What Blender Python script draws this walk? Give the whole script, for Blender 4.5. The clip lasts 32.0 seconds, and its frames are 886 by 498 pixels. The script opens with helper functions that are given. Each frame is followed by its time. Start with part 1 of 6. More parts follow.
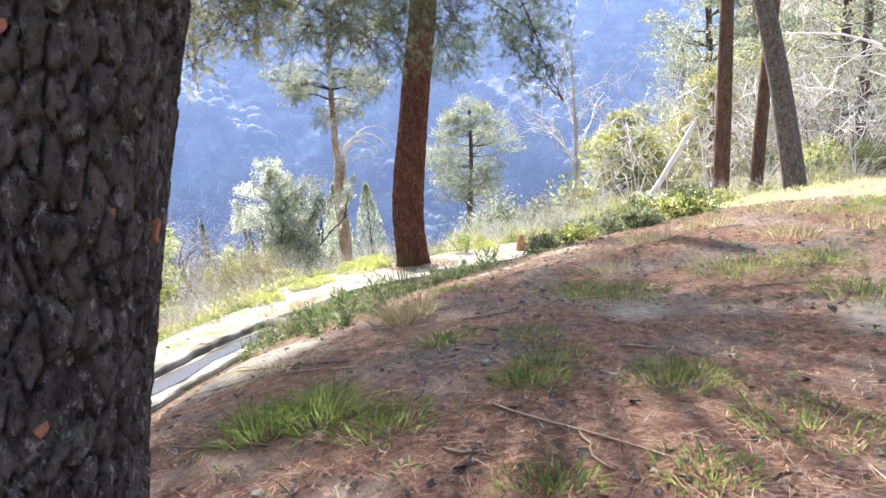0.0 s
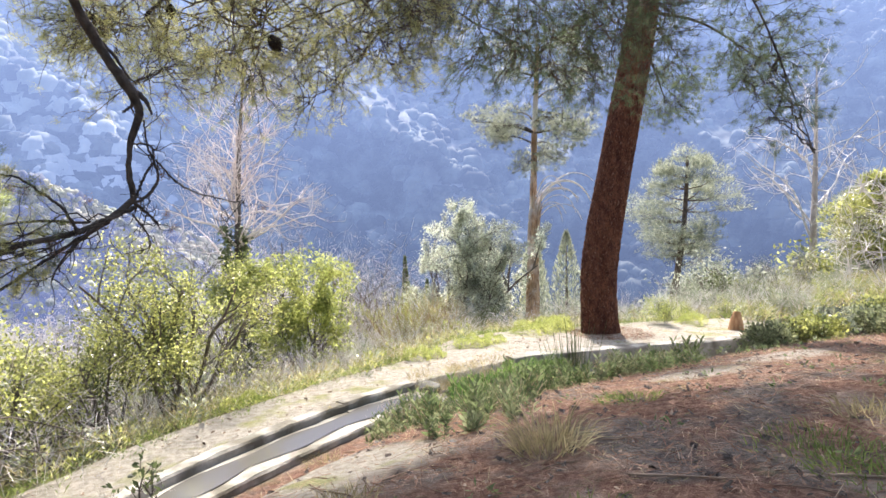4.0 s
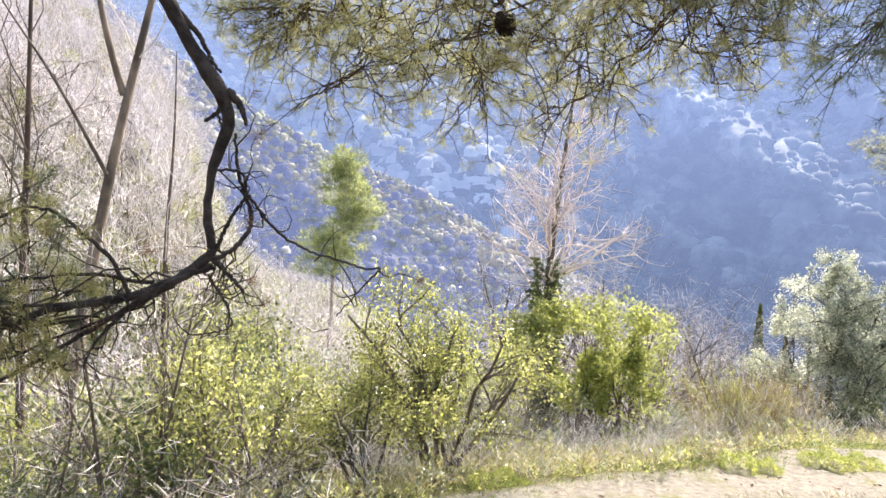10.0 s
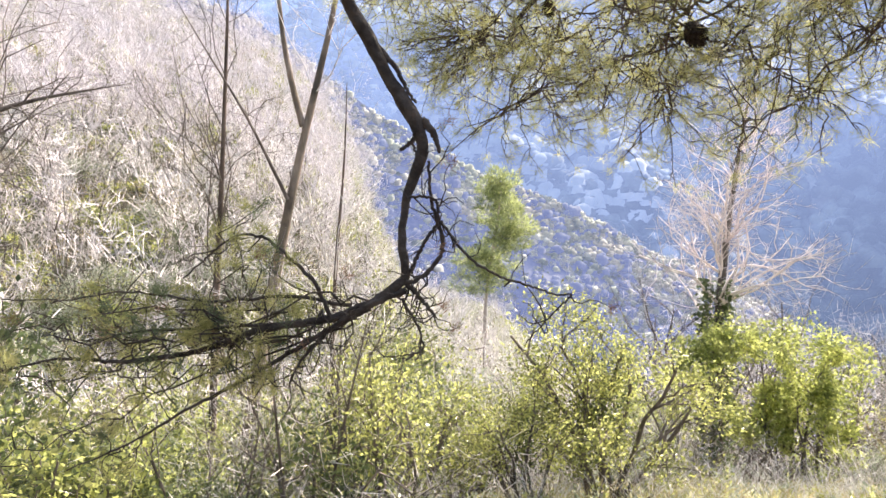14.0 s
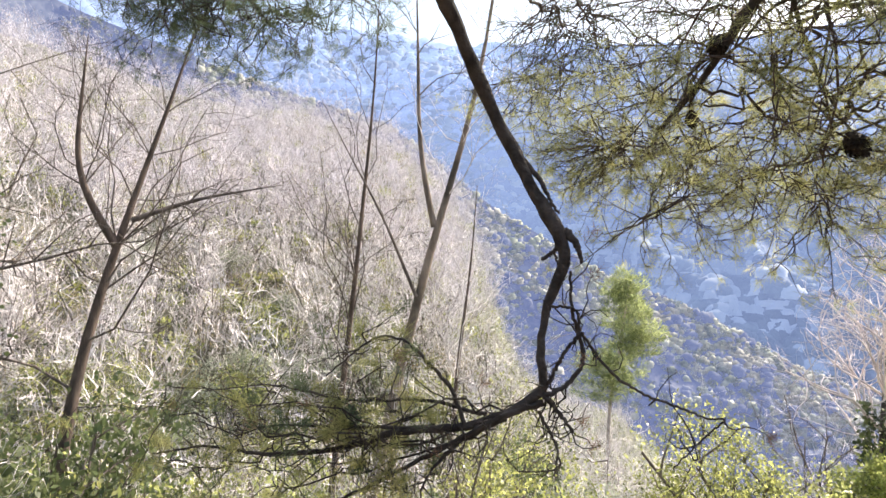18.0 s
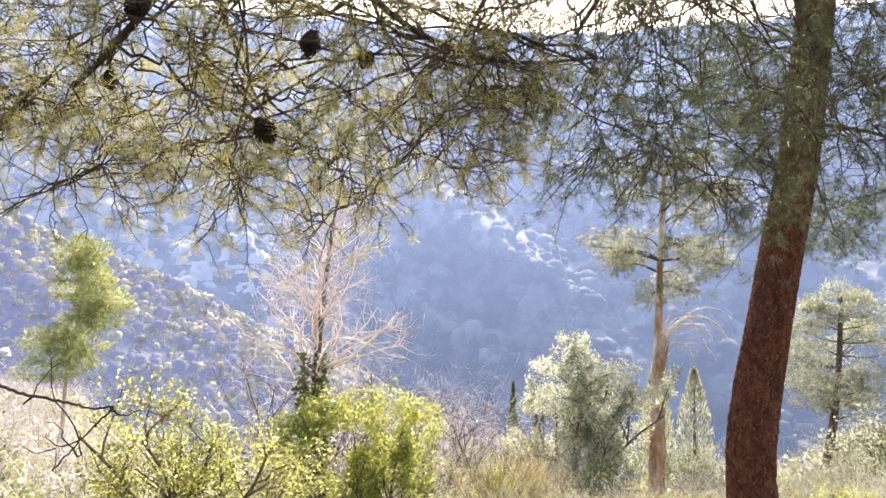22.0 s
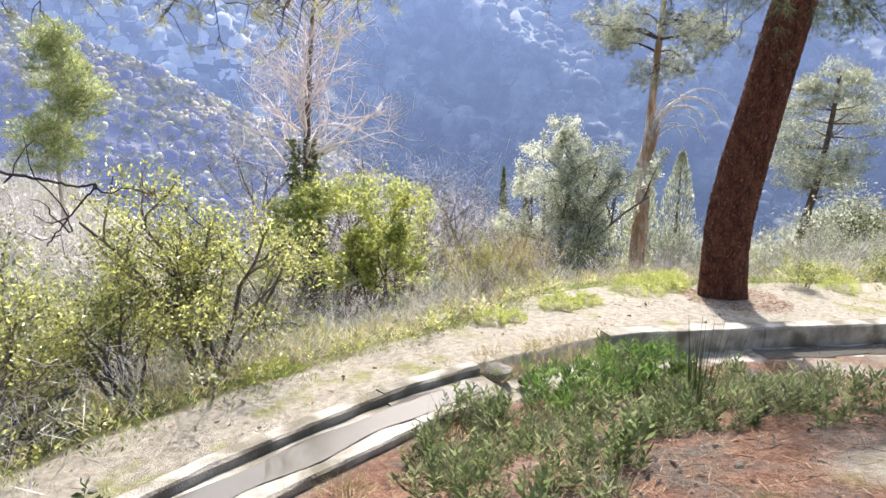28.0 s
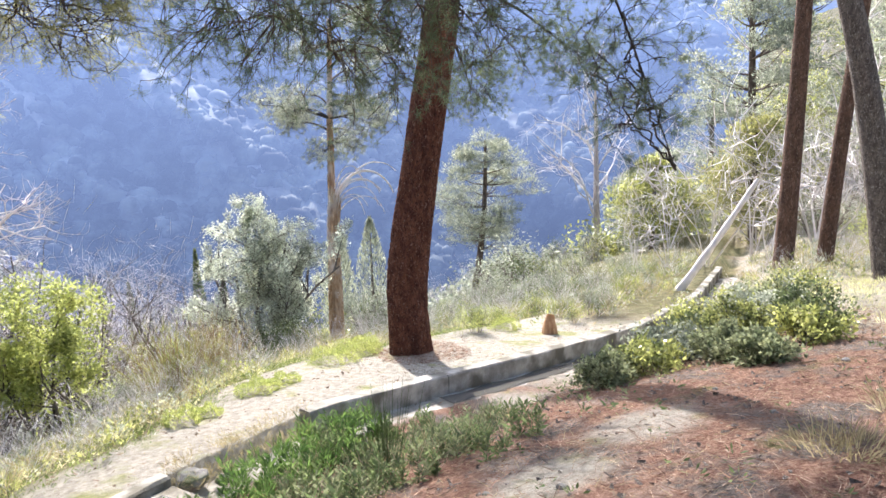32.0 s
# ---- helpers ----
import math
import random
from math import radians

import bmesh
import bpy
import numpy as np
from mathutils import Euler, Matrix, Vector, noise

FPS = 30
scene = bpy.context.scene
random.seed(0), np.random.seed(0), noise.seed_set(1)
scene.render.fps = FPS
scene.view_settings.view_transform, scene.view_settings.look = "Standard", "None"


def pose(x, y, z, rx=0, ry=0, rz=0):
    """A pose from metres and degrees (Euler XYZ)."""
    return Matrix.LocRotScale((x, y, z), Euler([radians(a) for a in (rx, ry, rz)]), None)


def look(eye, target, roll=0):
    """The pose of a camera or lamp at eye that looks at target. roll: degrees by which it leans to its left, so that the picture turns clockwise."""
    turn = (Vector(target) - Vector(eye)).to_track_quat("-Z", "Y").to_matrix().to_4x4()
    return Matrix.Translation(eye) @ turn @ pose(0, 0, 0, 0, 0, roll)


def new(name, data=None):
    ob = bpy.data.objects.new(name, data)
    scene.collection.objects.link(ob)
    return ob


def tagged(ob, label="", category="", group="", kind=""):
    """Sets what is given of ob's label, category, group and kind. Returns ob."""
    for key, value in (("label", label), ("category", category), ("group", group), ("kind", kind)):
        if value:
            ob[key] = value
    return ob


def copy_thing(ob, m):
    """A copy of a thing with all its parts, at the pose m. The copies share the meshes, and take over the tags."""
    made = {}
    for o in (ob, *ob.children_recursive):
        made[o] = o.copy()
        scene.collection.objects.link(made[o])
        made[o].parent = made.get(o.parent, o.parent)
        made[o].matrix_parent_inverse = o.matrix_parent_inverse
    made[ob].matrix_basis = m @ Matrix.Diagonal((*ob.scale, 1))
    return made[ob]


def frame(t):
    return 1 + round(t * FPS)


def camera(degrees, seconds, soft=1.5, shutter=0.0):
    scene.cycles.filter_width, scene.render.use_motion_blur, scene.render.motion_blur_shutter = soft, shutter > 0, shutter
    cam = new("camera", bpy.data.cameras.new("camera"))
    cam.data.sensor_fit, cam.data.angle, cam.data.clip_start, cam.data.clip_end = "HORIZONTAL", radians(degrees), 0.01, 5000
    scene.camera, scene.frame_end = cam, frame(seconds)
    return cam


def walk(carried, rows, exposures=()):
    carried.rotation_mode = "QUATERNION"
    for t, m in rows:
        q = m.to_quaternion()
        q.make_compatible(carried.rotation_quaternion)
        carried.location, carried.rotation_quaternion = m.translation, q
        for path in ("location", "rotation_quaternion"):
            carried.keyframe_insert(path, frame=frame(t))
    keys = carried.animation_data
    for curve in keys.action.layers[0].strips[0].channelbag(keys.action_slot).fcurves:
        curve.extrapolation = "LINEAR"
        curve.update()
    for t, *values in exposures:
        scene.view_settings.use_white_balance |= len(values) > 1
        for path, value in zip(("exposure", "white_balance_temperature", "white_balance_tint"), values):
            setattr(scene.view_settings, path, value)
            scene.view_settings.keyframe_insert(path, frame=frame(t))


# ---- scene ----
cam = camera(67.8, 32.0)
PATH = [
    (0, (-7.849, -12.773, 4.081), (-6.719, -11.199, 3.586), -4.6),
    (0.5, (-7.671, -12.657, 4.051), (-6.432, -11.144, 3.634), -0.4),
    (1, (-7.480, -12.494, 4.032), (-6.226, -10.988, 3.632), -0.5),
    (1.5, (-7.320, -12.364, 4.034), (-6.198, -10.782, 3.547), -1.2),
    (2, (-7.157, -12.207, 4.016), (-6.097, -10.544, 3.684), 2.9),
    (2.5, (-7.102, -12.111, 4.029), (-6.206, -10.360, 3.666), 1.6),
    (3, (-6.960, -11.904, 3.997), (-6.161, -10.094, 3.701), 0.7),
    (3.5, (-6.851, -11.757, 3.990), (-6.151, -9.910, 3.674), -1.4),
    (5.5, (-6.437, -10.954, 3.884), (-6.028, -9.022, 3.567), -1.7),
    (6, (-6.332, -10.807, 3.896), (-6.026, -8.857, 3.579), -2.7),
    (6.5, (-6.212, -10.663, 3.917), (-6.028, -8.693, 3.620), -1.4),
    (7, (-6.155, -10.616, 3.926), (-6.137, -8.635, 3.650), -2.2),
    (7.5, (-6.147, -10.554, 3.926), (-6.181, -8.575, 3.637), -2.3),
    (8, (-6.126, -10.370, 3.927), (-6.195, -8.397, 3.604), -2.1),
    (8.5, (-6.089, -10.190, 3.938), (-6.166, -8.211, 3.657), -0.5),
    (9, (-6.046, -10.014, 3.927), (-6.172, -8.049, 3.576), -1.3),
    (9.5, (-5.960, -9.831, 3.969), (-6.152, -7.864, 3.666), -0.7),
    (10, (-5.928, -9.723, 3.997), (-6.327, -7.776, 3.769), -0.2),
    (10.5, (-5.958, -9.731, 4.009), (-6.425, -7.796, 3.813), -1.5),
    (11, (-5.995, -9.698, 4.015), (-6.453, -7.759, 3.834), -1.7),
    (11.5, (-6.011, -9.709, 4.008), (-6.492, -7.777, 3.812), -1.2),
    (12, (-6.028, -9.708, 4.008), (-6.573, -7.793, 3.816), -1.0),
    (12.5, (-6.037, -9.723, 4.008), (-6.646, -7.826, 3.831), -1.1),
    (13, (-6.052, -9.721, 4.013), (-6.727, -7.846, 3.842), -1.2),
    (13.5, (-6.057, -9.729, 4.018), (-6.823, -7.889, 3.850), -1.4),
    (14, (-6.079, -9.723, 4.018), (-6.910, -7.912, 3.853), -1.5),
    (14.5, (-6.097, -9.734, 4.019), (-7.050, -7.981, 3.870), -1.5),
    (15, (-6.111, -9.741, 4.022), (-7.164, -8.044, 3.905), -1.7),
    (15.5, (-6.117, -9.729, 4.020), (-7.209, -8.059, 3.883), -1.4),
    (17.5, (-6.140, -9.749, 4.049), (-7.273, -8.103, 4.128), 0.0),
    (18, (-6.136, -9.760, 4.056), (-7.282, -8.127, 4.190), 0.6),
    (18.5, (-6.120, -9.745, 4.085), (-7.157, -8.044, 4.262), 1.0),
    (19, (-6.094, -9.723, 4.100), (-6.789, -7.862, 4.325), 0.9),
    (19.5, (-6.034, -9.719, 4.125), (-6.342, -7.769, 4.450), 1.8),
    (20, (-6.006, -9.693, 4.127), (-6.086, -7.724, 4.471), 1.8),
    (20.5, (-5.982, -9.675, 4.120), (-5.904, -7.697, 4.403), 1.5),
    (21, (-5.957, -9.651, 4.120), (-5.747, -7.674, 4.332), 0.8),
    (21.5, (-5.934, -9.606, 4.109), (-5.656, -7.629, 4.235), -0.1),
    (22, (-5.925, -9.604, 4.100), (-5.629, -7.626, 4.135), -0.3),
    (22.5, (-5.918, -9.571, 4.088), (-5.617, -7.595, 4.032), -1.1),
    (23, (-5.908, -9.593, 4.079), (-5.613, -7.617, 3.972), -1.8),
    (23.5, (-5.913, -9.567, 4.077), (-5.610, -7.598, 3.904), -2.1),
    (24, (-5.911, -9.582, 4.065), (-5.591, -7.621, 3.834), -2.3),
    (24.5, (-5.908, -9.582, 4.053), (-5.572, -7.631, 3.769), -1.8),
    (25, (-5.912, -9.620, 4.053), (-5.580, -7.681, 3.692), -1.7),
    (25.5, (-5.913, -9.585, 4.046), (-5.574, -7.657, 3.634), -1.5),
    (26, (-5.909, -9.589, 4.039), (-5.556, -7.673, 3.589), -1.1),
    (26.5, (-5.902, -9.575, 4.027), (-5.601, -7.665, 3.518), -1.4),
    (28.5, (-5.889, -9.577, 4.069), (-5.581, -7.694, 3.468), -0.7),
    (29, (-5.877, -9.586, 4.082), (-5.468, -7.711, 3.520), -1.2),
    (29.5, (-5.863, -9.634, 4.095), (-5.353, -7.771, 3.578), -1.6),
    (30, (-5.824, -9.690, 4.126), (-5.197, -7.855, 3.636), -2.1),
    (30.5, (-5.788, -9.726, 4.142), (-5.042, -7.928, 3.684), -2.2),
    (31, (-5.755, -9.735, 4.143), (-4.894, -7.984, 3.704), -2.1),
    (31.5, (-5.737, -9.755, 4.170), (-4.767, -8.060, 3.737), -1.8),
    (32, (-5.681, -9.744, 4.166), (-4.551, -8.146, 3.758), -1.7),
]
# the clip's camera darkens its picture where it looks up at the sky
EXPOSURE = [(0, 1.82, 6450, 12), (3, 1.5, 6700, 12), (6, 1.42, 6850, 13), (9, 1.48, 7000, 13), (12, 1.56, 7050, 13), (13, 1.6, 7100, 13), (15.5, 1.48, 7200, 12), (18, 1.3, 7050, 11), (19, 1.16, 6900, 12), (20, 0.70, 6750, 12), (21, 1.22, 7400, 13), (22.3, 1.76, 7800, 14), (23.2, 1.8, 7650, 15), (24, 1.68, 7500, 16), (26, 1.5, 7100, 14), (29, 1.34, 6550, 12), (32, 1.5, 6400, 13)]
walk(cam, [(t, look(eye, target, roll)) for t, eye, target, roll in PATH], EXPOSURE)

# ---- world and sun ----
SUN_AZ, SUN_EL = radians(22), radians(44)      # clockwise from +y, and above the horizon
world = bpy.data.worlds.new("sky")
scene.world = world
world.use_nodes = True
_wn, _wl = world.node_tree.nodes, world.node_tree.links
_sky = _wn.new("ShaderNodeTexSky")
_sky.sky_type, _sky.sun_disc = "NISHITA", False
_sky.sun_elevation, _sky.sun_rotation = SUN_EL, SUN_AZ
_sky.dust_density, _sky.air_density = 3.0, 1.2
_wl.new(_sky.outputs[0], _wn["Background"].inputs[0])
_wn["Background"].inputs[1].default_value = 0.15
sun = new("sun", bpy.data.lights.new("sun", "SUN"))
sun.data.energy, sun.data.angle, sun.data.color = 3.8, radians(0.6), (1.0, 0.965, 0.91)
sun.matrix_world = look((40 * math.sin(SUN_AZ), 40 * math.cos(SUN_AZ), 40 * math.tan(SUN_EL)), (0, 0, 0))


# ---- materials ----
def colour(v):
    return (v[0], v[1], v[2], 1.0)


def surface(name, low, high, scale, rough=0.85, bump=0.3, fine=None, stretch=(1, 1, 1), third=None, patch=0.6, translucent=0.0, per_object=0.0, island=0.0, spec=0.3, dist=0.02, through_=2.0):
    """Two-scale noise between base colours, with grain relief."""
    m = bpy.data.materials.new(name)
    m.use_nodes = True
    n, l = m.node_tree.nodes, m.node_tree.links
    b = n["Principled BSDF"]
    b.inputs["Roughness"].default_value = rough
    b.inputs["Specular IOR Level"].default_value = spec
    tc = n.new("ShaderNodeTexCoord")
    mp = n.new("ShaderNodeMapping")
    mp.inputs["Scale"].default_value = stretch
    l.new(tc.outputs["Object"], mp.inputs[0])
    a = n.new("ShaderNodeTexNoise")
    a.inputs["Scale"].default_value, a.inputs["Detail"].default_value = scale, 6
    l.new(mp.outputs[0], a.inputs["Vector"])
    ramp = n.new("ShaderNodeValToRGB")
    ramp.color_ramp.elements[0].position, ramp.color_ramp.elements[0].color = 0.32, colour(low)
    ramp.color_ramp.elements[1].position, ramp.color_ramp.elements[1].color = 0.68, colour(high)
    l.new(a.outputs["Fac"], ramp.inputs[0])
    out = ramp.outputs[0]
    if third:
        w = n.new("ShaderNodeTexNoise")
        w.inputs["Scale"].default_value, w.inputs["Detail"].default_value = patch, 4
        l.new(tc.outputs["Object"], w.inputs["Vector"])
        wr = n.new("ShaderNodeValToRGB")
        wr.color_ramp.elements[0].position, wr.color_ramp.elements[1].position = 0.46, 0.62
        l.new(w.outputs["Fac"], wr.inputs[0])
        mx = n.new("ShaderNodeMixRGB")
        l.new(wr.outputs[0], mx.inputs[0])
        l.new(out, mx.inputs[1])
        mx.inputs[2].default_value = colour(third)
        out = mx.outputs[0]
    if per_object or island:
        src = n.new("ShaderNodeObjectInfo").outputs["Random"] if per_object else n.new("ShaderNodeNewGeometry").outputs["Random Per Island"]
        amount = per_object or island
        mr = n.new("ShaderNodeMapRange")
        mr.inputs["To Min"].default_value, mr.inputs["To Max"].default_value = 1 - amount, 1 + amount
        l.new(src, mr.inputs["Value"])
        hs = n.new("ShaderNodeHueSaturation")
        l.new(mr.outputs[0], hs.inputs["Value"])
        l.new(out, hs.inputs["Color"])
        out = hs.outputs[0]
    l.new(out, b.inputs["Base Color"])
    if bump:
        f = n.new("ShaderNodeTexNoise")
        f.inputs["Scale"].default_value, f.inputs["Detail"].default_value = fine or scale * 5, 5
        l.new(mp.outputs[0], f.inputs["Vector"])
        bp = n.new("ShaderNodeBump")
        bp.inputs["Strength"].default_value, bp.inputs["Distance"].default_value = bump, dist
        l.new(f.outputs["Fac"], bp.inputs["Height"])
        l.new(bp.outputs[0], b.inputs["Normal"])
    if translucent:
        t = n.new("ShaderNodeBsdfTranslucent")
        lift = n.new("ShaderNodeHueSaturation")
        lift.inputs["Value"].default_value, lift.inputs["Saturation"].default_value = through_, 0.95
        l.new(out, lift.inputs["Color"])
        l.new(lift.outputs[0], t.inputs[0])
        mix = n.new("ShaderNodeMixShader")
        mix.inputs[0].default_value = translucent
        l.new(b.outputs[0], mix.inputs[1])
        l.new(t.outputs[0], mix.inputs[2])
        l.new(mix.outputs[0], n["Material Output"].inputs[0])
    return m


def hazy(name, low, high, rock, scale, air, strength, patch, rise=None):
    """Far slope: woodland and rock; the lit air before it is put in as a glow of the material."""
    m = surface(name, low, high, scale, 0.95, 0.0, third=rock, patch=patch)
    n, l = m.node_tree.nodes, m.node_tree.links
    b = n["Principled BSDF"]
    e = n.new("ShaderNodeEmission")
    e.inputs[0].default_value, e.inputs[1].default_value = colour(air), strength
    # the glow for the haze grows stronger with height
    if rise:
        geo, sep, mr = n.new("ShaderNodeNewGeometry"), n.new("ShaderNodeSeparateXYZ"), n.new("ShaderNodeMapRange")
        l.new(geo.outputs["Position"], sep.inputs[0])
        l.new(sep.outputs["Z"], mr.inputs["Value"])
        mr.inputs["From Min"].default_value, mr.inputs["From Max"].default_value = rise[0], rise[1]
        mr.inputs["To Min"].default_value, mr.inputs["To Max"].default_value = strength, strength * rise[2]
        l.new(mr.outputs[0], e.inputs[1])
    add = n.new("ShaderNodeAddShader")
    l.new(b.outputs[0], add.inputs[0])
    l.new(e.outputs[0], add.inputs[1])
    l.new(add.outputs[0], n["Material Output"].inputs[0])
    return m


def plated_bark(name, crack, low, high, fleck, scale):
    """Flaky bark: dark in the cracks' grain, grey flecks of lichen, rough relief at two sizes."""
    m = surface(name, low, high, scale, 0.95, 0.0, None, (1, 1, 0.45), spec=0.2)
    n, l = m.node_tree.nodes, m.node_tree.links
    b = n["Principled BSDF"]
    out = b.inputs["Base Color"].links[0].from_socket
    pos = n.new("ShaderNodeTexCoord").outputs["Object"]
    mp = n.new("ShaderNodeMapping")
    mp.inputs["Scale"].default_value = (1, 1, 0.5)
    l.new(pos, mp.inputs[0])

    def tex(s, d, r):
        t = n.new("ShaderNodeTexNoise")
        t.inputs["Scale"].default_value, t.inputs["Detail"].default_value, t.inputs["Roughness"].default_value = s, d, r
        l.new(mp.outputs[0], t.inputs["Vector"])
        return t.outputs["Fac"]

    def blend(fac, a, b_, colour_):
        r = n.new("ShaderNodeValToRGB")
        r.color_ramp.elements[0].position, r.color_ramp.elements[1].position = a, b_
        l.new(fac, r.inputs[0])
        x = n.new("ShaderNodeMixRGB")
        l.new(r.outputs[0], x.inputs[0])
        l.new(out, x.inputs[1])
        x.inputs[2].default_value = colour(colour_)
        return x.outputs[0]

    out = blend(tex(scale * 4, 6, 0.7), 0.50, 0.64, crack)
    out = blend(tex(scale * 2.6, 7, 0.75), 0.56, 0.62, fleck)
    l.new(out, b.inputs["Base Color"])
    h1, h2 = tex(scale * 9, 8, 0.75), tex(scale * 2.2, 5, 0.6)
    add = n.new("ShaderNodeMath")
    l.new(h1, add.inputs[0])
    l.new(h2, add.inputs[1])
    bp = n.new("ShaderNodeBump")
    bp.inputs["Strength"].default_value, bp.inputs["Distance"].default_value = 1.0, 0.03
    l.new(add.outputs[0], bp.inputs["Height"])
    l.new(bp.outputs[0], b.inputs["Normal"])
    return m


M_BARK_DARK = plated_bark("dark_bark", (0.032, 0.026, 0.023), (0.085, 0.068, 0.058), (0.22, 0.18, 0.155), (0.40, 0.365, 0.335), 12)
M_BARK_RED = plated_bark("red_bark", (0.036, 0.016, 0.012), (0.085, 0.031, 0.020), (0.21, 0.085, 0.053), (0.28, 0.16, 0.12), 10)
M_BARK_CHIP = surface("inner_bark", (0.28, 0.10, 0.06), (0.42, 0.18, 0.12), 20, 0.9, 0.4)
M_BARK_GREY = surface("grey_bark", (0.07, 0.056, 0.047), (0.20, 0.165, 0.145), 8, 0.9, 0.5, 40, (1, 1, 0.4))
M_BARK_BROWN = surface("brown_bark", (0.06, 0.045, 0.038), (0.17, 0.125, 0.10), 9, 0.9, 0.7, 40, (1, 1, 0.35))
M_BARK_WARM = plated_bark("warm_bark", (0.04, 0.024, 0.018), (0.08, 0.045, 0.032), (0.19, 0.11, 0.078), (0.26, 0.19, 0.15), 8)
M_BARK_TAN = surface("tan_bark", (0.15, 0.115, 0.09), (0.36, 0.29, 0.235), 7, 0.9, 0.6, 40, (1, 1, 0.3), third=(0.09, 0.075, 0.06), patch=1.5)
M_BARK_PALE = surface("pale_bark", (0.30, 0.25, 0.22), (0.52, 0.46, 0.42), 6, 0.9, 0.4, 40, (1, 1, 0.3))
M_BRANCH = surface("branch_bark", (0.030, 0.024, 0.021), (0.095, 0.078, 0.068), 14, 0.9, 0.6, 60)
M_TWIG_PINK = surface("bare_twigs", (0.60, 0.55, 0.535), (0.82, 0.775, 0.765), 3, 0.9, 0.0, island=0.25)
M_TWIG_ROSE = surface("rosy_twigs", (0.66, 0.565, 0.55), (0.88, 0.80, 0.775), 3, 0.9, 0.0, island=0.25)
M_DEADWOOD = surface("weathered_wood", (0.24, 0.13, 0.07), (0.56, 0.39, 0.26), 12, 0.9, 0.8, 60, (1, 1, 0.12), third=(0.66, 0.60, 0.54), patch=0.9)
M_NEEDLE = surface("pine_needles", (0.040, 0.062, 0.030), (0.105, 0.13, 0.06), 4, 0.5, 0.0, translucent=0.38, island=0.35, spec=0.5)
# pine needles with sunlight put into a lighter, yellower colour
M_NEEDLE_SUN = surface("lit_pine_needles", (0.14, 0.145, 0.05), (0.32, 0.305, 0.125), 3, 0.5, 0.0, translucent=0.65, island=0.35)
M_NEEDLE_FAR = surface("grey_green_needles", (0.13, 0.15, 0.10), (0.42, 0.44, 0.335), 2, 0.5, 0.0, translucent=0.5, island=0.45, through_=1.4)
M_NEEDLE_YOUNG = surface("young_needles", (0.16, 0.19, 0.07), (0.38, 0.415, 0.19), 2, 0.5, 0.0, translucent=0.5, island=0.4, through_=1.5)
M_LEAF_LIME = surface("lime_leaves", (0.15, 0.18, 0.045), (0.37, 0.385, 0.125), 2, 0.42, 0.0, translucent=0.55, spec=0.5, island=0.35)
M_LEAF_GREEN = surface("green_leaves", (0.070, 0.086, 0.022), (0.38, 0.385, 0.12), 3, 0.32, 0.0, translucent=0.5, spec=0.7, island=0.55, through_=1.95)
M_LEAF_OLIVE = surface("silver_leaves", (0.15, 0.175, 0.12), (0.44, 0.46, 0.36), 3, 0.4, 0.0, translucent=0.5, island=0.4, spec=0.5, through_=1.3)
M_LEAF_SILVER = surface("pale_silver_leaves", (0.18, 0.20, 0.145), (0.56, 0.58, 0.47), 3, 0.38, 0.0, translucent=0.5, island=0.45, spec=0.6, through_=1.7)
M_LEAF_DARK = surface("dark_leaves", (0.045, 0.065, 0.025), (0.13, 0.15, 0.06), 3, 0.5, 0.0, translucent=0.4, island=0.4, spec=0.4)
M_LEAF_DRY = surface("dry_stems", (0.20, 0.16, 0.08), (0.36, 0.31, 0.18), 3, 0.8, 0.0, translucent=0.4, island=0.35)
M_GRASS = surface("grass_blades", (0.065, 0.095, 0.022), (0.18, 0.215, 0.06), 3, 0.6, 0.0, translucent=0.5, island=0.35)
# paler copy of the grass blades, sunlight put into the colour
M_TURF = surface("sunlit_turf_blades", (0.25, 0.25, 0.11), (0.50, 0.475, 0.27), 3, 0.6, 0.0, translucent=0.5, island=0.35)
M_WEED = surface("lush_weed_leaves", (0.03, 0.065, 0.014), (0.11, 0.17, 0.04), 3, 0.45, 0.0, translucent=0.5, island=0.35, spec=0.4)
M_HERB_GREY = surface("woolly_leaves", (0.085, 0.105, 0.05), (0.26, 0.275, 0.15), 5, 0.7, 0.0, translucent=0.35, island=0.5)
M_HERB = surface("herb_leaves", (0.045, 0.075, 0.025), (0.17, 0.205, 0.085), 4, 0.5, 0.0, translucent=0.4, island=0.45)
M_CONE = surface("cone_scales", (0.02, 0.014, 0.010), (0.06, 0.04, 0.028), 30, 0.85, 0.5)
M_CONCRETE = surface("old_concrete", (0.25, 0.235, 0.205), (0.50, 0.47, 0.42), 5, 0.9, 0.8, 60, third=(0.15, 0.135, 0.105), patch=2.2)
M_STONE = surface("stone", (0.10, 0.095, 0.088), (0.28, 0.265, 0.245), 14, 0.9, 0.8, 60, per_object=0.3, third=(0.09, 0.10, 0.05), patch=7)
M_STRAW = surface("bleached_needles", (0.34, 0.23, 0.15), (0.58, 0.45, 0.33), 10, 0.9, 0.0, island=0.35)
M_TWIG_WARM = surface("warm_twigs", (0.050, 0.036, 0.028), (0.135, 0.10, 0.074), 14, 0.9, 0.0)
M_LITTER = surface("needle_litter", (0.16, 0.085, 0.053), (0.34, 0.205, 0.14), 10, 0.95, 0.0, island=0.4)
M_STUMP = surface("broken_orange_wood", (0.27, 0.14, 0.07), (0.50, 0.30, 0.17), 14, 0.9, 0.7, 60, (1, 1, 0.2))
M_STICK = surface("dry_sticks", (0.13, 0.085, 0.055), (0.30, 0.22, 0.16), 8, 0.9, 0.3, island=0.3)

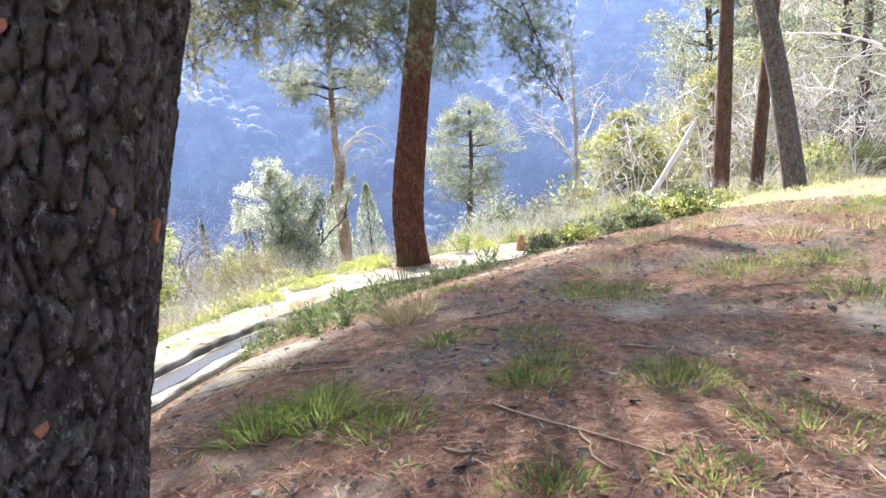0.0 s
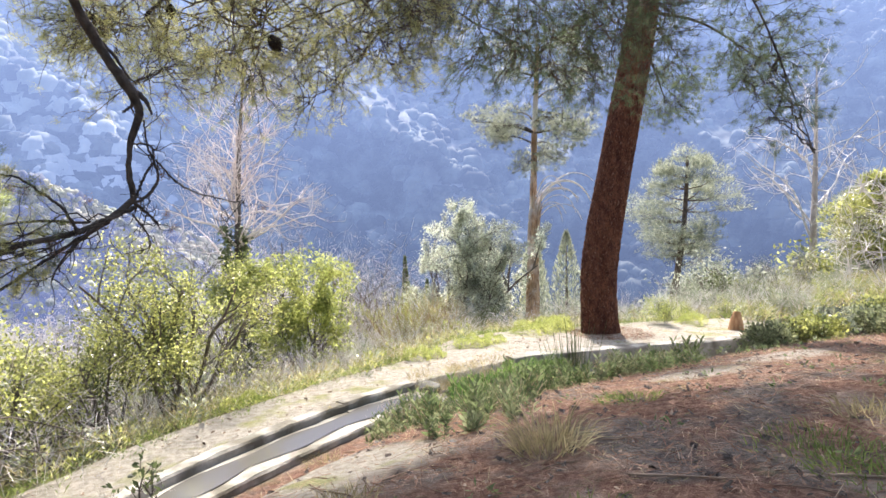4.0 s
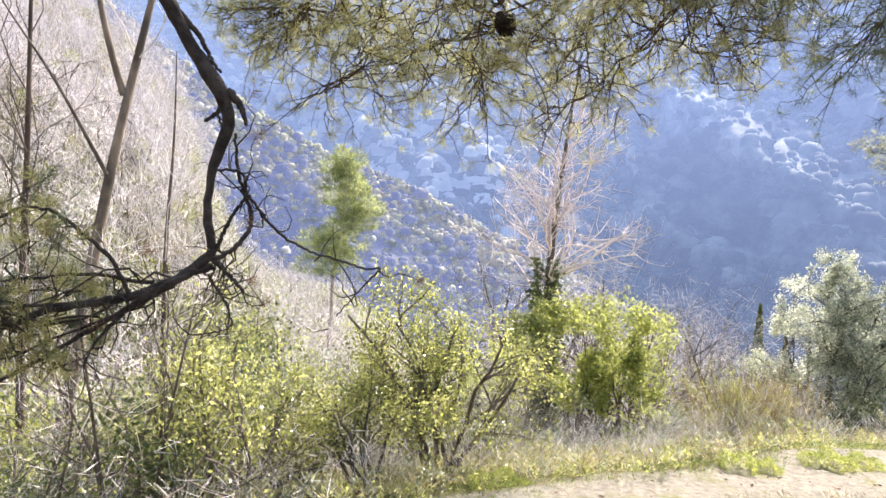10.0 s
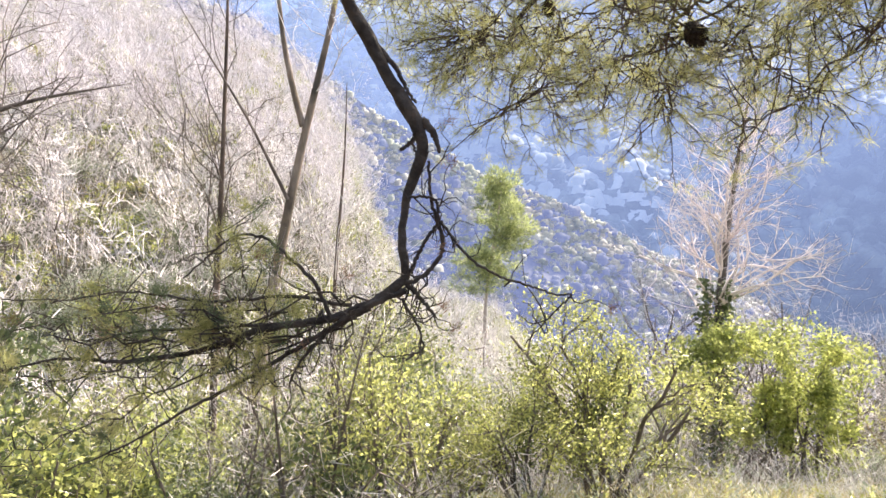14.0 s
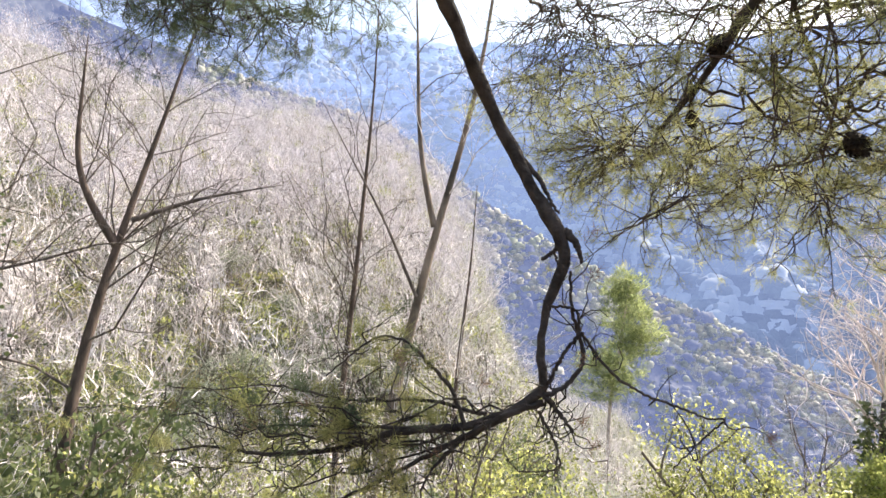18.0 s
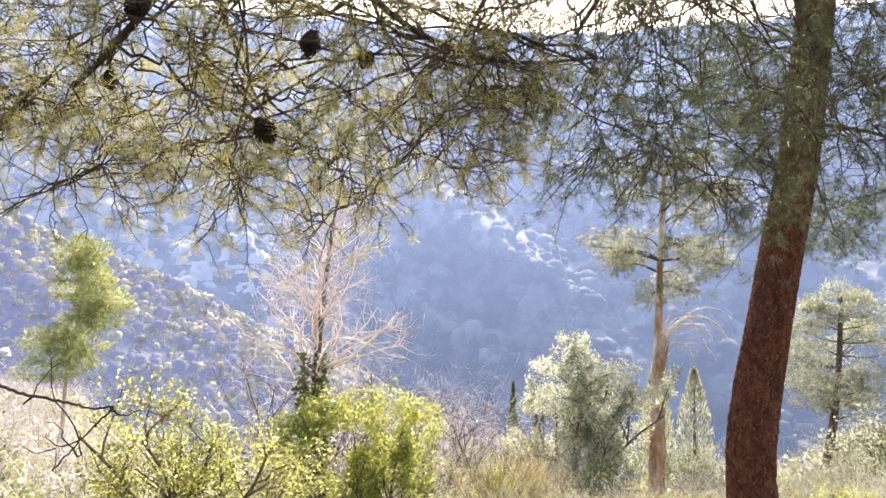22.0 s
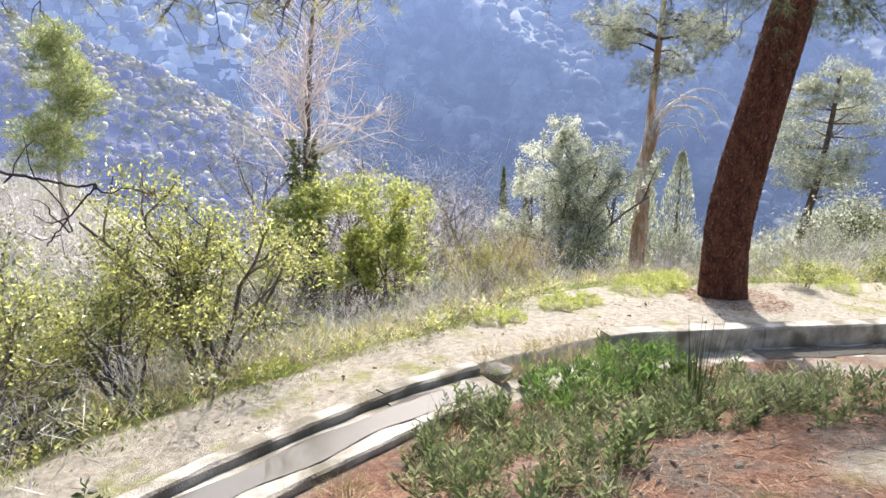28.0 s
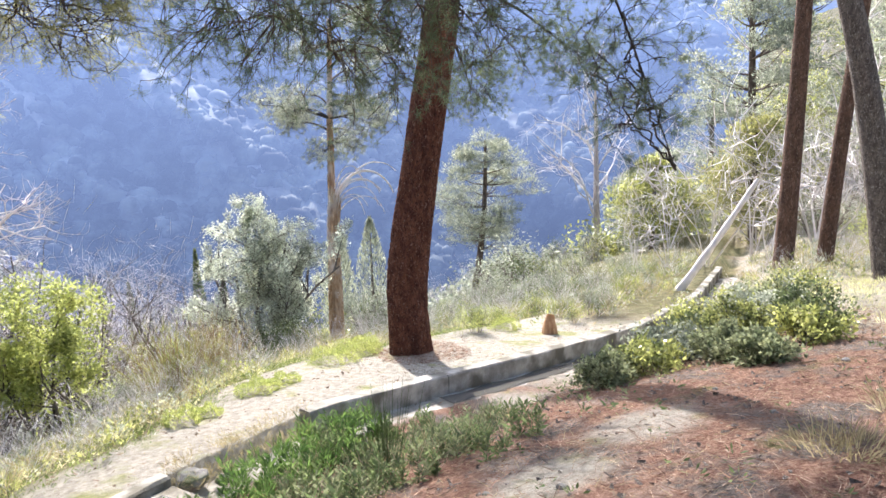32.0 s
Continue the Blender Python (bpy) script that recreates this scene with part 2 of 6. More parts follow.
# ---- numeric mesh tools ----
def mesh_object(name, verts, faces, material, parent=None, label="", smooth=False):
    """faces: array of quads or triangles."""
    verts, faces = np.asarray(verts, np.float32), np.asarray(faces, np.int32)
    k = faces.shape[1]
    me = bpy.data.meshes.new(name)
    me.vertices.add(len(verts))
    me.vertices.foreach_set("co", verts.ravel())
    me.loops.add(faces.size)
    me.loops.foreach_set("vertex_index", faces.ravel())
    me.polygons.add(len(faces))
    me.polygons.foreach_set("loop_start", np.arange(0, faces.size, k, dtype=np.int32))
    me.polygons.foreach_set("loop_total", np.full(len(faces), k, np.int32))
    if smooth:
        me.polygons.foreach_set("use_smooth", np.ones(len(faces), bool))
    me.update(calc_edges=True)
    me.materials.append(material)
    ob = new(name, me)
    if parent is not None:
        ob.parent = parent
    if label:
        tagged(ob, label)
    return ob


def part(name, bm, material, parent, label=""):
    me = bpy.data.meshes.new(name)
    bm.to_mesh(me)
    bm.free()
    me.materials.append(material)
    ob = new(name, me)
    if parent is not None:
        ob.parent = parent
    if label:
        tagged(ob, label)
    return ob


def thing(name, place, label, category, group="", kind=""):
    ob = new(name)
    ob.empty_display_size = 0.2
    ob.location = place
    return tagged(ob, label, category, group, kind)


def unit(v):
    return v / np.maximum(np.linalg.norm(v, axis=-1, keepdims=True), 1e-9)


def tube(points, radii, sides=6):
    p, r = np.asarray(points, float), np.asarray(radii, float)
    tan = unit(np.gradient(p, axis=0))
    ref = np.array([0.31, 0.77, 0.55]) if abs(tan[0] @ unit(np.array([0.31, 0.77, 0.55]))) < 0.9 else np.array([1.0, 0, 0])
    u = unit(np.cross(tan, ref))
    v = np.cross(tan, u)
    a = np.linspace(0, 2 * np.pi, sides, endpoint=False)
    ring = u[:, None] * np.cos(a)[None, :, None] + v[:, None] * np.sin(a)[None, :, None]
    verts = (p[:, None] + ring * r[:, None, None]).reshape(-1, 3)
    i, j = np.meshgrid(np.arange(len(p) - 1), np.arange(sides), indexing="ij")
    k = (j + 1) % sides
    faces = np.stack([i * sides + j, i * sides + k, (i + 1) * sides + k, (i + 1) * sides + j], -1).reshape(-1, 4)
    return verts, faces


def joined(pieces):
    vs, fs, n = [], [], 0
    for v, f in pieces:
        vs.append(v)
        fs.append(f + n)
        n += len(v)
    return np.concatenate(vs), np.concatenate(fs)


def wander(rng, start, way, length, n=6, bend=0.25, rise=0.0):
    """A crooked line from start."""
    pts, d, step = [np.array(start, float)], unit(np.array(way, float)), length / (n - 1)
    for _ in range(n - 1):
        d = unit(d + rng.normal(0, bend, 3) + np.array([0, 0, rise]))
        pts.append(pts[-1] + d * step)
    return np.array(pts)


def zigzag(rng, a, b, n, amp):
    """A crooked line from a to b whose turns stay small and sharp."""
    a, b = np.asarray(a, float), np.asarray(b, float)
    f = np.linspace(0, 1, n)[:, None]
    off = np.cumsum(rng.normal(0, 1, (n, 3)), 0) * 0.45 + rng.normal(0, 1, (n, 3)) * 0.6
    off = off - off[:1] * (1 - f) - off[-1:] * f
    return a + (b - a) * f + off * amp


def grow(rng, start, way, length, radius, levels, kids, bend=0.2, rise=0.05, spread=0.9, shrink=0.6, sides=5, low=0.25, n=6):
    """Branching lines: lists of (points, radii, level)."""
    pts = wander(rng, start, way, length, n, bend, rise)
    out = [(pts, np.linspace(radius, radius * 0.35, n), sides)]
    if levels:
        for _ in range(kids):
            f = rng.uniform(low, 1.0)
            x = f * (n - 1)
            i = min(int(x), n - 2)
            at = pts[i] + (pts[i + 1] - pts[i]) * (x - i)
            d = unit(pts[i + 1] - pts[i])
            side = unit(np.cross(d, rng.normal(0, 1, 3)))
            out += grow(rng, at, d * (1 - 0.35 * spread) + side * spread, length * shrink * rng.uniform(0.6, 1.15) * (1.15 - 0.5 * f), radius * (0.55 - 0.2 * f), levels - 1, max(2, int(kids * 0.8)), bend * 1.1, rise, spread, shrink, max(3, sides - 1), low, max(3, n - 1))
    return out


def wood(lines):
    return joined([tube(p, r, s) for p, r, s in lines])


def blades(rng, at, way, length, width, jitter=0.35):
    """One thin leaf a point: quads folded out of the plane along the way."""
    n = len(at)
    way = unit(way)
    L = length * rng.uniform(1 - jitter, 1 + jitter, (n, 1))
    side = unit(np.cross(way, rng.normal(0, 1, (n, 3)))) * width * rng.uniform(0.7, 1.3, (n, 1))
    a = at
    b = at + way * L * 0.5 + side * 0.5
    c = at + way * L
    d = at + way * L * 0.5 - side * 0.5
    verts = np.stack([a, b, c, d], 1).reshape(-1, 3)
    return verts, np.arange(4 * n).reshape(-1, 4)


def needles(rng, at, way, count, length, width, open_=0.9):
    """Tufts of needles, triangles, at the points."""
    n = len(at)
    w = np.repeat(unit(way), count, 0)
    d = unit(w + rng.normal(0, open_, (n * count, 3)))
    p = np.repeat(at, count, 0) + rng.normal(0, 0.012, (n * count, 3))
    L = length * rng.uniform(0.6, 1.15, (n * count, 1))
    side = unit(np.cross(d, rng.normal(0, 1, (n * count, 3)))) * width * 0.5
    verts = np.stack([p - side, p + side, p + d * L], 1).reshape(-1, 3)
    return verts, np.arange(3 * n * count).reshape(-1, 3)


def tips(lines, rng, per=3, start=0.3):
    """Points along the thinnest lines, with the way on."""
    at, way = [], []
    for p, r, s in lines:
        for _ in range(per):
            x = rng.uniform(start, 1) * (len(p) - 1)
            i = min(int(x), len(p) - 2)
            at.append(p[i] + (p[i + 1] - p[i]) * (x - i))
            way.append(p[i + 1] - p[i])
    return np.array(at), unit(np.array(way))


# ---- the lie of the land ----
KERB = np.array([(-14, -15), (-11.5, -11.5), (-9.6, -8.6), (-8.6, -6.9), (-8.0, -6.0), (-7.3, -5.2), (-6.6, -4.66), (-5.69, -3.95), (-5.05, -3.5), (-4.5, -3.25), (-2.68, -2.41), (-0.5, -2.1), (1.04, -1.9), (2.9, -1.67), (5.5, -1.2), (10, 0.4), (16, 3.4), (26, 9.0)], float)
KERB_Z = np.array([2.2, 1.75, 1.35, 1.18, 1.09, 1.0, 0.92, 0.82, 0.74, 0.68, 0.47, 0.22, 0.04, -0.17, -0.48, -1.0, -1.7, -2.9])


def along(x, y):
    """Signed distance outside the kerb line (valley side positive), and the kerb's height there."""
    x, y = np.asarray(x, float), np.asarray(y, float)
    best, sign, z = np.full(x.shape, 1e9), np.ones(x.shape), np.zeros(x.shape)
    for i in range(len(KERB) - 1):
        a, b = KERB[i], KERB[i + 1]
        d = b - a
        f = np.clip(((x - a[0]) * d[0] + (y - a[1]) * d[1]) / (d @ d), 0, 1)
        px, py = a[0] + f * d[0], a[1] + f * d[1]
        far = np.hypot(x - px, y - py)
        s = np.sign(d[0] * (y - a[1]) - d[1] * (x - a[0]))
        near = far < best
        best, sign, z = np.where(near, far, best), np.where(near, s, sign), np.where(near, KERB_Z[i] + f * (KERB_Z[i + 1] - KERB_Z[i]), z)
    return best * sign, z


def ease(a, b, x):
    f = np.clip((x - a) / (b - a), 0, 1)
    return f * f * (3 - 2 * f)


def ripple(x, y, scale, seed=0):
    """Cheap smooth unevenness from sines."""
    r = np.random.default_rng(100 + seed)
    out = 0
    for k in range(7):
        a, f, ph = r.uniform(0, 6.28), scale * r.uniform(0.6, 1.7), r.uniform(0, 6.28)
        out = out + np.sin((x * np.cos(a) + y * np.sin(a)) * f + ph)
    return out / 4.0


EYE0 = (-6.0, -9.7)


def land(x, y):
    """Height of the ground."""
    x, y = np.asarray(x, float), np.asarray(y, float)
    s, zk = along(x, y)
    # the knoll under the pines
    u, v = np.clip(x, -12, 11) / 10, (np.clip(y, -17, 2) + 8) / 10
    poly = 1.978 - 0.579 * u - 1.872 * v - 0.421 * u * u + 1.363 * u * v - 3.745 * v * v + 0.527 * u**3 - 0.437 * u * u * v + 0.602 * u * v * v - 1.351 * v**3
    wide = zk + 1.1 * (1 - np.exp(np.minimum(s, 0) / 2.5))
    knoll = poly + (wide - poly) * np.maximum(ease(7, 12, x), ease(-15, -19, y))
    bank = zk - 0.17
    inner = bank + (knoll - bank) * ease(0.55, 2.3, -s)
    # the path and the slope below it
    edge = 1.15 + 1.5 * ease(-5.5, -1.0, x)
    outer = zk - 0.03 - 0.085 * np.clip(s, 0, edge) - 0.40 * np.clip(s - edge, 0, 24) - 0.42 * np.clip(s - 25, 0, 120) - 0.30 * np.clip(s - 145, 0, 300)
    h = np.where(s > 0, outer, inner)
    # hillside that climbs away beyond the bend
    az = np.degrees(np.arctan2(x - EYE0[0], y - EYE0[1]))
    r = np.hypot(x - EYE0[0], y - EYE0[1])
    crest = np.interp(az, [-110, -75, -55, -48, -40, -36, -33, -31, -29, -26, -20, -12, -4], [27, 19, 15.5, 15.3, 13, 10.5, 6.0, -1.5, -7.0, -9.8, -11, -12.5, -16])
    top = 4 + 125 * np.tan(np.radians(crest))
    f = np.clip((r - 24) / 101, 0, 1.25)
    hill = -4.5 + (top + 4.5) * np.where(f < 1, f, 2 - f) + 0.9 * ripple(x, y, 0.09, 5) - 0.5 * np.clip(r - 125, 0, 300)
    lift = ease(-6, -22, az) * ease(14, 34, r)
    h = h + (np.maximum(h, hill) - h) * lift
    # right-hand shoulder that closes the glade
    h = h + ease(34, 80, az) * ease(24, 90, r) * (0.22 * np.clip(r - 24, 0, 160))
    return h + 0.030 * ripple(x, y, 2.2, 1) * ease(0.6, 1.5, np.abs(s)) + 0.16 * ripple(x, y, 0.45, 2) * ease(3, 8, np.abs(s))


def grid(xs, ys):
    X, Y = np.meshgrid(xs, ys, indexing="ij")
    i, j = np.meshgrid(np.arange(len(xs) - 1), np.arange(len(ys) - 1), indexing="ij")
    n = len(ys)
    return X, Y, np.stack([i * n + j, (i + 1) * n + j, (i + 1) * n + j + 1, i * n + j + 1], -1).reshape(-1, 4)


def ground_material():
    m = bpy.data.materials.new("ground_cover")
    m.use_nodes = True
    n, l = m.node_tree.nodes, m.node_tree.links
    b = n["Principled BSDF"]
    b.inputs["Roughness"].default_value, b.inputs["Specular IOR Level"].default_value = 0.95, 0.15
    at = n.new("ShaderNodeAttribute")
    at.attribute_name = "cover"
    sep = n.new("ShaderNodeSeparateColor")
    l.new(at.outputs["Color"], sep.inputs[0])
    pos = n.new("ShaderNodeTexCoord").outputs["Object"]

    def tex(scale, detail=6, rough=0.6):
        t = n.new("ShaderNodeTexNoise")
        t.inputs["Scale"].default_value, t.inputs["Detail"].default_value, t.inputs["Roughness"].default_value = scale, detail, rough
        l.new(pos, t.inputs["Vector"])
        return t.outputs["Fac"]

    def ramp(fac, *stops):
        r = n.new("ShaderNodeValToRGB")
        while len(r.color_ramp.elements) < len(stops):
            r.color_ramp.elements.new(0.5)
        for e, (p, c) in zip(r.color_ramp.elements, stops):
            e.position, e.color = p, colour(c)
        l.new(fac, r.inputs[0])
        return r.outputs[0]

    def mix(fac, a, c):
        x = n.new("ShaderNodeMixRGB")
        l.new(fac, x.inputs[0])
        l.new(a, x.inputs[1])
        l.new(c, x.inputs[2])
        return x.outputs[0]

    litter = ramp(tex(14, 10, 0.85), (0.30, (0.055, 0.026, 0.018)), (0.48, (0.205, 0.108, 0.074)), (0.68, (0.50, 0.335, 0.25)))
    earth = ramp(tex(24, 8, 0.7), (0.3, (0.07, 0.060, 0.055)), (0.7, (0.28, 0.235, 0.205)))
    litter = mix(ramp(tex(1.1, 5), (0.50, (0, 0, 0)), (0.60, (1, 1, 1))), litter, earth)
    # pale patches: sandy earth, with sun dapples put into the colour
    sunlit_dust = ramp(tex(20, 9, 0.8), (0.3, (0.20, 0.155, 0.125)), (0.7, (0.50, 0.42, 0.355)))
    litter = mix(ramp(tex(0.75, 6), (0.55, (0, 0, 0)), (0.66, (0.9, 0.9, 0.9))), litter, sunlit_dust)
    moss = ramp(tex(18, 8, 0.7), (0.3, (0.05, 0.065, 0.018)), (0.7, (0.16, 0.18, 0.05)))
    litter = mix(ramp(tex(1.3, 6), (0.60, (0, 0, 0)), (0.70, (0.8, 0.8, 0.8))), litter, moss)
    pale = ramp(tex(11, 9, 0.75), (0.28, (0.20, 0.175, 0.14)), (0.5, (0.415, 0.38, 0.32)), (0.75, (0.62, 0.575, 0.50)))
    turf = ramp(tex(14, 8, 0.7), (0.3, (0.16, 0.18, 0.05)), (0.7, (0.38, 0.38, 0.16)))
    pale = mix(ramp(tex(1.7, 6), (0.54, (0, 0, 0)), (0.66, (0.85, 0.85, 0.85))), pale, turf)
    wild = ramp(tex(3, 8, 0.7), (0.3, (0.05, 0.06, 0.025)), (0.55, (0.17, 0.16, 0.08)), (0.75, (0.34, 0.30, 0.20)))
    far = ramp(tex(0.35, 9, 0.75), (0.30, (0.04, 0.045, 0.03)), (0.52, (0.11, 0.105, 0.07)), (0.72, (0.24, 0.215, 0.17)))
    c = mix(sep.outputs[0], litter, pale)
    c = mix(sep.outputs[1], c, wild)
    c = mix(sep.outputs[2], c, far)
    l.new(c, b.inputs["Base Color"])
    bp = n.new("ShaderNodeBump")
    bp.inputs["Strength"].default_value, bp.inputs["Distance"].default_value = 1.0, 0.06
    l.new(tex(30, 8, 0.8), bp.inputs["Height"])
    l.new(bp.outputs[0], b.inputs["Normal"])
    return m


M_GROUND = ground_material()


def sandy_sunlit(x, y):
    """Bare sandy patches of the knoll, dapples of sun put into their paleness, 0 to 1."""
    wob = 0.35 * ripple(x, y, 1.6, 3) + 0.2 * ripple(x, y, 5, 4)
    out = np.zeros(x.shape)
    for cx, cy, w, k in ((-6.15, -7.55, 0.75, 0.95), (-6.6, -8.2, 0.5, 0.9), (-2.9, -6.95, 0.5, 0.9), (-1.75, -6.75, 0.55, 0.8), (-1.1, -3.6, 0.8, 0.9), (0.4, -3.1, 0.8, 0.8), (-4.2, -10.0, 0.3, 0.7), (-3.2, -11.2, 0.5, 0.7)):
        out = np.maximum(out, k * ease(1.25, 0.55, np.hypot(x - cx, (y - cy) * 1.5) / w + 0.3 * wob))
    return out


def cover(ob, co):
    """Which cover grows where: pale path, wild slope, far hillside."""
    x, y = co[:, 0], co[:, 1]
    s, _ = along(x, y)
    r = np.hypot(x - EYE0[0], y - EYE0[1])
    wob = 0.35 * ripple(x, y, 1.6, 3) + 0.2 * ripple(x, y, 5, 4)
    pale = ease(-0.75, -0.35, s + 0.3 * wob)
    sunny = ease(1.9, 3.9, x + 0.35 * y + 2.5 + 1.2 * wob)   # the open turf towards the other pines, its sunlight put in as pale cover
    a = np.zeros((len(x), 4), np.float32)
    a[:, 0] = np.maximum(pale * ease(-1.2, -0.35, s + 0.4 * wob), 0.85 * sunny)
    a[:, 1] = np.maximum(ease(0.0, 0.8, s + 0.8 * wob - 1.15 - 1.5 * ease(-5.5, -1.0, x)), 0.30 * sunny * (s < -0.7))
    gone = ease(4.5, 7.5, x + wob) * (s > -0.6)          # beyond the pine the path grasses over
    a[:, 0] = a[:, 0] * (1 - 0.85 * gone)
    a[:, 1] = np.maximum(a[:, 1], 0.9 * gone)
    a[:, 0] = np.maximum(a[:, 0], sandy_sunlit(x, y))
    az = np.degrees(np.arctan2(x - EYE0[0], y - EYE0[1]))
    a[:, 2] = np.maximum(ease(30, 60, r), ease(15, 24, r) * ease(-26, -32, az))
    a[:, 3] = 1
    at = ob.data.attributes.new("cover", "FLOAT_COLOR", "POINT")
    at.data.foreach_set("color", a.ravel())


def sheet(xs, ys):
    X, Y, F = grid(xs, ys)
    x, y = X.ravel(), Y.ravel()
    s, zk = along(x, y)
    z = land(x, y)
    # the bed of the water channel
    z = np.where((s < 0.10) & (s > -0.50), np.minimum(z, zk - 0.42), z)
    return np.stack([x, y, z], 1), F


def spaced(*runs):
    return np.unique(np.round(np.concatenate([np.arange(a, b, d) for a, b, d in runs]), 4))


XS = spaced((-1500, -160, 40), (-160, -30, 3), (-30, -12, 0.6), (-12, 6, 0.07), (6, 14, 0.2), (14, 40, 1.0), (40, 200, 4), (200, 1501, 50))
YS = spaced((-1500, -100, 60), (-100, -22, 3), (-22, -15, 0.4), (-15, 1, 0.07), (1, 12, 0.3), (12, 40, 1), (40, 200, 3), (200, 700, 30), (700, 1501, 80))
V, F = sheet(XS, YS)
ground = tagged(mesh_object("ground", V, F, M_GROUND, smooth=True), "pine knoll, pale path and scrubby slope of a valley", "ground", kind="structure")
cover(ground, V)

# ---- far slopes ----
def woods(m, cell, dark, light, crag, crag_scale):
    """Colour of a wooded slope: crowns as cells, crags where the rock shows."""
    n, l = m.node_tree.nodes, m.node_tree.links
    b = n["Principled BSDF"]
    pos = n.new("ShaderNodeTexCoord").outputs["Object"]
    vo = n.new("ShaderNodeTexNoise")
    vo.inputs["Scale"].default_value, vo.inputs["Detail"].default_value, vo.inputs["Roughness"].default_value = cell, 4, 0.55
    l.new(pos, vo.inputs["Vector"])
    r = n.new("ShaderNodeValToRGB")
    r.color_ramp.elements[0].position, r.color_ramp.elements[0].color = 0.38, colour(light)
    r.color_ramp.elements[1].position, r.color_ramp.elements[1].color = 0.60, colour(dark)
    l.new(vo.outputs["Fac"], r.inputs[0])
    big = n.new("ShaderNodeTexNoise")
    big.inputs["Scale"].default_value, big.inputs["Detail"].default_value, big.inputs["Roughness"].default_value = crag_scale, 5, 0.6
    l.new(pos, big.inputs["Vector"])
    br = n.new("ShaderNodeValToRGB")
    br.color_ramp.elements[0].position, br.color_ramp.elements[1].position = 0.34, 0.68
    l.new(big.outputs["Fac"], br.inputs[0])
    at = n.new("ShaderNodeAttribute")
    at.attribute_name = "crag"
    times = n.new("ShaderNodeMath")
    times.operation = "MULTIPLY"
    l.new(br.outputs[0], times.inputs[0])
    l.new(at.outputs["Fac"], times.inputs[1])
    mx = n.new("ShaderNodeMixRGB")
    l.new(times.outputs[0], mx.inputs[0])
    l.new(r.outputs[0], mx.inputs[1])
    mx.inputs[2].default_value = colour(crag)
    tone = n.new("ShaderNodeTexNoise")
    tone.inputs["Scale"].default_value, tone.inputs["Detail"].default_value = crag_scale * 0.6, 5
    l.new(pos, tone.inputs["Vector"])
    span = n.new("ShaderNodeMapRange")
    span.inputs["From Min"].default_value, span.inputs["From Max"].default_value = 0.3, 0.7
    span.inputs["To Min"].default_value, span.inputs["To Max"].default_value = 0.55, 1.5
    l.new(tone.outputs["Fac"], span.inputs["Value"])
    hs = n.new("ShaderNodeHueSaturation")
    l.new(span.outputs[0], hs.inputs["Value"])
    l.new(mx.outputs[0], hs.inputs["Color"])
    l.new(hs.outputs[0], b.inputs["Base Color"])
    return m


# far materials, each with a bluish glow put in for the haze
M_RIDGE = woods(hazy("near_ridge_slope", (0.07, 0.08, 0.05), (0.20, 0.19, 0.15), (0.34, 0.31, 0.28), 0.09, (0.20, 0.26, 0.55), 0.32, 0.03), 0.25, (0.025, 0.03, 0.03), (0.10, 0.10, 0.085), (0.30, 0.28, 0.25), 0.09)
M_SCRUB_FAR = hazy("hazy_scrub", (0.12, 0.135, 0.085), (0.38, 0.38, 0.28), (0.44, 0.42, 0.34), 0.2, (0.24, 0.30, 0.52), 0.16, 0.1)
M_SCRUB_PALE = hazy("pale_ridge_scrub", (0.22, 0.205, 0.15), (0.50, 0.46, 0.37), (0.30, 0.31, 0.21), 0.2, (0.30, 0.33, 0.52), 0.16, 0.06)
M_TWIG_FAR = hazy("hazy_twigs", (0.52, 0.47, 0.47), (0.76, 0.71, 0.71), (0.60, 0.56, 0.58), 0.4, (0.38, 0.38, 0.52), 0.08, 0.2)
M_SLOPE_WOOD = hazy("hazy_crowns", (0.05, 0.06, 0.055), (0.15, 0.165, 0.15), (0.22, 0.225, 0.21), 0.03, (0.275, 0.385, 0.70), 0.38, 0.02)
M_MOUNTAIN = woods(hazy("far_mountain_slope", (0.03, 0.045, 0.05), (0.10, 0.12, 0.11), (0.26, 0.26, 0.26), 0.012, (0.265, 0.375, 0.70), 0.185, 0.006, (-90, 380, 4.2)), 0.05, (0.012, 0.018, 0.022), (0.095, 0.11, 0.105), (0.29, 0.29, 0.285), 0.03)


def folds(a, f, seed, n, lo, hi, main=()):
    """Spurs and gullies that run slantwise down a slope, and how near each point is to a spur's crest."""
    r = np.random.default_rng(seed)
    out, crest = np.zeros(a.shape), np.zeros(a.shape)
    rows = list(main) + [(r.uniform(a.min(), a.max()), r.uniform(0.2, 0.6), r.uniform(-1.1, 1.1), r.uniform(lo, hi), r.uniform(0.3, 0.9)) for _ in range(n)]
    for q, (c, f0, k, w, h) in enumerate(rows):
        d = (a - c - k * (f - f0) - 0.020 * np.sin(f * 17 + c * 40) - 0.013 * np.sin(f * 43 + c * 90) - 0.008 * np.sin(f * 97 + a * 30)) / w
        out += h * np.maximum(0, 1 - np.abs(d))
        crest = np.maximum(crest, (1.0 if q < 2 and main else 0.45) * np.clip(h, 0, 1) * np.maximum(0, 1 - np.abs(d + 0.15) / 0.42))
    return out, crest


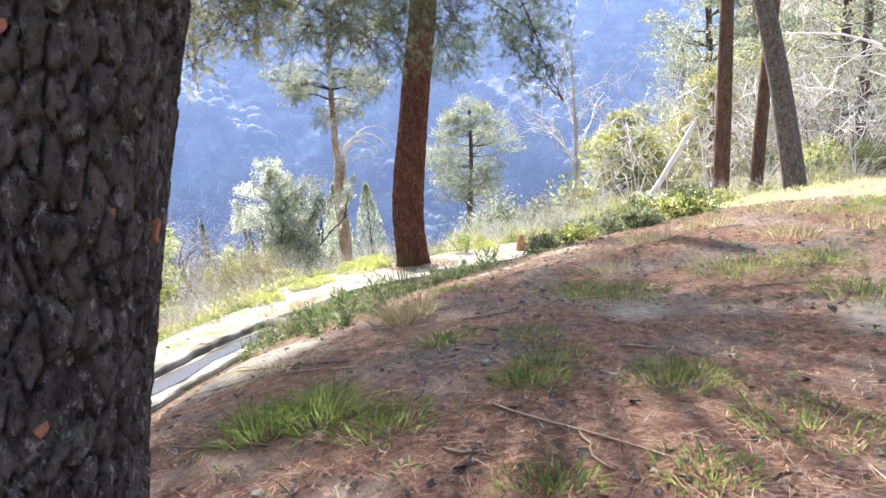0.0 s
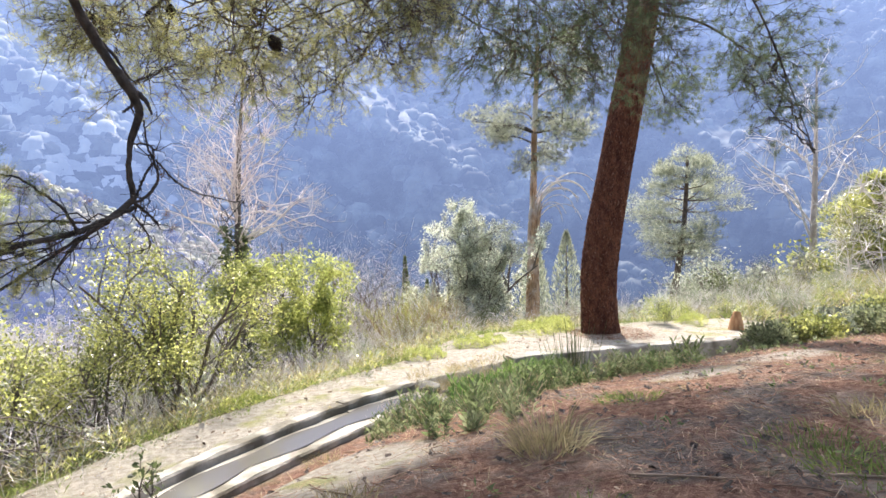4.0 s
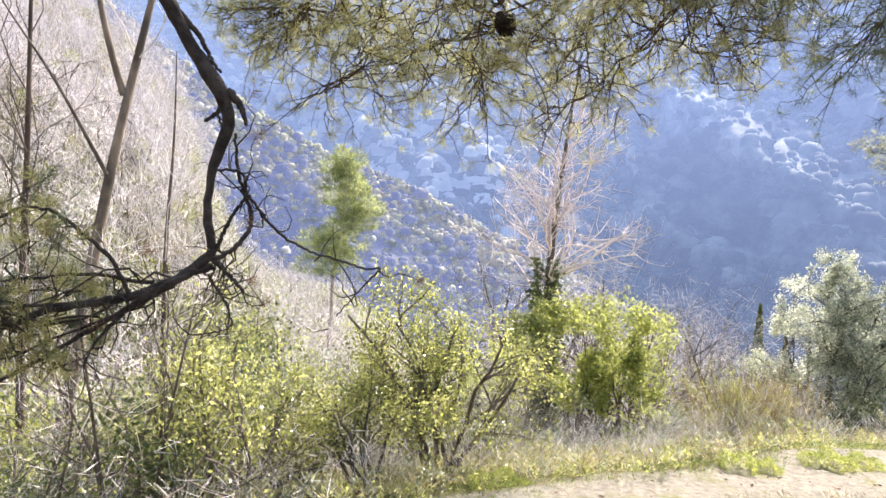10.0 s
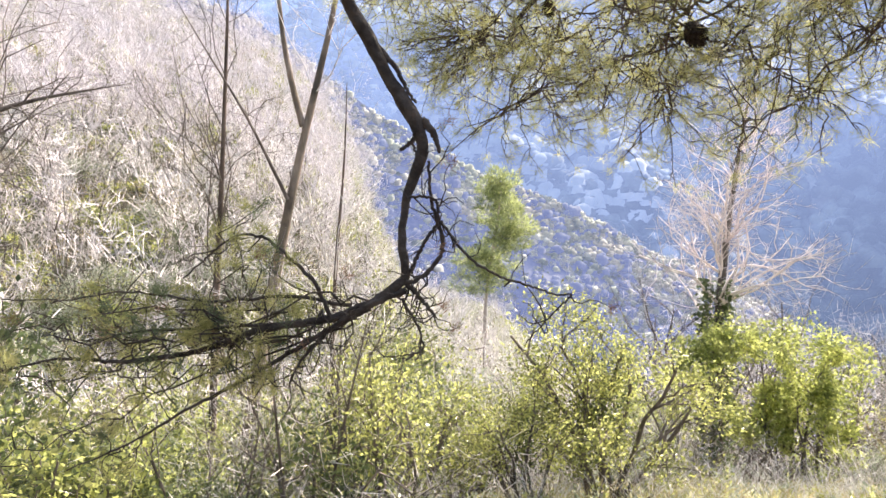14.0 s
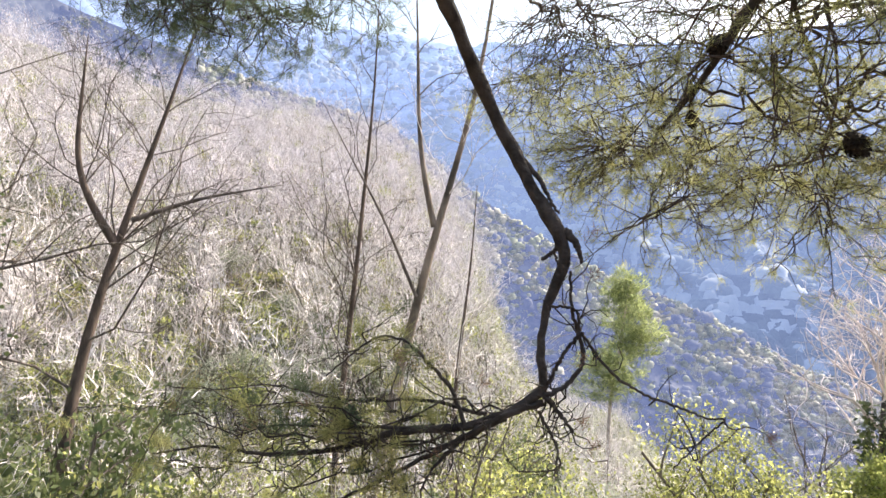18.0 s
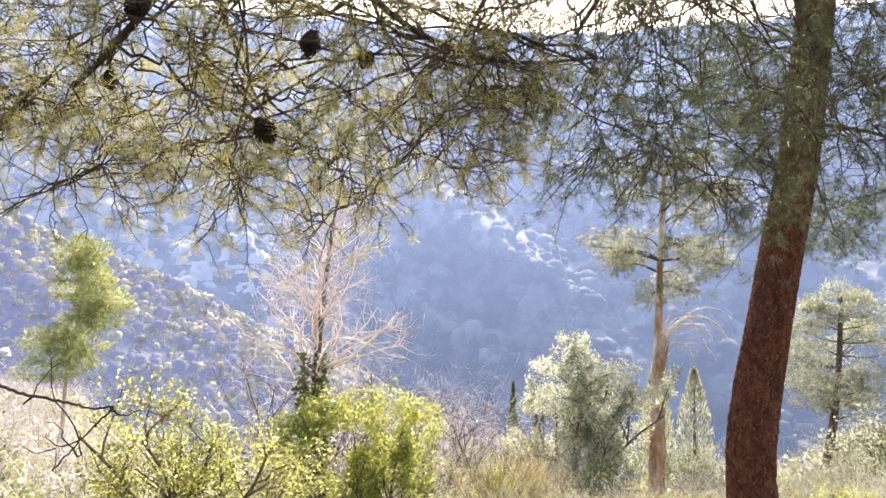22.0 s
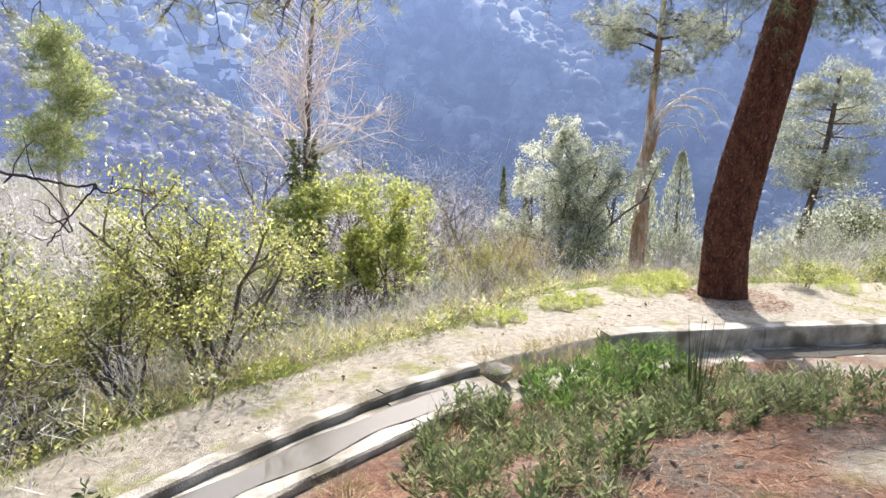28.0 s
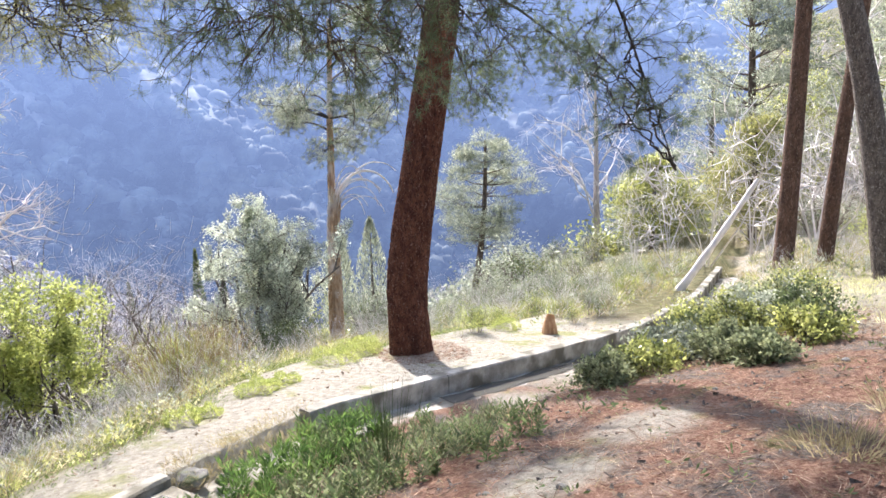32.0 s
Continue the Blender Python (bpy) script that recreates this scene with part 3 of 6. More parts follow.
def slope(name, dist, azs, skyline, foot, depth, material, label, rough, seed, step, spurs, main=(), cliffs=()):
    az = np.radians(np.arange(azs[0], azs[1], step[0]))
    f = np.linspace(0, 1, step[1])
    A, Fr = np.meshgrid(az, f, indexing="ij")
    top = 4 + dist * np.tan(np.radians(np.interp(np.degrees(A), *skyline)))
    r = dist - depth * (1 - Fr)
    fold, crest = folds(A, Fr, seed, *spurs, main)
    r = r - rough * fold * (0.25 + 0.75 * np.sin(np.pi * np.clip(Fr + 0.1, 0, 1)))
    r = r + 0.16 * rough * (ripple(A * dist, top * Fr, 0.06, seed + 1) + 0.5 * ripple(A * dist, top * Fr, 0.14, seed + 2))
    z = foot + (top - foot) * Fr + rough * 0.08 * ripple(A * dist, top * Fr, 0.2, seed + 3)
    up = np.degrees(np.arctan2(z - 4, r))
    for a0, e0, wa, we in cliffs:    # bare rock faces
        crest = np.maximum(crest, 0.6 * ease(1.2, 0.5, np.hypot((np.degrees(A) - a0) / wa, (up - e0) / we)))
        r = r - 0.12 * rough * ease(1.2, 0.2, np.hypot((np.degrees(A) - a0) / wa, (up - e0) / we))
    verts = np.stack([EYE0[0] + r * np.sin(A), EYE0[1] + r * np.cos(A), z], -1).reshape(-1, 3)
    i, j = np.meshgrid(np.arange(len(az) - 1), np.arange(len(f) - 1), indexing="ij")
    n = len(f)
    F = np.stack([i * n + j, (i + 1) * n + j, (i + 1) * n + j + 1, i * n + j + 1], -1).reshape(-1, 4)
    ob = mesh_object(name, verts, F, material, smooth=True)
    at = ob.data.attributes.new("crag", "FLOAT", "POINT")
    at.data.foreach_set("value", crest.astype(np.float32).ravel())
    return tagged(ob, label, "mountain", kind="structure")


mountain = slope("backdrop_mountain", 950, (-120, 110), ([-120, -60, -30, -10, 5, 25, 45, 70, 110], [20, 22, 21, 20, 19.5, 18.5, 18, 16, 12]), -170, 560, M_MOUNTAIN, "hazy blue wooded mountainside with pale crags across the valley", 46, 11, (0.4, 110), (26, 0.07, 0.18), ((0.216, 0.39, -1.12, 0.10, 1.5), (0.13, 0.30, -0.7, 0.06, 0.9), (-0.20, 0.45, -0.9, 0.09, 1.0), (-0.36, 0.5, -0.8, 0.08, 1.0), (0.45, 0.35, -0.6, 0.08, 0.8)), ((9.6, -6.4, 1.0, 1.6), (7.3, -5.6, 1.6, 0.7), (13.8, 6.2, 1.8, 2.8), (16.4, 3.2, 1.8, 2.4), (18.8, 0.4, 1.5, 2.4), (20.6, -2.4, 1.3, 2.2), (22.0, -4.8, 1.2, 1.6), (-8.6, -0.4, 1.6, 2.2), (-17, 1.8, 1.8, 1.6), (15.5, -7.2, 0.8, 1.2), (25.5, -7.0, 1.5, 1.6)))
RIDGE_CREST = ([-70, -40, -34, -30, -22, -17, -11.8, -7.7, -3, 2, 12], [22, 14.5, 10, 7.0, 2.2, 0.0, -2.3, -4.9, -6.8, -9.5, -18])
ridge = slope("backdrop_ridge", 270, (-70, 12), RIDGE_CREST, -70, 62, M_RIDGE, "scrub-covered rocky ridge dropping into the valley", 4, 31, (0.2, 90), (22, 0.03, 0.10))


def crowns(name, hill, rows, azs, step, count, span, size, material, label, seed):
    """Rounded tree crowns standing over a far slope, one mesh."""
    rg = np.random.default_rng(seed)
    co = np.array([q.co for q in hill.data.vertices]).reshape(-1, rows, 3)
    ia = rg.uniform(max(0, (azs[0] - azs[2]) / step), min(len(co) - 1.01, (azs[1] - azs[2]) / step), count)
    jf = rg.uniform(span[0], span[1], count) * (rows - 1.01)
    i, j = ia.astype(int), jf.astype(int)
    u, v = (ia - i)[:, None], (jf - j)[:, None]
    p = (co[i, j] * (1 - u) + co[i + 1, j] * u) * (1 - v) + (co[i, j + 1] * (1 - u) + co[i + 1, j + 1] * u) * v
    rad = rg.uniform(size[0], size[1], count) * rg.uniform(0.6, 1.3, count)
    ang = np.linspace(0, 2 * np.pi, 7, endpoint=False)
    shape = [(1.0 * np.cos(ang), 1.0 * np.sin(ang), -0.5 + 0 * ang), (1.0 * np.cos(ang + 0.4), 1.0 * np.sin(ang + 0.4), 0.25 + 0 * ang), (0.62 * np.cos(ang), 0.62 * np.sin(ang), 0.8 + 0 * ang)]
    base = np.concatenate([np.stack(q, 1) for q in shape] + [np.array([[0, 0, 1.0]])])
    k = np.arange(7)
    n = (k + 1) % 7
    tri = np.concatenate([np.stack(q, 1) for q in ((k, n, n + 7), (k, n + 7, k + 7), (k + 7, n + 7, n + 14), (k + 7, n + 14, k + 14), (k + 14, n + 14, 0 * k + 21))])
    verts = p[:, None] + base[None] * rad[:, None, None] * rg.uniform(0.72, 1.2, (count, 22, 1)) * np.array([1, 1, 0.9])
    faces = (tri[None] + 22 * np.arange(count)[:, None, None]).reshape(-1, 3)
    return tagged(mesh_object(name, verts.reshape(-1, 3), faces, material, smooth=True), label, "woodland", kind="stuff")


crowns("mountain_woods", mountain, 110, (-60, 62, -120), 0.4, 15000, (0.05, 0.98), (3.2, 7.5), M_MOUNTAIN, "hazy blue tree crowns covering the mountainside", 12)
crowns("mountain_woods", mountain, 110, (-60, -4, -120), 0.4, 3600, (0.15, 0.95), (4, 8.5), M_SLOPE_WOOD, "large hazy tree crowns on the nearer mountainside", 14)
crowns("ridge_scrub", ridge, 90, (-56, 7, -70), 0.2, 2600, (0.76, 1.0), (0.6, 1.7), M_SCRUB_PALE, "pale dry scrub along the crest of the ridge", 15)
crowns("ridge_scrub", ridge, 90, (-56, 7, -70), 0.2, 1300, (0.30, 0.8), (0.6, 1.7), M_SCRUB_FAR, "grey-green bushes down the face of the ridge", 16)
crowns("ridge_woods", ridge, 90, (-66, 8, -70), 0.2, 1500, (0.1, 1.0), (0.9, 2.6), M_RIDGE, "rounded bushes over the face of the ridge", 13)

# ---- concrete channel ----
def kerb_run(a, b, inner, outer, low, high, name, parent, pieces):
    """Concrete wall along the kerb line between two fractions, cast in lengths."""
    d = np.r_[0, np.cumsum(np.hypot(*np.diff(KERB, axis=0).T))]
    made = []
    for k in range(pieces):
        f = np.linspace(a + (b - a) * k / pieces, a + (b - a) * (k + 1) / pieces - 0.006, 8)
        x, y, z = (np.interp(f, d, c) for c in (KERB[:, 0], KERB[:, 1], KERB_Z))
        x = (np.interp(f - 0.4, d, KERB[:, 0]) + np.interp(f + 0.4, d, KERB[:, 0])) / 2
        y = (np.interp(f - 0.4, d, KERB[:, 1]) + np.interp(f + 0.4, d, KERB[:, 1])) / 2
        t = unit(np.stack([np.gradient(x), np.gradient(y)], 1))
        nx, ny = -t[:, 1], t[:, 0]
        rng = np.random.default_rng(k + 7)
        bm = bmesh.new()
        rows = []
        for q in range(8):
            w = rng.normal(0, 0.006, 6)
            prof = [(inner + w[0], low), (inner + w[1], high - 0.025), (inner + 0.02 + w[2], high + w[3] * 0.7), (outer - 0.02, high + w[4] * 0.7), (outer + w[5], high - 0.03), (outer, low)]
            rows.append([bm.verts.new((x[q] + nx[q] * o, y[q] + ny[q] * o, z[q] + h)) for o, h in prof])
        for q in range(7):
            for c in range(6):
                bm.faces.new((rows[q][c], rows[q][(c + 1) % 6], rows[q + 1][(c + 1) % 6], rows[q + 1][c]))
        bm.faces.new(rows[0][::-1])
        bm.faces.new(rows[-1])
        made.append(part(name, bm, M_CONCRETE, parent))
    return made


RUN = np.r_[0, np.cumsum(np.hypot(*np.diff(KERB, axis=0).T))]
channel = thing("water_channel", (0, 0, 0), "old grey concrete irrigation channel with a raised kerb beside the path", "channel", kind="structure")
kerb_run(RUN[2], RUN[9], -0.01, 0.15, -0.6, 0.01, "kerb_length", channel, 6)
kerb_run(RUN[10], RUN[16], -0.02, 0.20, -0.6, 0.06, "kerb_length", channel, 8)
kerb_run(RUN[2], RUN[9], -0.55, -0.012, -0.6, -0.085, "channel_floor", channel, 6)
kerb_run(RUN[9] + 0.01, RUN[16], -0.58, -0.022, -0.6, -0.235, "channel_floor", channel, 9)
M_WATER = bpy.data.materials.new("shallow_water")
M_WATER.use_nodes = True
_b = M_WATER.node_tree.nodes["Principled BSDF"]
_b.inputs["Base Color"].default_value, _b.inputs["Roughness"].default_value = (0.10, 0.095, 0.085, 1), 0.06
_no = M_WATER.node_tree.nodes.new("ShaderNodeTexNoise")
_no.inputs["Scale"].default_value = 22
_bu = M_WATER.node_tree.nodes.new("ShaderNodeBump")
_bu.inputs["Strength"].default_value, _bu.inputs["Distance"].default_value = 0.12, 0.01
M_WATER.node_tree.links.new(_no.outputs["Fac"], _bu.inputs["Height"])
M_WATER.node_tree.links.new(_bu.outputs[0], _b.inputs["Normal"])


def water(a, b, drop):
    f = np.linspace(a, b, 60)
    x = (np.interp(f - 0.4, RUN, KERB[:, 0]) + np.interp(f + 0.4, RUN, KERB[:, 0])) / 2
    y = (np.interp(f - 0.4, RUN, KERB[:, 1]) + np.interp(f + 0.4, RUN, KERB[:, 1])) / 2
    z = np.interp(f, RUN, KERB_Z) - drop
    t = unit(np.stack([np.gradient(x), np.gradient(y)], 1))
    rows = []
    for o in (-0.10, -0.40):
        w = o + 0.03 * np.sin(f * 5 + o * 9)
        rows.append(np.stack([x - t[:, 1] * w, y + t[:, 0] * w, z], 1))
    v = np.concatenate(rows)
    i = np.arange(59)
    return mesh_object("water", v, np.stack([i + 60, i + 61, i + 1, i], 1), M_WATER, channel, "shallow clear water")


water(RUN[2], RUN[9] - 0.2, 0.076)
water(RUN[11], RUN[15], 0.222)

from mathutils.bvhtree import BVHTree

# ---- plants: builders ----
def cells(u, v, du, dv, seed):
    """Distance to the border of jittered cells, 0 at the crack, about 1 inside, and a number for each cell."""
    r = np.random.default_rng(seed)
    table = r.random((64, 64, 3))
    a, b = u / du, v / dv
    ia, ib = np.floor(a).astype(int), np.floor(b).astype(int)
    f1, f2, tag = np.full(a.shape, 9.0), np.full(a.shape, 9.0), np.zeros(a.shape)
    wrap = int(round(u.max() / du)) + 1
    for p in (-1, 0, 1):
        for q in (-1, 0, 1):
            t = table[((ia + p) % wrap) % 64, (ib + q) % 64]
            d = np.hypot(a - ia - p - t[..., 0], b - ib - q - t[..., 1])
            tag = np.where(d < f1, t[..., 2], tag)
            f2 = np.minimum(f2, np.maximum(d, f1))
            f1 = np.minimum(f1, d)
    return np.clip((f2 - f1) * 2.2, 0, 1), tag


def smooth_line(pts, n):
    """A round line through the points."""
    p = np.asarray(pts, float)
    d = np.r_[0, np.cumsum(np.linalg.norm(np.diff(p, axis=0), axis=1))]
    f = np.linspace(0, d[-1], n)
    q = np.stack([np.interp(f, d, p[:, k]) for k in range(p.shape[1])], 1)
    w = max(1, n // (len(p) * 2))
    for _ in range(3):
        for _k in range(w):
            q[1:-1] = 0.5 * q[1:-1] + 0.25 * (q[:-2] + q[2:])
    return q


def bark_trunk(name, pts, radii, sides, rows, cell, depth, material, parent, seed=1, flare=0.0, label="", bias=1.0):
    """A trunk whose bark is broken into raised plates."""
    line = smooth_line(np.c_[np.asarray(pts, float), np.asarray(radii, float)], rows)
    f = np.linspace(0, 1, rows) ** bias * (rows - 1)    # closer rows near the foot
    line = np.stack([np.interp(f, np.arange(rows), line[:, k]) for k in range(4)], 1)
    p, rad = line[:, :3], line[:, 3]
    tan = unit(np.gradient(p, axis=0))
    u = unit(np.cross(tan, np.array([0.1, 1.0, 0.05])))
    w = np.cross(tan, u)
    a = np.linspace(0, 2 * np.pi, sides, endpoint=False)
    d = np.r_[0, np.cumsum(np.linalg.norm(np.diff(p, axis=0), axis=1))]
    A, D = np.meshgrid(a, d)
    r = np.random.default_rng(seed + 50)
    wu, wv = A * rad.mean(), D + 0 * A
    for k in range(5):    # the plates bend and crowd
        fu, fv, ph = r.integers(2, 9), r.uniform(4, 22), r.uniform(0, 6.28)
        wu = wu + 0.07 * cell[0] * np.sin(A * fu + D * fv + ph)
        wv = wv + 0.09 * cell[1] * np.sin(A * (fu + 3) - D * fv * 0.6 + ph)
    crack, tag = cells(wu, wv, cell[0], cell[1], seed)
    crack2, tag2 = cells(wu + 0.3, wv + 0.2, cell[0] * 0.42, cell[1] * 0.36, seed + 1)
    wob = 1 + 0.05 * np.sin(A * 3 + D * 0.8) + 0.03 * np.sin(A * 5 - D * 1.7)
    foot = 1 + flare * np.exp(-D / 0.35) * (1 + 0.35 * np.sin(A * 5 + 1))
    chip = np.minimum(crack2 * 5, 1) * (0.4 + tag2)
    R = rad[:, None] * wob * foot + depth * ((np.minimum(crack * 3.5, 1) - 0.7) * (0.55 + 0.75 * tag) + 0.30 * chip)
    verts = p[:, None] + R[..., None] * (u[:, None] * np.cos(A)[..., None] + w[:, None] * np.sin(A)[..., None])
    i, j = np.meshgrid(np.arange(rows - 1), np.arange(sides), indexing="ij")
    k = (j + 1) % sides
    F = np.stack([i * sides + j, i * sides + k, (i + 1) * sides + k, (i + 1) * sides + j], -1).reshape(-1, 4)
    return mesh_object(name, verts.reshape(-1, 3), F, material, parent, label)


def local(parent, v):
    return v - np.array(parent.location)


def put_wood(name, lines, material, parent, label=""):
    v, f = wood(lines)
    return mesh_object(name, local(parent, v), f, material, parent, label, smooth=True)


def put_leaves(name, vf, material, parent, label=""):
    return mesh_object(name, local(parent, vf[0]), vf[1], material, parent, label)


def around(rng, lines, n, jitter, start=0.3):
    """Leaf places near the outer lines."""
    pick = [lines[i] for i in rng.integers(0, len(lines), n)]
    at, way = tips(pick, rng, 1, start)
    return at + rng.normal(0, jitter, at.shape), unit(way + rng.normal(0, 0.9, at.shape))


def on_land(x, y):
    return float(land(np.array([x]), np.array([y]))[0])


def shrub(name, x, y, h, w, leaf, n, size, label, stems=7, seed=0, bark=None, bare=0.0, group="", z=None, lean=0.0, levels=2, dense=0.16, crown=None, inner=0, thick=1.0, puff=0.27):
    """A bush of several stems; leaves gather at the outer twigs."""
    rng = np.random.default_rng(seed)
    z = on_land(x, y) if z is None else z
    bush = thing(name, (x, y, z - 0.03), label, "shrub", group)
    lines = []
    for k in range(stems):
        a = 2 * np.pi * (k + rng.random()) / stems
        out = rng.uniform(0.1, 0.75) * w / h
        lines += grow(rng, (x + 0.12 * w * np.cos(a), y + 0.12 * w * np.sin(a), z - 0.05), (out * np.cos(a) + lean, out * np.sin(a), 1.0), h * rng.uniform(0.65, 1.0), (0.012 * h + 0.006) * thick, levels, 5, 0.16, 0.04, 0.75, 0.5, 5, 0.3)
    put_wood("branchwork", lines, bark or M_BARK_GREY, bush)
    if n:
        outer = [q for q in lines if q[2] <= 4]
        at, way = around(rng, outer, n, dense * min(w, h) * 0.45, 0.35)
        if crown:   # cushions: centre above the foot, half sizes, how many
            for c, half, m in crown:
                g = unit(rng.normal(0, 1, (m, 3))) * rng.uniform(0.55, 1.0, (m, 1)) * np.array(half) + np.array(c) + (x, y, z)
                k = rng.integers(0, m, int(n * 0.8 * m / sum(q[2] for q in crown)))
                d = unit(rng.normal(0, 1, (len(k), 3)))
                p = g[k] + d * rng.uniform(0.35, 1, (len(k), 1)) * (puff * np.mean(half)) * rng.uniform(0.7, 1.6, m)[k][:, None]
                at, way = np.r_[at, p], np.r_[way, unit(d + rng.normal(0, 0.7, d.shape))]
        put_leaves("foliage", blades(rng, at, way, size[0], size[1]), leaf, bush)
        if inner:    # darker leaves within, put in for the shade inside the bush
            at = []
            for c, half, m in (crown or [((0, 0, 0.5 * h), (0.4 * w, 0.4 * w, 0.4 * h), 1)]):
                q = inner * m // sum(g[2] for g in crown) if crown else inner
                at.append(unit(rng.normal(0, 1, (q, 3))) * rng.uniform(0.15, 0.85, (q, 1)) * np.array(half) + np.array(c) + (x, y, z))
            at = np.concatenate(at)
            put_leaves("inner_shade_foliage", blades(rng, at, unit(rng.normal(0, 1, at.shape)), size[0] * 1.1, size[1] * 1.1), M_LEAF_DARK, bush, "dark leaves put in for the shade within the bush")
    return bush


def bare_tree(name, pts, r0, label, bark, seed=0, kids=7, levels=3, length=0.35, group="", twig=None, spread=0.8, low=0.35, limb=0.38):
    rng = np.random.default_rng(seed)
    base = np.array(pts[0], float)
    tree = thing(name, tuple(base), label, "tree", group)
    p = smooth_line(pts, 14)
    rad = np.linspace(r0, r0 * 0.10, 14)
    put_wood("trunk", [(p, rad, 9)], bark, tree)
    tall = np.linalg.norm(p[-1] - p[0])
    lines = []
    for k in range(kids * 2):
        f = rng.uniform(low, 0.98)
        i = min(int(f * 13), 12)
        d = unit(p[i + 1] - p[i])
        side = unit(np.cross(d, rng.normal(0, 1, 3)))
        lines += grow(rng, p[i], d * 0.7 + side * spread, tall * length * (1.25 - 0.7 * f), rad[i] * limb, levels - 1, 5, 0.3, 0.05, 0.85, 0.55, 5, 0.2)
    put_wood("branchwork", lines, twig or bark, tree)
    return tree


def pine_far(name, pts, r0, crown, n, label, seed, bark, needle, size=(0.28, 0.10), clumps=26, flat=0.55, tiers=6):
    """A pine seen at some distance: trunk, limbs, and layered cushions of needles. crown: centre and half sizes."""
    rng = np.random.default_rng(seed)
    tree = thing(name, tuple(pts[0]), label, "pine")
    p = smooth_line(pts, 16)
    put_wood("trunk", [(p, np.linspace(r0, r0 * 0.35, 16), 10)], bark, tree)
    c, half = np.array(crown[0], float), np.array(crown[1], float)
    limbs, at, way = [], [], []
    for k in range(clumps):
        h = ((k % tiers) + 0.5 + rng.normal(0, 0.55)) / tiers          # 0 at the foot of the crown, 1 at its tip
        wide = (1 - abs(h - 0.42) ** 1.5 * 1.75) * rng.uniform(0.45, 1.05)
        a = rng.uniform(0, 6.28)
        g = c + half * np.array([wide * math.cos(a), wide * math.sin(a), 2 * h - 1])
        i = int(np.clip(np.argmin(np.abs(p[:, 2] - (g[2] - 0.18 * half[2]))), 3, 15))
        g[:2] += p[i, :2] - c[:2]
        mid = (p[i] + g) / 2 + np.array([0, 0, -0.08 * np.linalg.norm(g - p[i])])
        limbs.append((np.array([p[i], mid, g]), np.array([0.20 * r0, 0.11 * r0, 0.04 * r0]), 5))
        m = n // clumps
        blob = half[:2].mean() * rng.uniform(0.26, 0.48) * (1.1 - 0.4 * h)
        d = unit(rng.normal(0, 1, (m, 3)))
        d[:, 2] = np.where(d[:, 2] < 0, d[:, 2] * 0.35, d[:, 2])        # rounded above, flat beneath
        lobes = 1 + 0.3 * np.sin(d[:, :1] * 6 + k) * np.sin(d[:, 1:2] * 7 + 2 * k)
        at.append(g + d * lobes * rng.uniform(0.5, 1.0, (m, 1)) * blob * np.array([1, 1, flat * 1.2]))
        way.append(d + rng.normal(0, 0.5, (m, 3)) + np.array([0, 0, 0.35]))
    put_wood("branchwork", limbs, bark, tree)
    put_leaves("foliage", blades(rng, np.concatenate(at), unit(np.concatenate(way)), size[0], size[1]), needle, tree)
    return tree


# ---- pines of the knoll ----
def cone(parent, at, r, seed):
    """A closed pine cone of overlapping scales."""
    rng = np.random.default_rng(seed)
    bm = bmesh.new()
    for ring in range(9):
        f = ring / 8
        rad = r * math.sin(math.pi * (0.12 + 0.80 * f)) ** 0.8
        for k in range(8):
            a = 2 * math.pi * (k + 0.5 * (ring % 2)) / 8
            d = Vector((math.cos(a), math.sin(a), 0))
            c = Vector((0, 0, r * 1.15 * (1 - 2 * f))) + d * rad * 0.82
            s = Vector((-d.y, d.x, 0)) * rad * 0.42
            up = Vector((0, 0, r * 0.24))
            v = [bm.verts.new(q) for q in (c - s + up, c + s + up, c + s * 0.6 - up + d * rad * 0.30, c - s * 0.6 - up + d * rad * 0.30, c + d * rad * 0.05 - up * 1.3)]
            bm.faces.new(v[:4])
            bm.faces.new((v[3], v[2], v[4]))
    bmesh.ops.create_uvsphere(bm, u_segments=10, v_segments=8, radius=r * 0.82)
    ob = part("pine_cone", bm, M_CONE, parent, "dark closed pine cone")
    ob.location = Vector(at) - parent.location
    ob.rotation_euler = (rng.uniform(-0.6, 0.6), rng.uniform(-0.6, 0.6), 0)


def inside(c, half, p, room=1.0):
    return (((p - np.array(c)) / np.array(half)) ** 2).sum(-1) < room


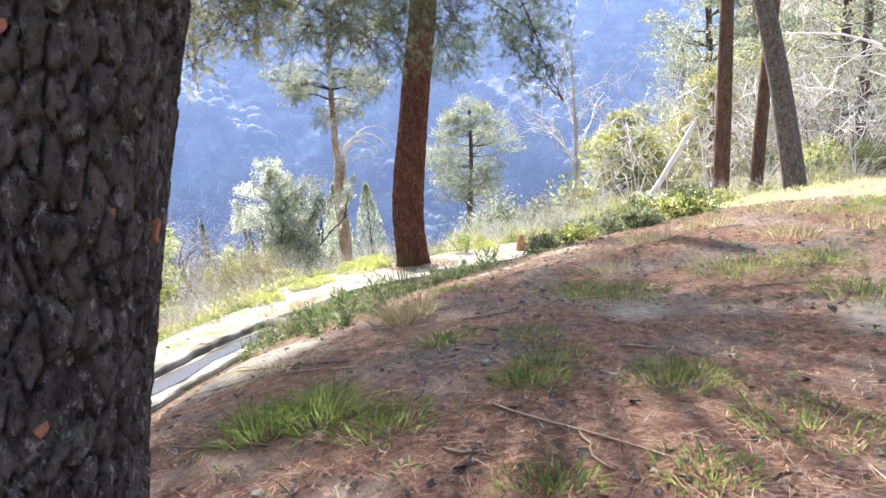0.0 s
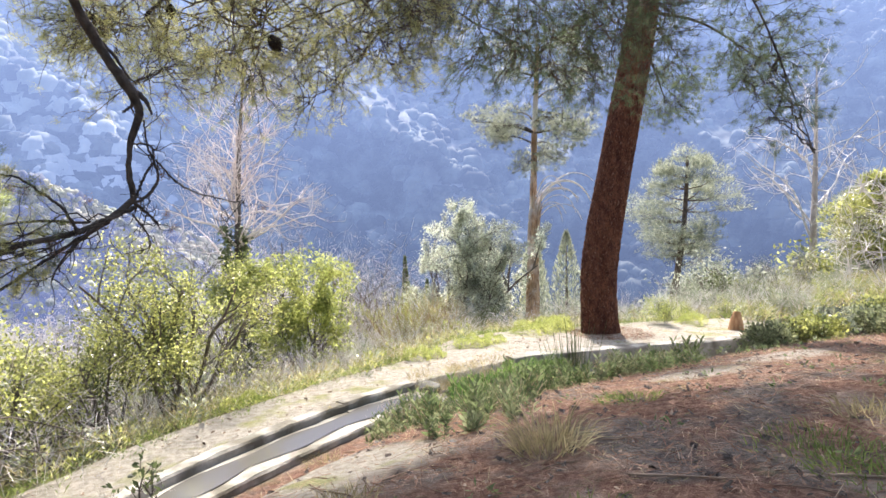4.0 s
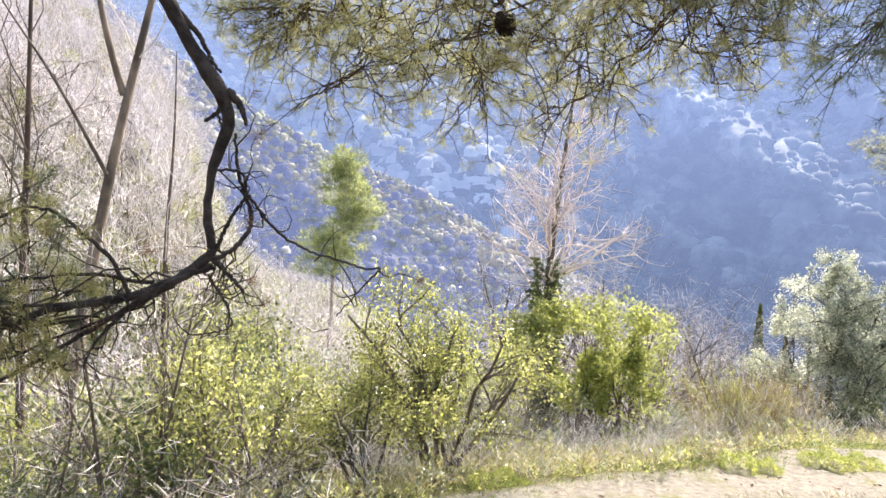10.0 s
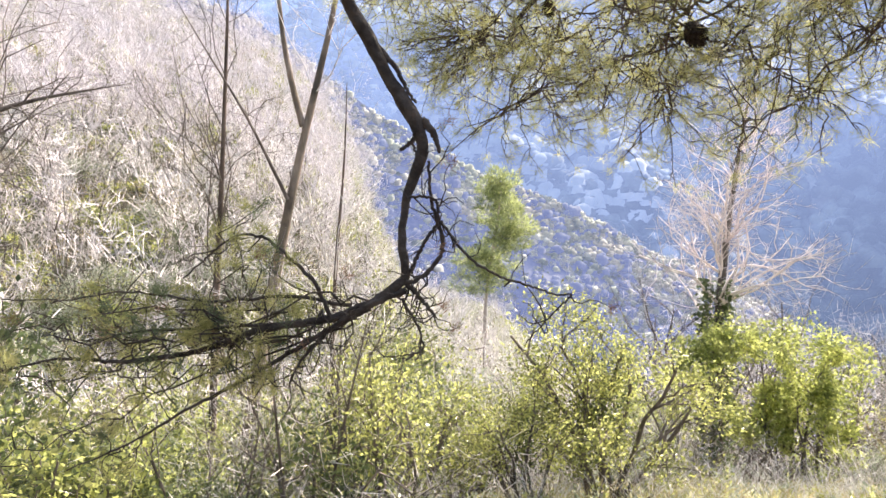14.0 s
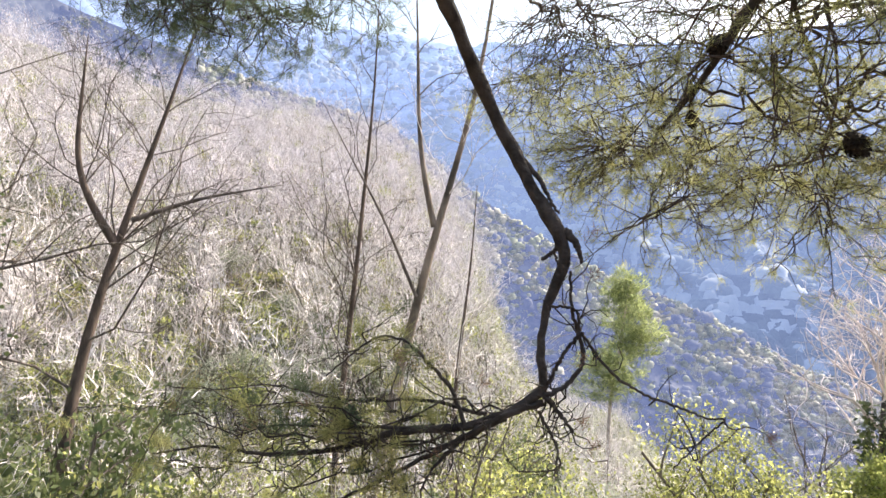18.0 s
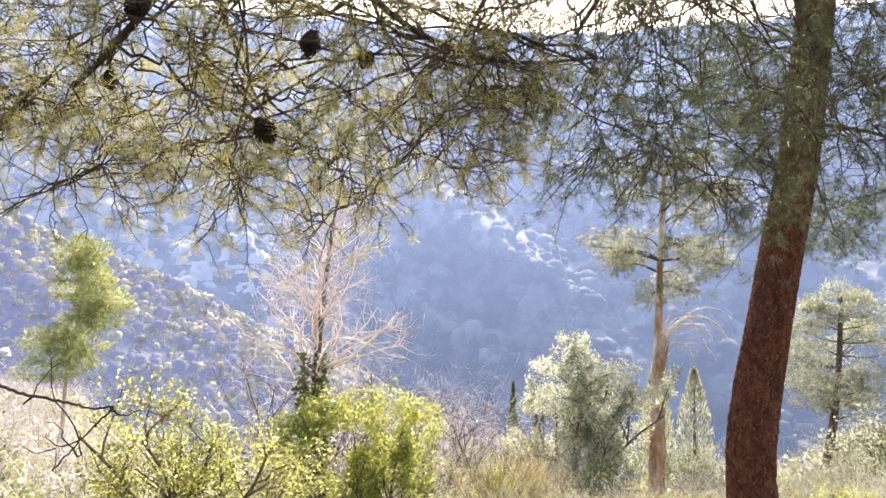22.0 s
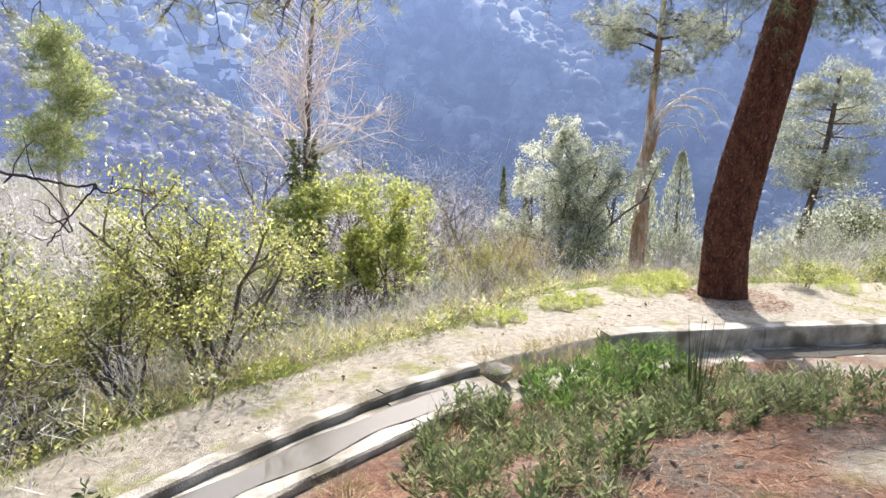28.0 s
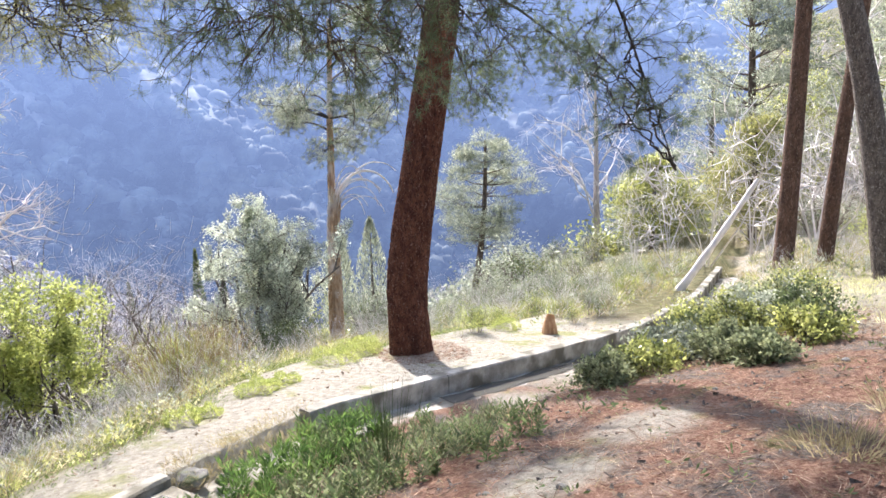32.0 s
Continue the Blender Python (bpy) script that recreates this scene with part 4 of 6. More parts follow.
def canopy(rng, limbs, centre, half, twigs, droop, length, boughs=14):
    """Boughs that part from the limbs, and fine crooked twigs on them, within a body of space."""
    c, h = np.array(centre), np.array(half)
    lines = []
    base = np.concatenate([p for p, _, _ in limbs])
    inner = base[inside(c, h, base, 2.0)]
    inner = inner if len(inner) > 3 else base[-12:]
    for _ in range(boughs):
        goal = c + unit(rng.normal(0, 1, 3)) * rng.uniform(0.5, 1.0) * h
        at = inner[rng.integers(0, len(inner))]
        p = zigzag(rng, at, goal, 18, 0.030)
        lines.append((p, np.linspace(0.009, 0.0030, 18), 5))
    nodes = np.concatenate([inner] + [p for p, _, _ in lines])
    out = []
    for _ in range(twigs):
        goal = c + unit(rng.normal(0, 1, 3)) * rng.uniform(0.25, 1.0) ** 0.6 * h
        d = np.linalg.norm(nodes - goal, axis=1) + rng.uniform(0, 0.35, len(nodes))
        at = nodes[int(np.argmin(d))]
        far = min(np.linalg.norm(goal - at) + 0.12, length * rng.uniform(0.5, 1.2))
        way = unit(goal - at + rng.normal(0, 0.15, 3))
        first = zigzag(rng, at, at + way * far + (0, 0, -droop * far), 7, 0.016)
        out.append((first, np.linspace(0.0040, 0.0020, 7), 4))
        for _k in range(4):
            j = rng.integers(2, 7)
            out.append((wander(rng, first[j], way + rng.normal(0, 0.9, 3), far * rng.uniform(0.3, 0.6), 5, 0.35, -droop), np.linspace(0.0026, 0.0012, 5), 3))
    return lines + [q for q in out if inside(c, h, q[0][-1], 1.5)]


def needle_mass(rng, lines, per, count, size, open_=0.85):
    """Stars of needles at the ends of the twigs, and per more along each."""
    fine = [q for q in lines if q[2] < 5]
    ends = np.array([q[0][-1] for q in fine])
    last = unit(np.array([q[0][-1] - q[0][-2] for q in fine]))
    if per:
        at, way = tips(fine, rng, per, 0.55)
        ends, last = np.r_[ends, at], np.r_[last, way]
    return needles(rng, ends, last, count, size[0], size[1], open_)


near_pine = thing("pine_tree", (-8.2, -10.44, 2.4), "old leaning pine with dark cracked bark and long low branches", "pine", "pines of the knoll")
AX = np.array([0.312, 0.005, 1.0])
BASE = np.array([-7.72, -10.434, 4.0])
trunk_pts = [BASE + AX * (z - 4.0) for z in (2.2, 3.2, 4.0, 5.0, 6.2, 7.6)] + [np.array([-6.2, -10.4, 9.2]), np.array([-5.8, -10.2, 11.5])]
near_trunk = bark_trunk("trunk", [local(near_pine, q) for q in trunk_pts], [0.50, 0.47, 0.46, 0.45, 0.41, 0.35, 0.27, 0.18], 380, 540, (0.044, 0.150), 0.040, M_BARK_DARK, near_pine, 3, 0.28, bias=1.9)
rng = np.random.default_rng(41)
trunk_tree = BVHTree.FromPolygons([tuple(q.co) for q in near_trunk.data.vertices], [tuple(q.vertices) for q in near_trunk.data.polygons])
for k in range(26):   # patches where the outer bark has flaked off
    z, a = rng.uniform(2.7, 4.9), rng.uniform(-2.5, -0.5)
    d = np.array([math.cos(a), math.sin(a), 0.0])
    mid = local(near_pine, BASE + AX * (z - 4.0))
    hit = trunk_tree.ray_cast(Vector(mid + d * 1.0), Vector(-d))[0]
    if hit is None:
        continue
    c = np.array(hit) + d * 0.001
    s = np.array([-d[1], d[0], 0]) * rng.uniform(0.008, 0.017)
    up = unit(AX) * rng.uniform(0.016, 0.040)
    bm = bmesh.new()
    ring = [c + s * math.cos(q) * rng.uniform(0.6, 1.25) + up * math.sin(q) * rng.uniform(0.6, 1.25) for q in np.linspace(0, 6.28, 9)[:-1]]
    f = bm.faces.new([bm.verts.new(q - d * 0.02) for q in ring])
    e = bmesh.ops.extrude_face_region(bm, geom=[f])
    bmesh.ops.translate(bm, verts=[q for q in e["geom"] if isinstance(q, bmesh.types.BMVert)], vec=Vector(d * 0.026))
    part("bark_flake", bm, M_BARK_CHIP if k % 3 else M_BARK_GREY, near_pine, "reddish bare bark flake" if k % 3 else "grey lichen-covered bark flake")

# the crooked low branch
rng = np.random.default_rng(5)
crook = smooth_line([(-6.85, -10.3, 7.0), (-7.15, -9.5, 6.3), (-7.38, -8.5, 5.5), (-7.40, -7.9, 5.0), (-7.385, -7.66, 4.73), (-7.33, -7.60, 4.59), (-7.285, -7.59, 4.50), (-7.24, -7.58, 4.39), (-7.185, -7.56, 4.31), (-7.13, -7.55, 4.26), (-7.115, -7.54, 4.19), (-7.145, -7.55, 4.13), (-7.20, -7.56, 4.06), (-7.235, -7.57, 3.99), (-7.24, -7.575, 3.92), (-7.225, -7.57, 3.84), (-7.215, -7.57, 3.75), (-7.23, -7.57, 3.69)], 110)
thick = np.interp(crook[:, 2], [3.69, 3.95, 4.1, 4.2, 4.3, 4.5, 5.0, 7.0], [0.016, 0.0155, 0.019, 0.025, 0.028, 0.025, 0.027, 0.05])
crook_lines = [(crook + rng.normal(0, 0.0022, crook.shape), thick * (1 + 0.10 * np.sin(np.arange(110) * 0.9)), 10)]
for pts, r0, r1, sides in (
        ([(-7.15, -7.55, 4.29), (-7.105, -7.54, 4.245), (-7.085, -7.54, 4.17)], 0.018, 0.006, 6),
        ([(-7.30, -7.59, 4.56), (-7.235, -7.57, 4.48), (-7.185, -7.57, 4.38), (-7.165, -7.56, 4.35)], 0.012, 0.005, 6),
        ([(-7.15, -7.55, 4.25), (-7.20, -7.56, 4.20), (-7.225, -7.57, 4.185)], 0.010, 0.007, 5),
        ([(-7.17, -7.55, 4.26), (-7.185, -7.56, 4.21), (-7.165, -7.56, 4.15)], 0.006, 0.004, 5),
        ([(-7.13, -7.54, 4.14), (-7.13, -7.53, 4.0), (-7.09, -7.52, 3.87), (-7.09, -7.52, 3.80), (-7.15, -7.55, 3.72), (-7.22, -7.57, 3.69)], 0.005, 0.010, 6),
        ([(-7.20, -7.57, 4.01), (-7.13, -7.54, 4.01), (-7.10, -7.53, 4.0), (-7.10, -7.53, 3.91), (-7.15, -7.55, 3.85), (-7.20, -7.56, 3.75), (-7.22, -7.57, 3.70)], 0.005, 0.008, 6),
        ([(-7.09, -7.53, 3.92), (-7.04, -7.52, 3.84), (-6.98, -7.50, 3.77), (-6.89, -7.47, 3.71), (-6.78, -7.44, 3.68), (-6.69, -7.42, 3.64), (-6.62, -7.40, 3.66), (-6.69, -7.41, 3.60), (-6.80, -7.45, 3.47)], 0.006, 0.0025, 5),
        ([(-7.22, -7.57, 3.69), (-7.16, -7.55, 3.62), (-7.12, -7.54, 3.57)], 0.011, 0.006, 5),
        ([(-7.24, -7.57, 3.63), (-7.17, -7.56, 3.51), (-7.16, -7.55, 3.43), (-7.29, -7.59, 3.41)], 0.006, 0.0025, 5),
        ([(-7.23, -7.57, 3.70), (-7.35, -7.61, 3.61), (-7.52, -7.66, 3.55), (-7.75, -7.73, 3.53), (-7.99, -7.80, 3.43), (-8.34, -7.91, 3.38), (-8.6, -7.98, 3.40), (-8.9, -8.06, 3.33)], 0.019, 0.003, 8),
        ([(-7.22, -7.57, 3.67), (-7.42, -7.66, 3.58), (-7.57, -7.72, 3.45), (-7.64, -7.75, 3.32)], 0.014, 0.003, 7),
        ([(-7.35, -7.62, 3.60), (-7.55, -7.66, 3.50), (-7.80, -7.75, 3.34), (-8.09, -7.83, 3.19), (-8.36, -7.91, 3.03), (-8.6, -8.0, 2.93)], 0.011, 0.0025, 7),
        ([(-7.50, -7.66, 3.56), (-7.56, -7.67, 3.71), (-7.65, -7.70, 3.79), (-7.73, -7.73, 3.88), (-7.85, -7.76, 3.89), (-7.97, -7.80, 3.80), (-8.05, -7.84, 3.72)], 0.009, 0.0028, 6),
        ([(-7.70, -7.72, 3.54), (-8.03, -7.81, 3.52), (-8.28, -7.89, 3.51), (-8.49, -7.95, 3.46), (-8.68, -8.01, 3.50)], 0.008, 0.0025, 6),
        ([(-7.45, -7.60, 3.60), (-7.72, -7.62, 3.64), (-8.05, -7.7, 3.60), (-8.4, -7.8, 3.66), (-8.75, -7.9, 3.60)], 0.008, 0.0025, 6)):
    line = smooth_line(pts, 8 * len(pts))
    crook_lines.append((line + rng.normal(0, 0.0020, line.shape), np.linspace(r0, r1, len(line)), sides))
fan = []
for k in range(12):
    at = crook_lines[10][0][rng.integers(4, 40)]
    goal = np.array([-8.8, -8.0, 3.36]) + rng.normal(0, 1, 3) * np.array([0.40, 0.40, 0.36])
    p = zigzag(rng, at, at + (goal - at) * rng.uniform(0.4, 1.0), 20, 0.028)
    fan.append((p, np.linspace(0.0050, 0.0018, 20), 5))
small = []
for p, r, s in fan + crook_lines[5:]:
    for _ in range(12):
        j = rng.integers(1, len(p))
        small.append((wander(rng, p[j], unit(p[j] - p[j - 1]) * 0.5 + rng.normal(0, 0.7, 3), rng.uniform(0.06, 0.30), 7, 0.5, 0.02), np.linspace(0.0036, 0.0013, 7), 3))
put_wood("crooked_branch", crook_lines + fan + small, M_BRANCH, near_pine, "dark crooked hanging branch")
left_tips = [q for q in small if q[0][-1][0] < -7.6]
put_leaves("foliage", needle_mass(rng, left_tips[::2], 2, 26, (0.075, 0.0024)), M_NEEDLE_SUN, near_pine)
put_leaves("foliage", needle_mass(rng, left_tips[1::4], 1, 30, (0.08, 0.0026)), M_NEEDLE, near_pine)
put_leaves("dry_needles", needle_mass(rng, [q for q in small if q[0][-1][2] > 3.45][::9], 0, 34, (0.05, 0.0026), 1.2), M_LITTER, near_pine, "dead reddish needle tufts")

# canopy with the cones
rng = np.random.default_rng(6)
C1, H1 = (-6.45, -6.05, 5.3), (2.0, 0.8, 1.15)
limb1 = smooth_line([(-6.45, -10.4, 8.4), (-6.6, -8.4, 7.3), (-6.25, -7.1, 6.1), (-6.33, -6.8, 5.71), (-6.60, -6.65, 5.43), (-6.84, -6.50, 5.20), (-6.95, -6.42, 5.0), (-7.15, -6.40, 4.9)], 40)
limb2 = smooth_line([(-6.4, -7.6, 6.6), (-6.15, -6.71, 5.77), (-5.98, -6.5, 5.55), (-5.86, -6.42, 5.41), (-5.48, -6.28, 5.20), (-5.0, -6.15, 5.15), (-4.5, -6.05, 5.25)], 26)
limb3 = smooth_line([(-6.33, -6.8, 5.71), (-6.55, -6.4, 5.5), (-6.45, -6.1, 5.1), (-6.33, -6.0, 4.86)], 20)
limb4 = smooth_line([(-6.8, -7.9, 6.9), (-7.4, -7.2, 6.0), (-7.55, -7.0, 5.7), (-7.6, -6.95, 5.5)], 20)
limbs1 = [(limb1, np.linspace(0.085, 0.012, 40), 8), (limb2, np.linspace(0.032, 0.008, 26), 6), (limb3, np.linspace(0.018, 0.006, 20), 5), (limb4, np.linspace(0.028, 0.007, 20), 6)]
put_wood("limb", limbs1, M_BRANCH, near_pine)
tw = canopy(rng, limbs1, C1, H1, 1250, 0.04, 0.46, 56)
put_wood("twig_spray", tw, M_TWIG_WARM, near_pine)
# the lower twigs carry the needle colour with sunlight in it
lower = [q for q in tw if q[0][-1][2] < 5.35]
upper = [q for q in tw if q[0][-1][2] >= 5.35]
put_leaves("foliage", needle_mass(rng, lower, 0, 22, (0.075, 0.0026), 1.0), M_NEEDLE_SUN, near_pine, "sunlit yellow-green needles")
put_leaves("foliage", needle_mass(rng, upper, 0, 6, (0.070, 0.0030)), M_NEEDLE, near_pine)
for k, at in enumerate([(-6.29, -6.45, 4.71), (-6.82, -6.59, 5.21), (-6.07, -6.69, 5.05), (-5.81, -6.25, 5.12), (-6.98, -6.42, 4.93), (-6.55, -6.75, 5.50)]):
    cone(near_pine, at, (0.048, 0.042, 0.042, 0.036, 0.032, 0.04)[k], 60 + k)

# the darker bough beside it, and the one that hangs further on
rng = np.random.default_rng(7)
C2, H2 = (-3.55, -5.75, 5.8), (2.1, 1.2, 1.65)
lb = [(smooth_line([(-6.1, -10.3, 9.6), (-5.0, -7.8, 8.2), (-4.2, -6.4, 7.0), (-4.0, -5.9, 6.2), (-4.5, -5.7, 5.5)], 30), np.linspace(0.07, 0.012, 30), 7),
      (smooth_line([(-4.2, -6.4, 7.0), (-3.4, -5.9, 6.2), (-2.7, -5.6, 5.4)], 20), np.linspace(0.03, 0.008, 20), 6),
      (smooth_line([(-4.1, -6.1, 6.6), (-4.9, -5.7, 6.0), (-5.3, -5.5, 5.3)], 20), np.linspace(0.03, 0.008, 20), 6)]
put_wood("limb", lb, M_BRANCH, near_pine)
tw2 = canopy(rng, lb, C2, H2, 1350, 0.05, 0.50, 70)
put_wood("twig_spray", tw2, M_TWIG_WARM, near_pine)
put_leaves("foliage", needle_mass(rng, tw2, 0, 21, (0.085, 0.0032), 1.1), M_NEEDLE, near_pine, "dark green needles against the light")
C3, H3 = (-1.7, -6.5, 4.55), (0.55, 0.5, 0.75)
lb3 = [(smooth_line([(-3.4, -5.9, 6.6), (-2.5, -6.1, 6.0), (-1.9, -6.4, 5.2), (-1.65, -6.6, 4.4), (-1.5, -6.8, 3.7)], 24), np.linspace(0.02, 0.004, 24), 5)]
put_wood("limb", lb3, M_BRANCH, near_pine)
tw3 = canopy(rng, lb3, C3, H3, 70, 0.10, 0.5, 8)
put_wood("twig_spray", tw3, M_BRANCH, near_pine)
put_leaves("foliage", needle_mass(rng, tw3[::2], 0, 40, (0.11, 0.0028)), M_NEEDLE, near_pine)
# fringe overhead towards the hillside
C4, H4 = (-9.2, -7.4, 5.95), (1.3, 0.8, 0.55)
lb4 = [(smooth_line([(-6.55, -10.4, 8.0), (-7.9, -9.0, 7.2), (-9.0, -7.9, 6.4), (-9.4, -7.4, 5.9)], 22), np.linspace(0.04, 0.008, 22), 6)]
put_wood("limb", lb4, M_BRANCH, near_pine)
tw4 = canopy(rng, lb4, C4, H4, 360, 0.05, 0.5, 20)
put_wood("twig_spray", tw4, M_BRANCH, near_pine)
put_leaves("foliage", needle_mass(rng, tw4, 0, 30, (0.075, 0.0026)), M_NEEDLE, near_pine)


# pine crown overhead, out of view, added for the shade it throws
def high_crown(tree, rng, centre, half, clumps, n, size):
    at = []
    limbs = []
    for _ in range(clumps):
        g = np.array(centre) + unit(rng.normal(0, 1, 3)) * rng.uniform(0.3, 1) * np.array(half)
        limbs.append((np.array([np.array(centre) - (0, 0, half[2] * 0.8), (g + np.array(centre)) / 2 - (0, 0, 0.5), g]), np.array([0.09, 0.05, 0.02]), 5))
        at.append(g + rng.normal(0, 1, (n, 3)) * np.array([0.48, 0.48, 0.22]))
    at = np.concatenate(at)
    put_wood("branchwork", limbs, M_BRANCH, tree)
    put_leaves("crown", blades(rng, at, unit(rng.normal(0, 1, at.shape) + (0, 0, 0.5)), *size), M_NEEDLE, tree)


high_crown(near_pine, np.random.default_rng(8), (-6.4, -9.2, 13.2), (4.6, 4.0, 2.2), 40, 130, (0.26, 0.05))

red_pine = thing("pine_tree", (0.42, 0.02, 0.0), "tall pine with red-brown plated bark beside the channel path", "pine", "pines of the knoll")
red_pts = [(0.40, 0.0, -0.35), (0.40, 0.02, 0.3), (0.44, 0.08, 1.1), (0.60, 0.12, 2.0), (0.98, 0.14, 3.7), (1.32, 0.10, 5.4), (1.68, 0.05, 8.2), (2.0, 0.0, 12.0)]
bark_trunk("trunk", [local(red_pine, np.array(q)) for q in red_pts], [0.36, 0.35, 0.345, 0.335, 0.312, 0.292, 0.265, 0.17], 180, 480, (0.075, 0.13), 0.034, M_BARK_RED, red_pine, 9, 0.16, bias=1.2)
# set off from the trunk so that its shade falls on the knoll
high_crown(red_pine, np.random.default_rng(9), (-1.2, -1.7, 12.6), (6.2, 3.3, 2.4), 32, 130, (0.28, 0.055))
rng = np.random.default_rng(10)
for bx, by, bz, gx, gy, gz in [(1.45, 0.05, 6.3, 3.2, -1.2, 5.2), (1.35, 0.1, 5.6, 2.4, 0.6, 4.6), (1.6, 0.0, 7.4, -0.6, -1.4, 6.6)]:
    l = [(smooth_line([(bx, by, bz), ((bx + gx) / 2, (by + gy) / 2, (bz + gz) / 2 + 0.3), (gx, gy, gz)], 14), np.linspace(0.04, 0.01, 14), 6)]
    put_wood("limb", l, M_BRANCH, red_pine)
    q = canopy(rng, l, (gx, gy, gz + 0.1), (1.0, 0.9, 0.7), 110, 0.05, 0.7, 6)
    put_wood("twig_spray", q, M_BRANCH, red_pine)
    put_leaves("foliage", needle_mass(rng, q, 0, 22, (0.11, 0.0055)), M_NEEDLE, red_pine)

# ---- pines further on, right of the channel ----
pine_far("pine_tree", [(13.2, -0.2, on_land(13.2, -0.2)), (13.3, -0.2, 3.0), (13.45, -0.1, 8.5), (13.8, 0.1, 18)], 0.28, ((13.8, 0.2, 17.5), (4.0, 4.0, 3.0)), 2400, "slender straight pine with warm brown bark", 21, M_BARK_WARM, M_NEEDLE)
pine_far("pine_tree", [(11.9, -3.4, on_land(11.9, -3.4)), (11.78, -3.0, 2.5), (11.5, -2.45, 5.5), (11.1, -1.8, 8), (10.5, -0.9, 12), (10.1, -0.3, 17.2)], 0.33, ((10.3, -0.6, 17.0), (4.0, 4.0, 2.6)), 2400, "leaning dark grey-brown pine on the sunny turf", 22, M_BARK_DARK, M_NEEDLE)
pine_far("pine_tree", [(14.4, -0.8, on_land(14.4, -0.8)), (14.6, -0.85, 3.0), (15.1, -1.0, 8), (15.7, -1.2, 13), (16.3, -1.3, 18)], 0.23, ((16.4, -1.3, 17.5), (3.6, 3.6, 2.6)), 2000, "brown pine leaning a little beside a straight one", 23, M_BARK_WARM, M_NEEDLE)
pine_far("pine_tree", [(28.8, 9.6, on_land(28.8, 9.6)), (28.6, 9.8, 3), (28.8, 10.4, 10.5)], 0.3, ((28.8, 10.4, 6.2), (3.8, 3.6, 5.2)), 22000, "grey-green pine with layered cushions of needles", 24, M_BARK_BROWN, M_NEEDLE_FAR, (0.18, 0.065), 52, 0.45)
pine_far("pine_tree", [(25.4, 7.6, on_land(25.4, 7.6)), (25.4, 7.7, 0), (25.5, 7.8, 3.2)], 0.2, ((25.4, 7.7, 0.6), (2.4, 2.2, 2.6)), 16000, "round yellow-green young pine low on the slope", 25, M_BARK_BROWN, M_NEEDLE_SUN, (0.16, 0.06), 40, 0.7)
pine_far("pine_tree", [(18.2, 21.1, on_land(18.2, 21.1)), (18.9, 21.3, -5.5), (19.6, 21.5, -2.0), (19.9, 21.7, 0.5), (20.0, 21.8, 2.4)], 0.25, ((20.0, 21.7, -0.8), (3.1, 3.0, 3.1)), 34000, "pale leaning pine with rounded cushions of needles", 26, M_BARK_BROWN, M_NEEDLE_FAR, (0.17, 0.036), 40, 0.75, 40)
for k, (x, y, h, w) in enumerate([(33.0, 4.5, 15, 4.2), (27.0, 1.0, 12, 3.4), (39.0, 13.0, 15, 4.6), (30.5, -2.5, 13, 3.8), (44.0, 22.0, 14, 4.6), (24.0, 12.5, 4.5, 2.4), (36.0, 20.0, 7.5, 3.4), (28.0, 15.5, 5.0, 2.8)]):
    z = on_land(x, y)
    pine_far("pine_tree", [(x, y, z), (x + 0.2, y, z + h * 0.4), (x + 0.3, y + 0.2, z + h)], 0.02 * h + 0.05, ((x + 0.25, y, z + h * 0.58), (w, w, h * 0.42)), 15000, "pale grey-green pine among the trees beyond the turf", 140 + k, M_BARK_BROWN, (M_NEEDLE_FAR, M_NEEDLE_FAR, M_LEAF_GREEN)[k % 3], (0.20, 0.065), 44, 0.5)
bare_tree("bare_tree", [(34.4, 25.4, on_land(34.4, 25.4)), (34.3, 25.5, -5), (34.7, 26, 1), (35.2, 26.8, 8.5)], 0.34, "tall leafless poplar with pale upright branches", M_BARK_PALE, 27, 9, 3, 0.42, twig=M_TWIG_PINK, spread=0.5, low=0.2)
bare_tree("bare_tree", [(18.9, -4.0, on_land(18.9, -4.0)), (19.0, -4, 2), (19.4, -3.9, 6), (20, -3.8, 9.5)], 0.26, "leafless grey tree with spreading pale limbs", M_BARK_PALE, 28, 8, 3, 0.5, twig=M_TWIG_PINK)
bare_tree("bare_tree", [(20.5, -7.0, on_land(20.5, -7.0)), (20.5, -7, 3), (20.2, -6.5, 7), (19.6, -6, 10)], 0.28, "leafless grey tree at the edge of the turf", M_BARK_GREY, 29, 8, 3, 0.5, twig=M_TWIG_PINK)
rng = np.random.default_rng(30)
pole = thing("dead_pole", (10.9, 1.7, on_land(10.9, 1.7)), "bleached dead trunk leaning over beside the pines", "dead tree")
put_wood("trunk", [(smooth_line([(10.85, 1.75, on_land(10.9, 1.7) - 0.2), (11.1, 1.35, -0.7), (11.5, 0.7, 0.6), (11.95, 0.02, 2.1)], 12), np.linspace(0.13, 0.06, 12) + 0.012 * np.sin(np.arange(12) * 2.1), 8)], M_TWIG_PINK, pole)

# ---- plants below the path ----
snag = thing("dead_pine", (3.2, 8.9, on_land(3.2, 8.9)), "half-dead pine with split orange-grey bark and a bent broken branch", "dead tree")
sn = smooth_line([(3.15, 8.85, on_land(3.2, 8.9) - 0.1), (3.4, 9.2, -1.5), (3.75, 9.8, 1.0), (4.1, 10.4, 3.1), (4.4, 10.5, 7.2)], 30)
